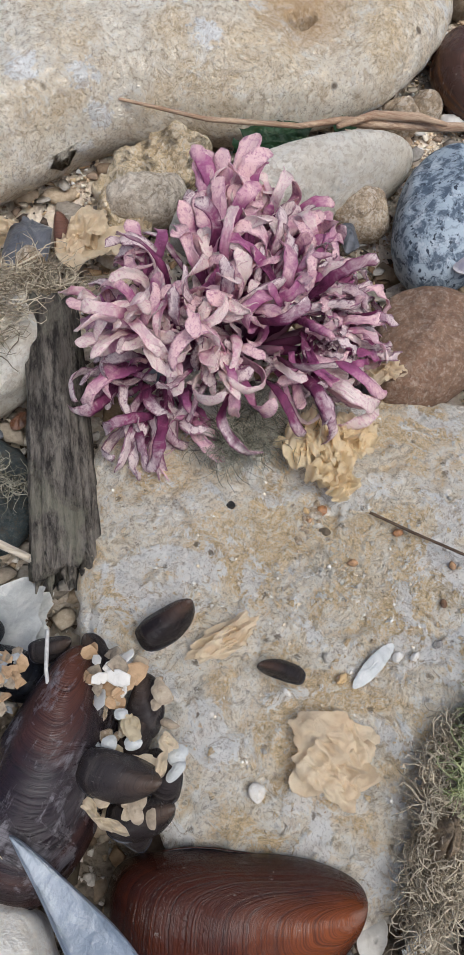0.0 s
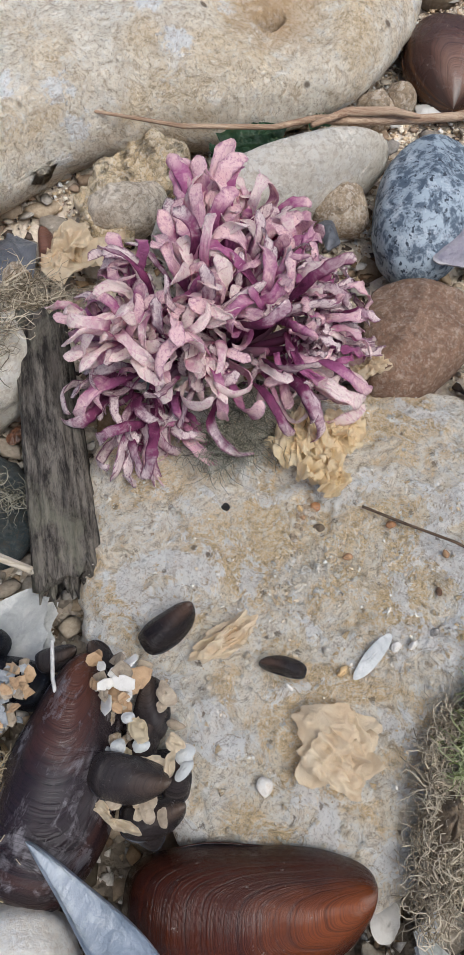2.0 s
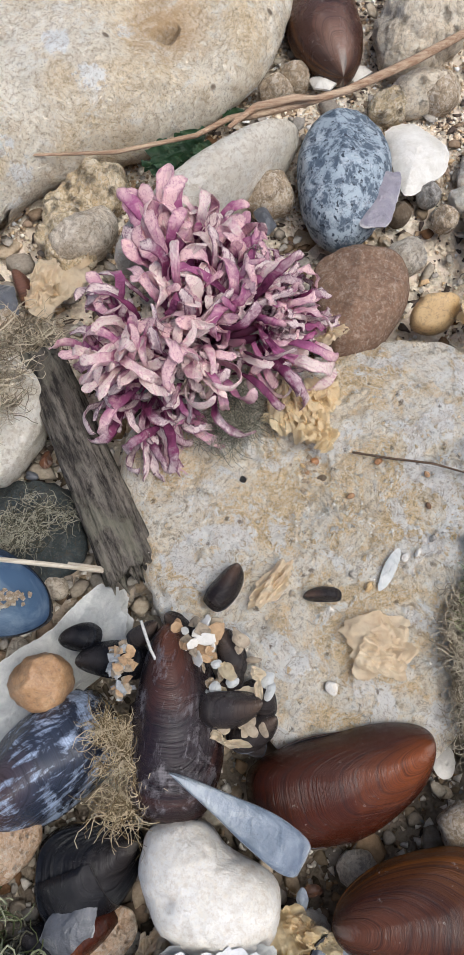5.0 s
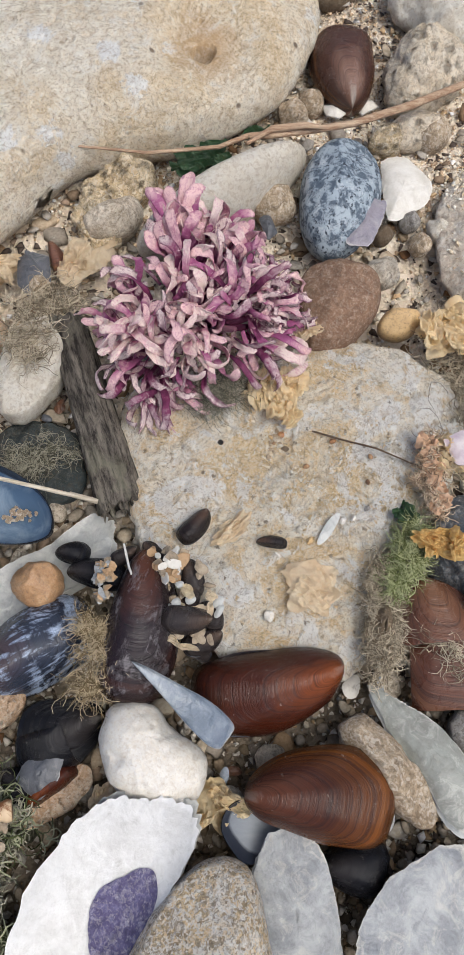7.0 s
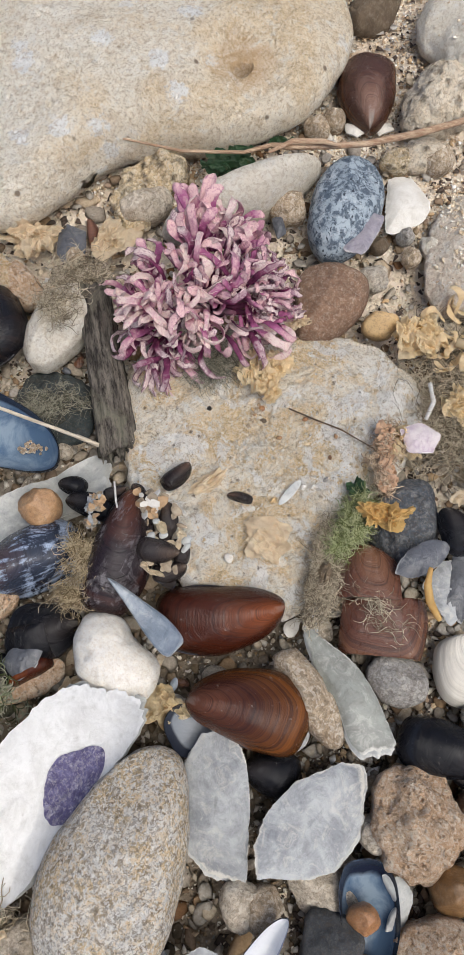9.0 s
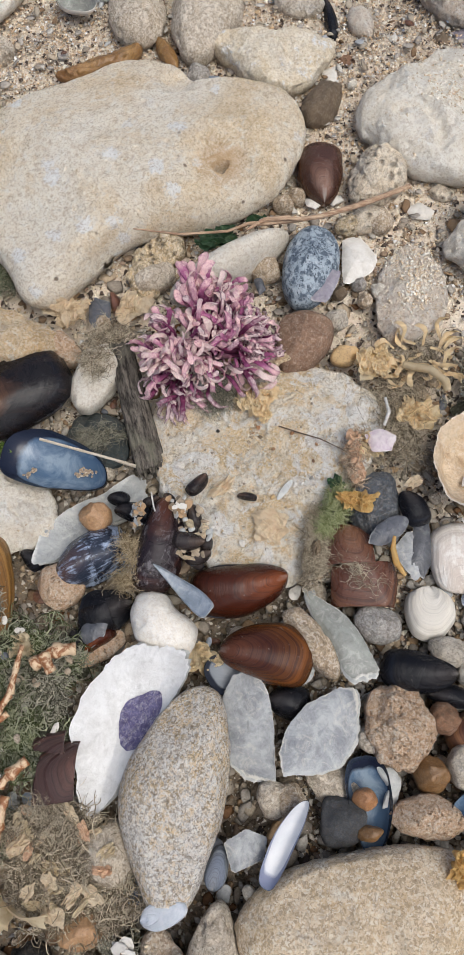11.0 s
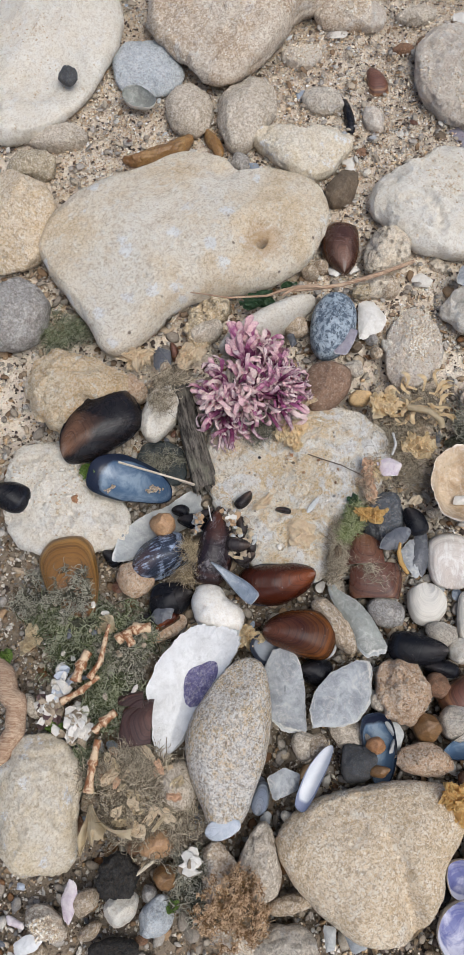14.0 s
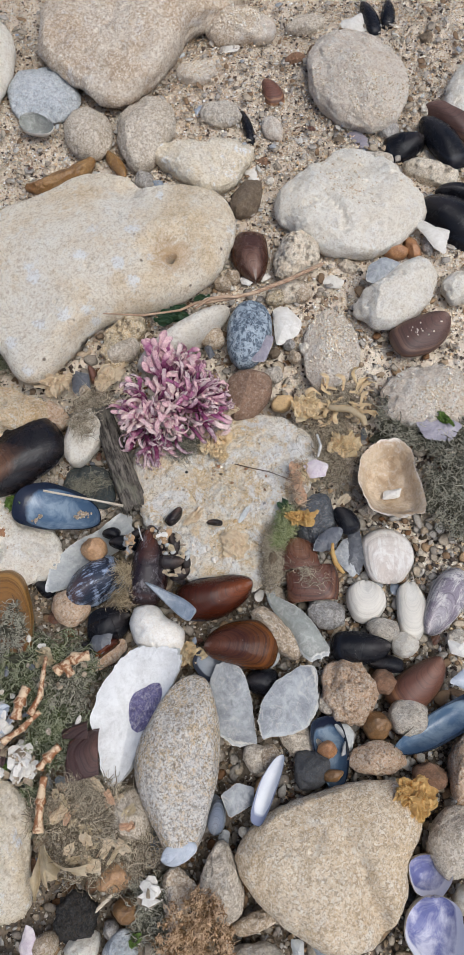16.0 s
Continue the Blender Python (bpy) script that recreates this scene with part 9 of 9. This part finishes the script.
# ---- the cluster of young mussels ----
def cluster():
    """Young mussels held together by byssus, with papery scraps and crumbs of shell caught among them."""
    rng = np.random.RandomState(8)
    # place, length, heading, height
    young = ((-0.0490, 0.0010, 0.0140, -70, 0.010), (-0.0300, -0.0085, 0.0160, -95, 0.014), (-0.0245, -0.0330, 0.0190, 172, 0.018), (-0.0190, -0.0385, 0.0160, 190, 0.013),
             (-0.0425, -0.0330, 0.0110, -80, 0.016), (-0.0215, -0.0250, 0.0120, -100, 0.014), (-0.0280, -0.0180, 0.0120, -120, 0.016), (-0.0345, -0.0225, 0.0120, -60, 0.014),
             (-0.0330, -0.0420, 0.0100, -30, 0.012), (-0.0375, -0.0260, 0.0130, -110, 0.015), (-0.0250, -0.0430, 0.0110, 150, 0.010), (-0.0540, -0.0040, 0.0110, 200, 0.012), (-0.0330, -0.0330, 0.0130, 20, 0.012))
    for i, (x, y, size, head, high) in enumerate(young):
        mussel("young_mussel", x, y, size, size * 0.60, size * 0.48, head, (YOUNGMUSSEL, NACRE_GREY), "young dark brown mussel in a byssus cluster", 300 + i, True, 0.0, False, rng.uniform(-25, 25), rng.uniform(-18, 18), high, group="young mussel cluster")
    for i, (x, y) in enumerate(((-0.0318, -0.0221), (-0.0236, -0.0244), (-0.0375, -0.0409), (-0.0400, -0.0160), (-0.0322, -0.0432), (-0.0290, -0.0295), (-0.0355, -0.0300), (-0.0240, -0.0300), (-0.0430, -0.0140))):
        crumple("byssus_scrap", x, y, rng.uniform(0.0045, 0.0080), rng.uniform(0.0025, 0.0048), 0.0035, rng.uniform(0, 360), CREAMWEED if i % 3 else KELP, "cream papery scrap caught among young mussels", 450 + i, 0.021 + rng.uniform(0, 0.003), category="byssus")
    for i in range(16):
        a, d = rng.uniform(0, 2 * np.pi), rng.rand() ** 0.5
        flake("byssus_flake", -0.0315 + 0.012 * d * math.cos(a), -0.0270 + 0.018 * d * math.sin(a), rng.uniform(0.003, 0.0075), rng.uniform(0.0025, 0.0045), 0.002, rng.uniform(0, 360), CREAMCRUST if i % 3 else PALENACRE, "cream shell crumb stuck in the mussel cluster", tuple(rng.uniform(0.6, 1.2, 7)), 400 + i, 0.020 + 0.004 * (1 - d), 0.0008, 0.0006)


cluster()


# ---- crab legs ----
def crab_leg(points, radii, label, seed):
    base = tagged(new("crab_leg"), label, "crab leg")
    p = np.array(points)
    base.matrix_world = pose(*p.mean(0))
    for k in range(len(p) - 1):
        t = np.linspace(0, 1, 12)[:, None]
        q = p[k] + (p[k + 1] - p[k]) * t - p.mean(0)
        q[:, 2] += 0.0008 * np.sin(t[:, 0] * 3)
        V, F = tubes([q], [radii[k] * (1.0 + 0.10 * np.cos(t[:, 0] * 2 * np.pi) - 0.30 * t[:, 0] + 0.05 * np.sin(t[:, 0] * 19 + seed))], 10)
        thing_part("segment", mesh("segment", V, F, [CRABLEG]), base, Matrix())
    return base


crab_leg([(-0.1478, -0.1553, 0.0140), (-0.1351, -0.1471, 0.0140), (-0.1237, -0.1365, 0.0140)], (0.0028, 0.0024), "orange and white crab leg with two joints", 1)
crab_leg([(-0.1388, -0.1407, 0.0180), (-0.1370, -0.1311, 0.0180), (-0.1329, -0.1204, 0.0180)], (0.0040, 0.0042), "stubby orange crab claw piece", 2)
crab_leg([(-0.1298, -0.1381, 0.0160), (-0.1234, -0.1263, 0.0160), (-0.1223, -0.1125, 0.0160), (-0.1207, -0.0997, 0.0160)], (0.0026, 0.0022, 0.0018), "thin bent orange crab leg", 3)
crab_leg([(-0.1142, -0.1096, 0.0120), (-0.1030, -0.1010, 0.0120), (-0.0910, -0.0992, 0.0120)], (0.0042, 0.0046), "knobbly orange and white crab claw piece", 4)
crab_leg([(-0.1083, -0.1044, 0.0140), (-0.1025, -0.1132, 0.0140)], (0.0040,), "short orange crab leg stump", 5)
crab_leg([(-0.1209, -0.2123, 0.0120), (-0.1205, -0.1947, 0.0120), (-0.1188, -0.1784, 0.0120)], (0.0036, 0.0034), "brown and white banded crab leg", 6)
crab_leg([(-0.1207, -0.1730, 0.0180), (-0.1164, -0.1673, 0.0180), (-0.1081, -0.1595, 0.0180)], (0.0028, 0.0036), "pale bent crab leg", 7)


# ---- crumbs lying on the slab and the mussels ----
def crumbs(spots):
    rng = np.random.RandomState(77)
    for x, y, z, size, mat, label in spots:
        stone("crumb", x, y, size, size * rng.uniform(0.5, 0.9), size * 0.6, rng.uniform(0, 180), mat, label, lift=z - GROUND, seed=rng.randint(900), bumps=0.1, category="crumb")


crumbs([
    (-0.0012, -0.0299, 0.0, 0.0048, WHITESTONE, "white shell crumb on the slab"),
    (0.0022, -0.0054, 0.0, 0.0028, WHITESTONE, "white shell crumb on the slab"),
    (-0.0213, 0.0419, 0.0, 0.0036, CHARCOAL, "black seed lying on the slab"),
    (0.0399, 0.0255, 0.0, 0.0026, REDBROWN, "tiny red crumb on the slab"),
    (0.0391, 0.0140, 0.0, 0.0034, GREYSTONE, "tiny grey crumb on the slab"),
    (0.0290, 0.0088, 0.0, 0.0034, WHITESTONE, "white shell crumb on the slab"),
    (0.0039, 0.0455, 0.0, 0.0030, ORANGEBROWN, "orange grit crumb on the slab"),
    (-0.0001, 0.0445, 0.0005, 0.003, YELLOWSTONE, "yellow grit crumb on the slab"),
    (0.0021, 0.0436, 0.0005, 0.0028, GREYBROWN, "grey-brown grit crumb on the slab"),
    (0.0037, 0.0409, 0.0005, 0.003, CHALK, "pale grit crumb on the slab"),
    (0.0013, 0.0420, 0.0005, 0.0024, FLINT, "tan grit crumb on the slab"),
    (0.0044, 0.0459, 0.0005, 0.003, ORANGEBROWN, "orange grit crumb on the slab"),
    (0.0058, 0.0395, 0.0005, 0.0034, BROWNSTONE, "dark brown grit crumb on the slab"),
    (0.0146, 0.0319, 0.0005, 0.003, FLINT, "tan grit crumb on the slab"),
    (0.0259, 0.0433, 0.0005, 0.003, ORANGEBROWN, "orange grit crumb on the slab"),
    (0.0415, 0.0366, 0.0005, 0.0028, FLINT, "tan grit crumb on the slab"),
    (0.0115, 0.0051, 0.0005, 0.003, CHALK, "pale shell crumb on the slab"),
    (0.0154, 0.0004, 0.0005, 0.0034, YELLOWSTONE, "yellowish shell crumb on the slab"),
    (0.0333, 0.0096, 0.0005, 0.003, WHITESTONE, "white shell crumb on the slab"),
])
flake("shell_sliver", 0.0230, 0.0052, 0.016, 0.0050, 0.001, 55, PALENACRE, "pale translucent shell sliver on the slab", (1.0, 0.9, 0.8, 1.0, 0.9, 0.8), 61, 0.0128, 0.0002, 0.0003)


# ---- barnacle crust on the dark mussel, sand in the open valves ----
def crust(cx, cy, z, wide, long, turn, count, mat, label, seed, size=(0.0025, 0.006)):
    rng = np.random.RandomState(seed)
    a = radians(turn)
    for i in range(count):
        u, v = rng.normal(0, 0.4) * long / 2, rng.normal(0, 0.4) * wide / 2
        k = rng.uniform(*size)
        stone("crust_piece", cx + u * math.cos(a) - v * math.sin(a), cy + u * math.sin(a) + v * math.cos(a), k * 1.3, k, k * 0.5, rng.uniform(0, 180), mat, label, (1.0, 0.8, 1.15, 0.75, 1.1), seed * 50 + i, lift=z - GROUND + rng.uniform(-0.0005, 0.0008), bumps=0.2, rough=0.1, category="crumb")


crust(-0.0425, -0.0193, 0.008, 0.012, 0.026, 150, 12, TANLIGHT, "tan grit crumb stuck on the dark mussel", 3, (0.0016, 0.0042))
crust(-0.1013, 0.0092, 0.003, 0.008, 0.014, 0, 34, TANLIGHT, "sand crumb in the open mussel valve", 4, (0.0010, 0.0024))
crust(-0.1376, 0.0065, 0.003, 0.006, 0.010, 30, 12, TANLIGHT, "sand crumb in the open mussel valve", 5, (0.0010, 0.0026))
crust(0.0007, 0.0424, 0.0, 0.010, 0.016, 80, 30, TANLIGHT, "grit crumb in a hollow of the slab", 6, (0.0012, 0.0028))
crust(-0.0261, 0.0597, 0.001, 0.014, 0.024, 10, 24, CHALK, "pale grit crumb under the purple clump", 7, (0.0012, 0.003))
crust(0.1792, 0.1631, 0.005, 0.014, 0.036, 10, 26, CHALK, "pale sand crumb on the mussel", 8, (0.0008, 0.0017))

clam("shell_sliver", -0.0515, -0.0492, 0.0437, 0.0135, 0.005, -36, (BLADE, BLADE), "pointed silvery blue mussel sliver", 33, True, 0, 0.025)


# ---- barnacle crusts among the algae ----
def barnacles(x, y, z, L, W, count, mats, label, seed, size=1.0):
    """A heap of broken barnacle plates grown together."""
    base = tagged(new("barnacle_cluster"), label, "barnacles")
    base.matrix_world = pose(x, y, z)
    rng = np.random.RandomState(seed)
    shapes = []
    for k in range(6):
        ang = np.arange(7) * 2 * np.pi / 7
        r = rng.uniform(0.6, 1.2, 7)
        rim = np.stack([r * np.cos(ang), 0.75 * r * np.sin(ang), rng.uniform(-0.2, 0.2, 7)], 1)
        V = np.concatenate([rim, rim * 0.80 + (0, 0, 0.14), [(0.1, 0, 0.20)], rim - (0, 0, 0.16)])
        F = [(j, (j + 1) % 7, 7 + (j + 1) % 7, 7 + j) for j in range(7)] + [(7 + j, 7 + (j + 1) % 7, 14) for j in range(7)]
        F += [(15 + (j + 1) % 7, (15 + j), j, (j + 1) % 7) for j in range(7)] + [tuple(15 + j for j in reversed(range(7)))]
        shapes.append(mesh("plate", V * (0.0040, 0.0040, 0.0016), F, [mats[k % len(mats)]], False, [(0.5, 0.5)] * len(V)))
    for i in range(count):
        u, v = rng.uniform(-0.9, 0.9, 2) if size < 1 else rng.normal(0, 0.42, 2)
        k = size * rng.uniform(0.6, 1.5)
        lift = 0.006 * max(0.0, 1 - u * u - v * v) + rng.uniform(0, 0.003)
        thing_part("plate", shapes[rng.randint(6)], base, pose(u * L / 2, v * W / 2, lift, rng.uniform(-42, 42), rng.uniform(-42, 42), rng.uniform(0, 360)) @ Matrix.Diagonal((k, k, k, 1)))
    return base


barnacles(-0.1360, -0.1695, 0.0, 0.022, 0.030, 80, (WHITEFRAG, WHITEFRAG, CREAMCRUST), "flaky white barnacle crust beside a crab leg", 5)
barnacles(-0.1585, -0.1596, -0.002, 0.020, 0.024, 74, (WHITEFRAG, BROKENPURPLE, CREAMCRUST), "cream lumpy barnacle crust in the algae", 6)
barnacles(-0.1495, -0.1408, 0.004, 0.014, 0.026, 26, (PALEBLUE, WHITEFRAG), "pale blue-white broken barnacle plates", 7)
barnacles(-0.0485, -0.2520, 0.0, 0.012, 0.014, 24, (WHITEFRAG, WHITEFRAG, CREAMCRUST), "small white barnacle crust beside the tan stone", 8)
barnacles(-0.0410, -0.0125, 0.008, 0.016, 0.016, 34, (CREAMCRUST, TANCRUST, WHITEFRAG), "cream barnacle plates on the dark mussel's beak", 9, 0.62)
barnacles(-0.0640, -0.0190, 0.010, 0.008, 0.018, 50, (GREYFLAKE, CREAMCRUST, TANCRUST), "grey barnacle crust on the dark mussel", 10, 0.4)
rod("root_wood", [(-0.2127, -0.1309, 0.0040), (-0.1933, -0.1396, 0.0060), (-0.1800, -0.1564, 0.0080), (-0.1781, -0.1769, 0.0080), (-0.1866, -0.1956, 0.0060), (-0.1982, -0.2064, 0.0040)], [0.007, 0.0075, 0.0075, 0.007, 0.006, 0.005], BRANCHMAT, "bent pinkish brown piece of root wood", "driftwood", 18, 0.15, 31)


# ---- small loose pieces in the hollows between the stones and in the sand ----
def clutter():
    rng = np.random.RandomState(91)
    chips = ((WHITEFRAG, "small white shell chip in the gravel"), (GREYFLAKE, "small grey shell chip in the gravel"), (DARKFLAKE, "small blue-black mussel chip in the gravel"),
             (BROKENBROWN, "small brown mussel chip in the gravel"), (PALENACRE, "small pearly shell chip in the gravel"), (BLADE, "small bluish mussel chip in the gravel"))
    stones = ((TANLIGHT, "small tan pebble in the gravel"), (GREYLIME, "small pale grey pebble in the gravel"), (GREYBROWN, "small grey-brown pebble in the gravel"),
              (REDBROWN, "small reddish brown pebble in the gravel"), (CHALK, "small cream pebble in the gravel"), (DARKSLATE, "small dark slate pebble in the gravel"))
    for i in range(150):
        front = i < 105
        x, y = (rng.uniform(-0.20, 0.23), rng.uniform(-0.32, 0.10)) if front else (rng.uniform(-0.24, 0.30), rng.uniform(0.28, 0.66))
        mat, label = chips[rng.randint(len(chips))]
        size = rng.uniform(0.006, 0.014) if front else rng.uniform(0.004, 0.009)
        flake("shell_chip", x, y, size, size * rng.uniform(0.45, 0.9), 0.003, rng.uniform(0, 360), mat, label, tuple(rng.uniform(0.6, 1.2, 7)), 700 + i, float(sand_level(y)) + rng.uniform(0.005, 0.009), 0.0012, 0.0008)
    for i in range(90):
        front = i < 65
        x, y = (rng.uniform(-0.20, 0.23), rng.uniform(-0.32, 0.10)) if front else (rng.uniform(-0.24, 0.30), rng.uniform(0.28, 0.66))
        mat, label = stones[rng.randint(len(stones))]
        size = rng.uniform(0.008, 0.016) if front else rng.uniform(0.005, 0.010)
        stone("pebble", x, y, size, size * rng.uniform(0.6, 0.95), size * 0.6, rng.uniform(0, 360), mat, label, seed=900 + i, lift=float(sand_level(y)) + 0.003, rough=0.04)


clutter()


# ---- scraps caught in the tangled algae ----
def scraps():
    rng = np.random.RandomState(17)
    for i in range(26):
        x, y = rng.uniform(-0.116, -0.060), rng.uniform(-0.236, -0.184)
        crumple("weed_scrap", x, y, rng.uniform(0.007, 0.0135), rng.uniform(0.003, 0.007), rng.uniform(0.003, 0.006), rng.uniform(0, 360), (KELP, CREAMWEED, PINKWEED)[i % 3], "torn scrap of dried weed in the beige tangle", 820 + i, 0.014 + rng.uniform(0, 0.006))
    for i in range(22):
        x, y = rng.uniform(-0.170, -0.085), rng.uniform(-0.150, -0.085)
        if i % 2:
            stone("crumb", x, y, rng.uniform(0.003, 0.006), rng.uniform(0.002, 0.004), 0.003, rng.uniform(0, 180), (CHALK, TANLIGHT, GREYBROWN)[i % 3], "small crumb of stone in the olive algae", seed=860 + i, lift=0.018, bumps=0.1, category="crumb")
        else:
            flake("shell_chip", x, y, rng.uniform(0.004, 0.009), rng.uniform(0.003, 0.005), 0.002, rng.uniform(0, 360), (WHITEFRAG, DARKFLAKE, CREAMCRUST)[i % 3], "small shell chip caught in the olive algae", tuple(rng.uniform(0.6, 1.2, 7)), 860 + i, 0.018, 0.0008, 0.0006)


scraps()


# ---- sand that lies on the flat stones up the beach ----
slab = bpy.data.objects["slab_stone"]
dusting(slab, 2800, 41, "stony grains standing out of the slab", -0.6, SLAB, (0.0006, 0.0024))
dusting(slab, 420, 42, "pale grit lying on the slab", 0.1, DUST, (0.0006, 0.0017))
for ob in [o for o in bpy.data.objects if o.type == "MESH" and o.parent is None and o.data.materials and o.data.materials[0] in (GRITTY, TANROCK) and o.dimensions.x > 0.03 and not (abs(o.location.x) < 0.07 and 0.10 < o.location.y < 0.22)]:
    dusting(ob, int(15000 * min(0.12, ob.dimensions.x)), 31, "pale sand grains settled on a stone", 0.05, DUST)
for ob in [o for o in bpy.data.objects if o.type == "MESH" and o.parent is None and o.data.materials and o.data.materials[0] is CHALK and o.dimensions.x > 0.085 and not (abs(o.location.x) < 0.07 and 0.10 < o.location.y < 0.22)]:
    dusting(ob, 650, 32, "tan sand grains settled in a stone's hollow", 0.42, DUST)
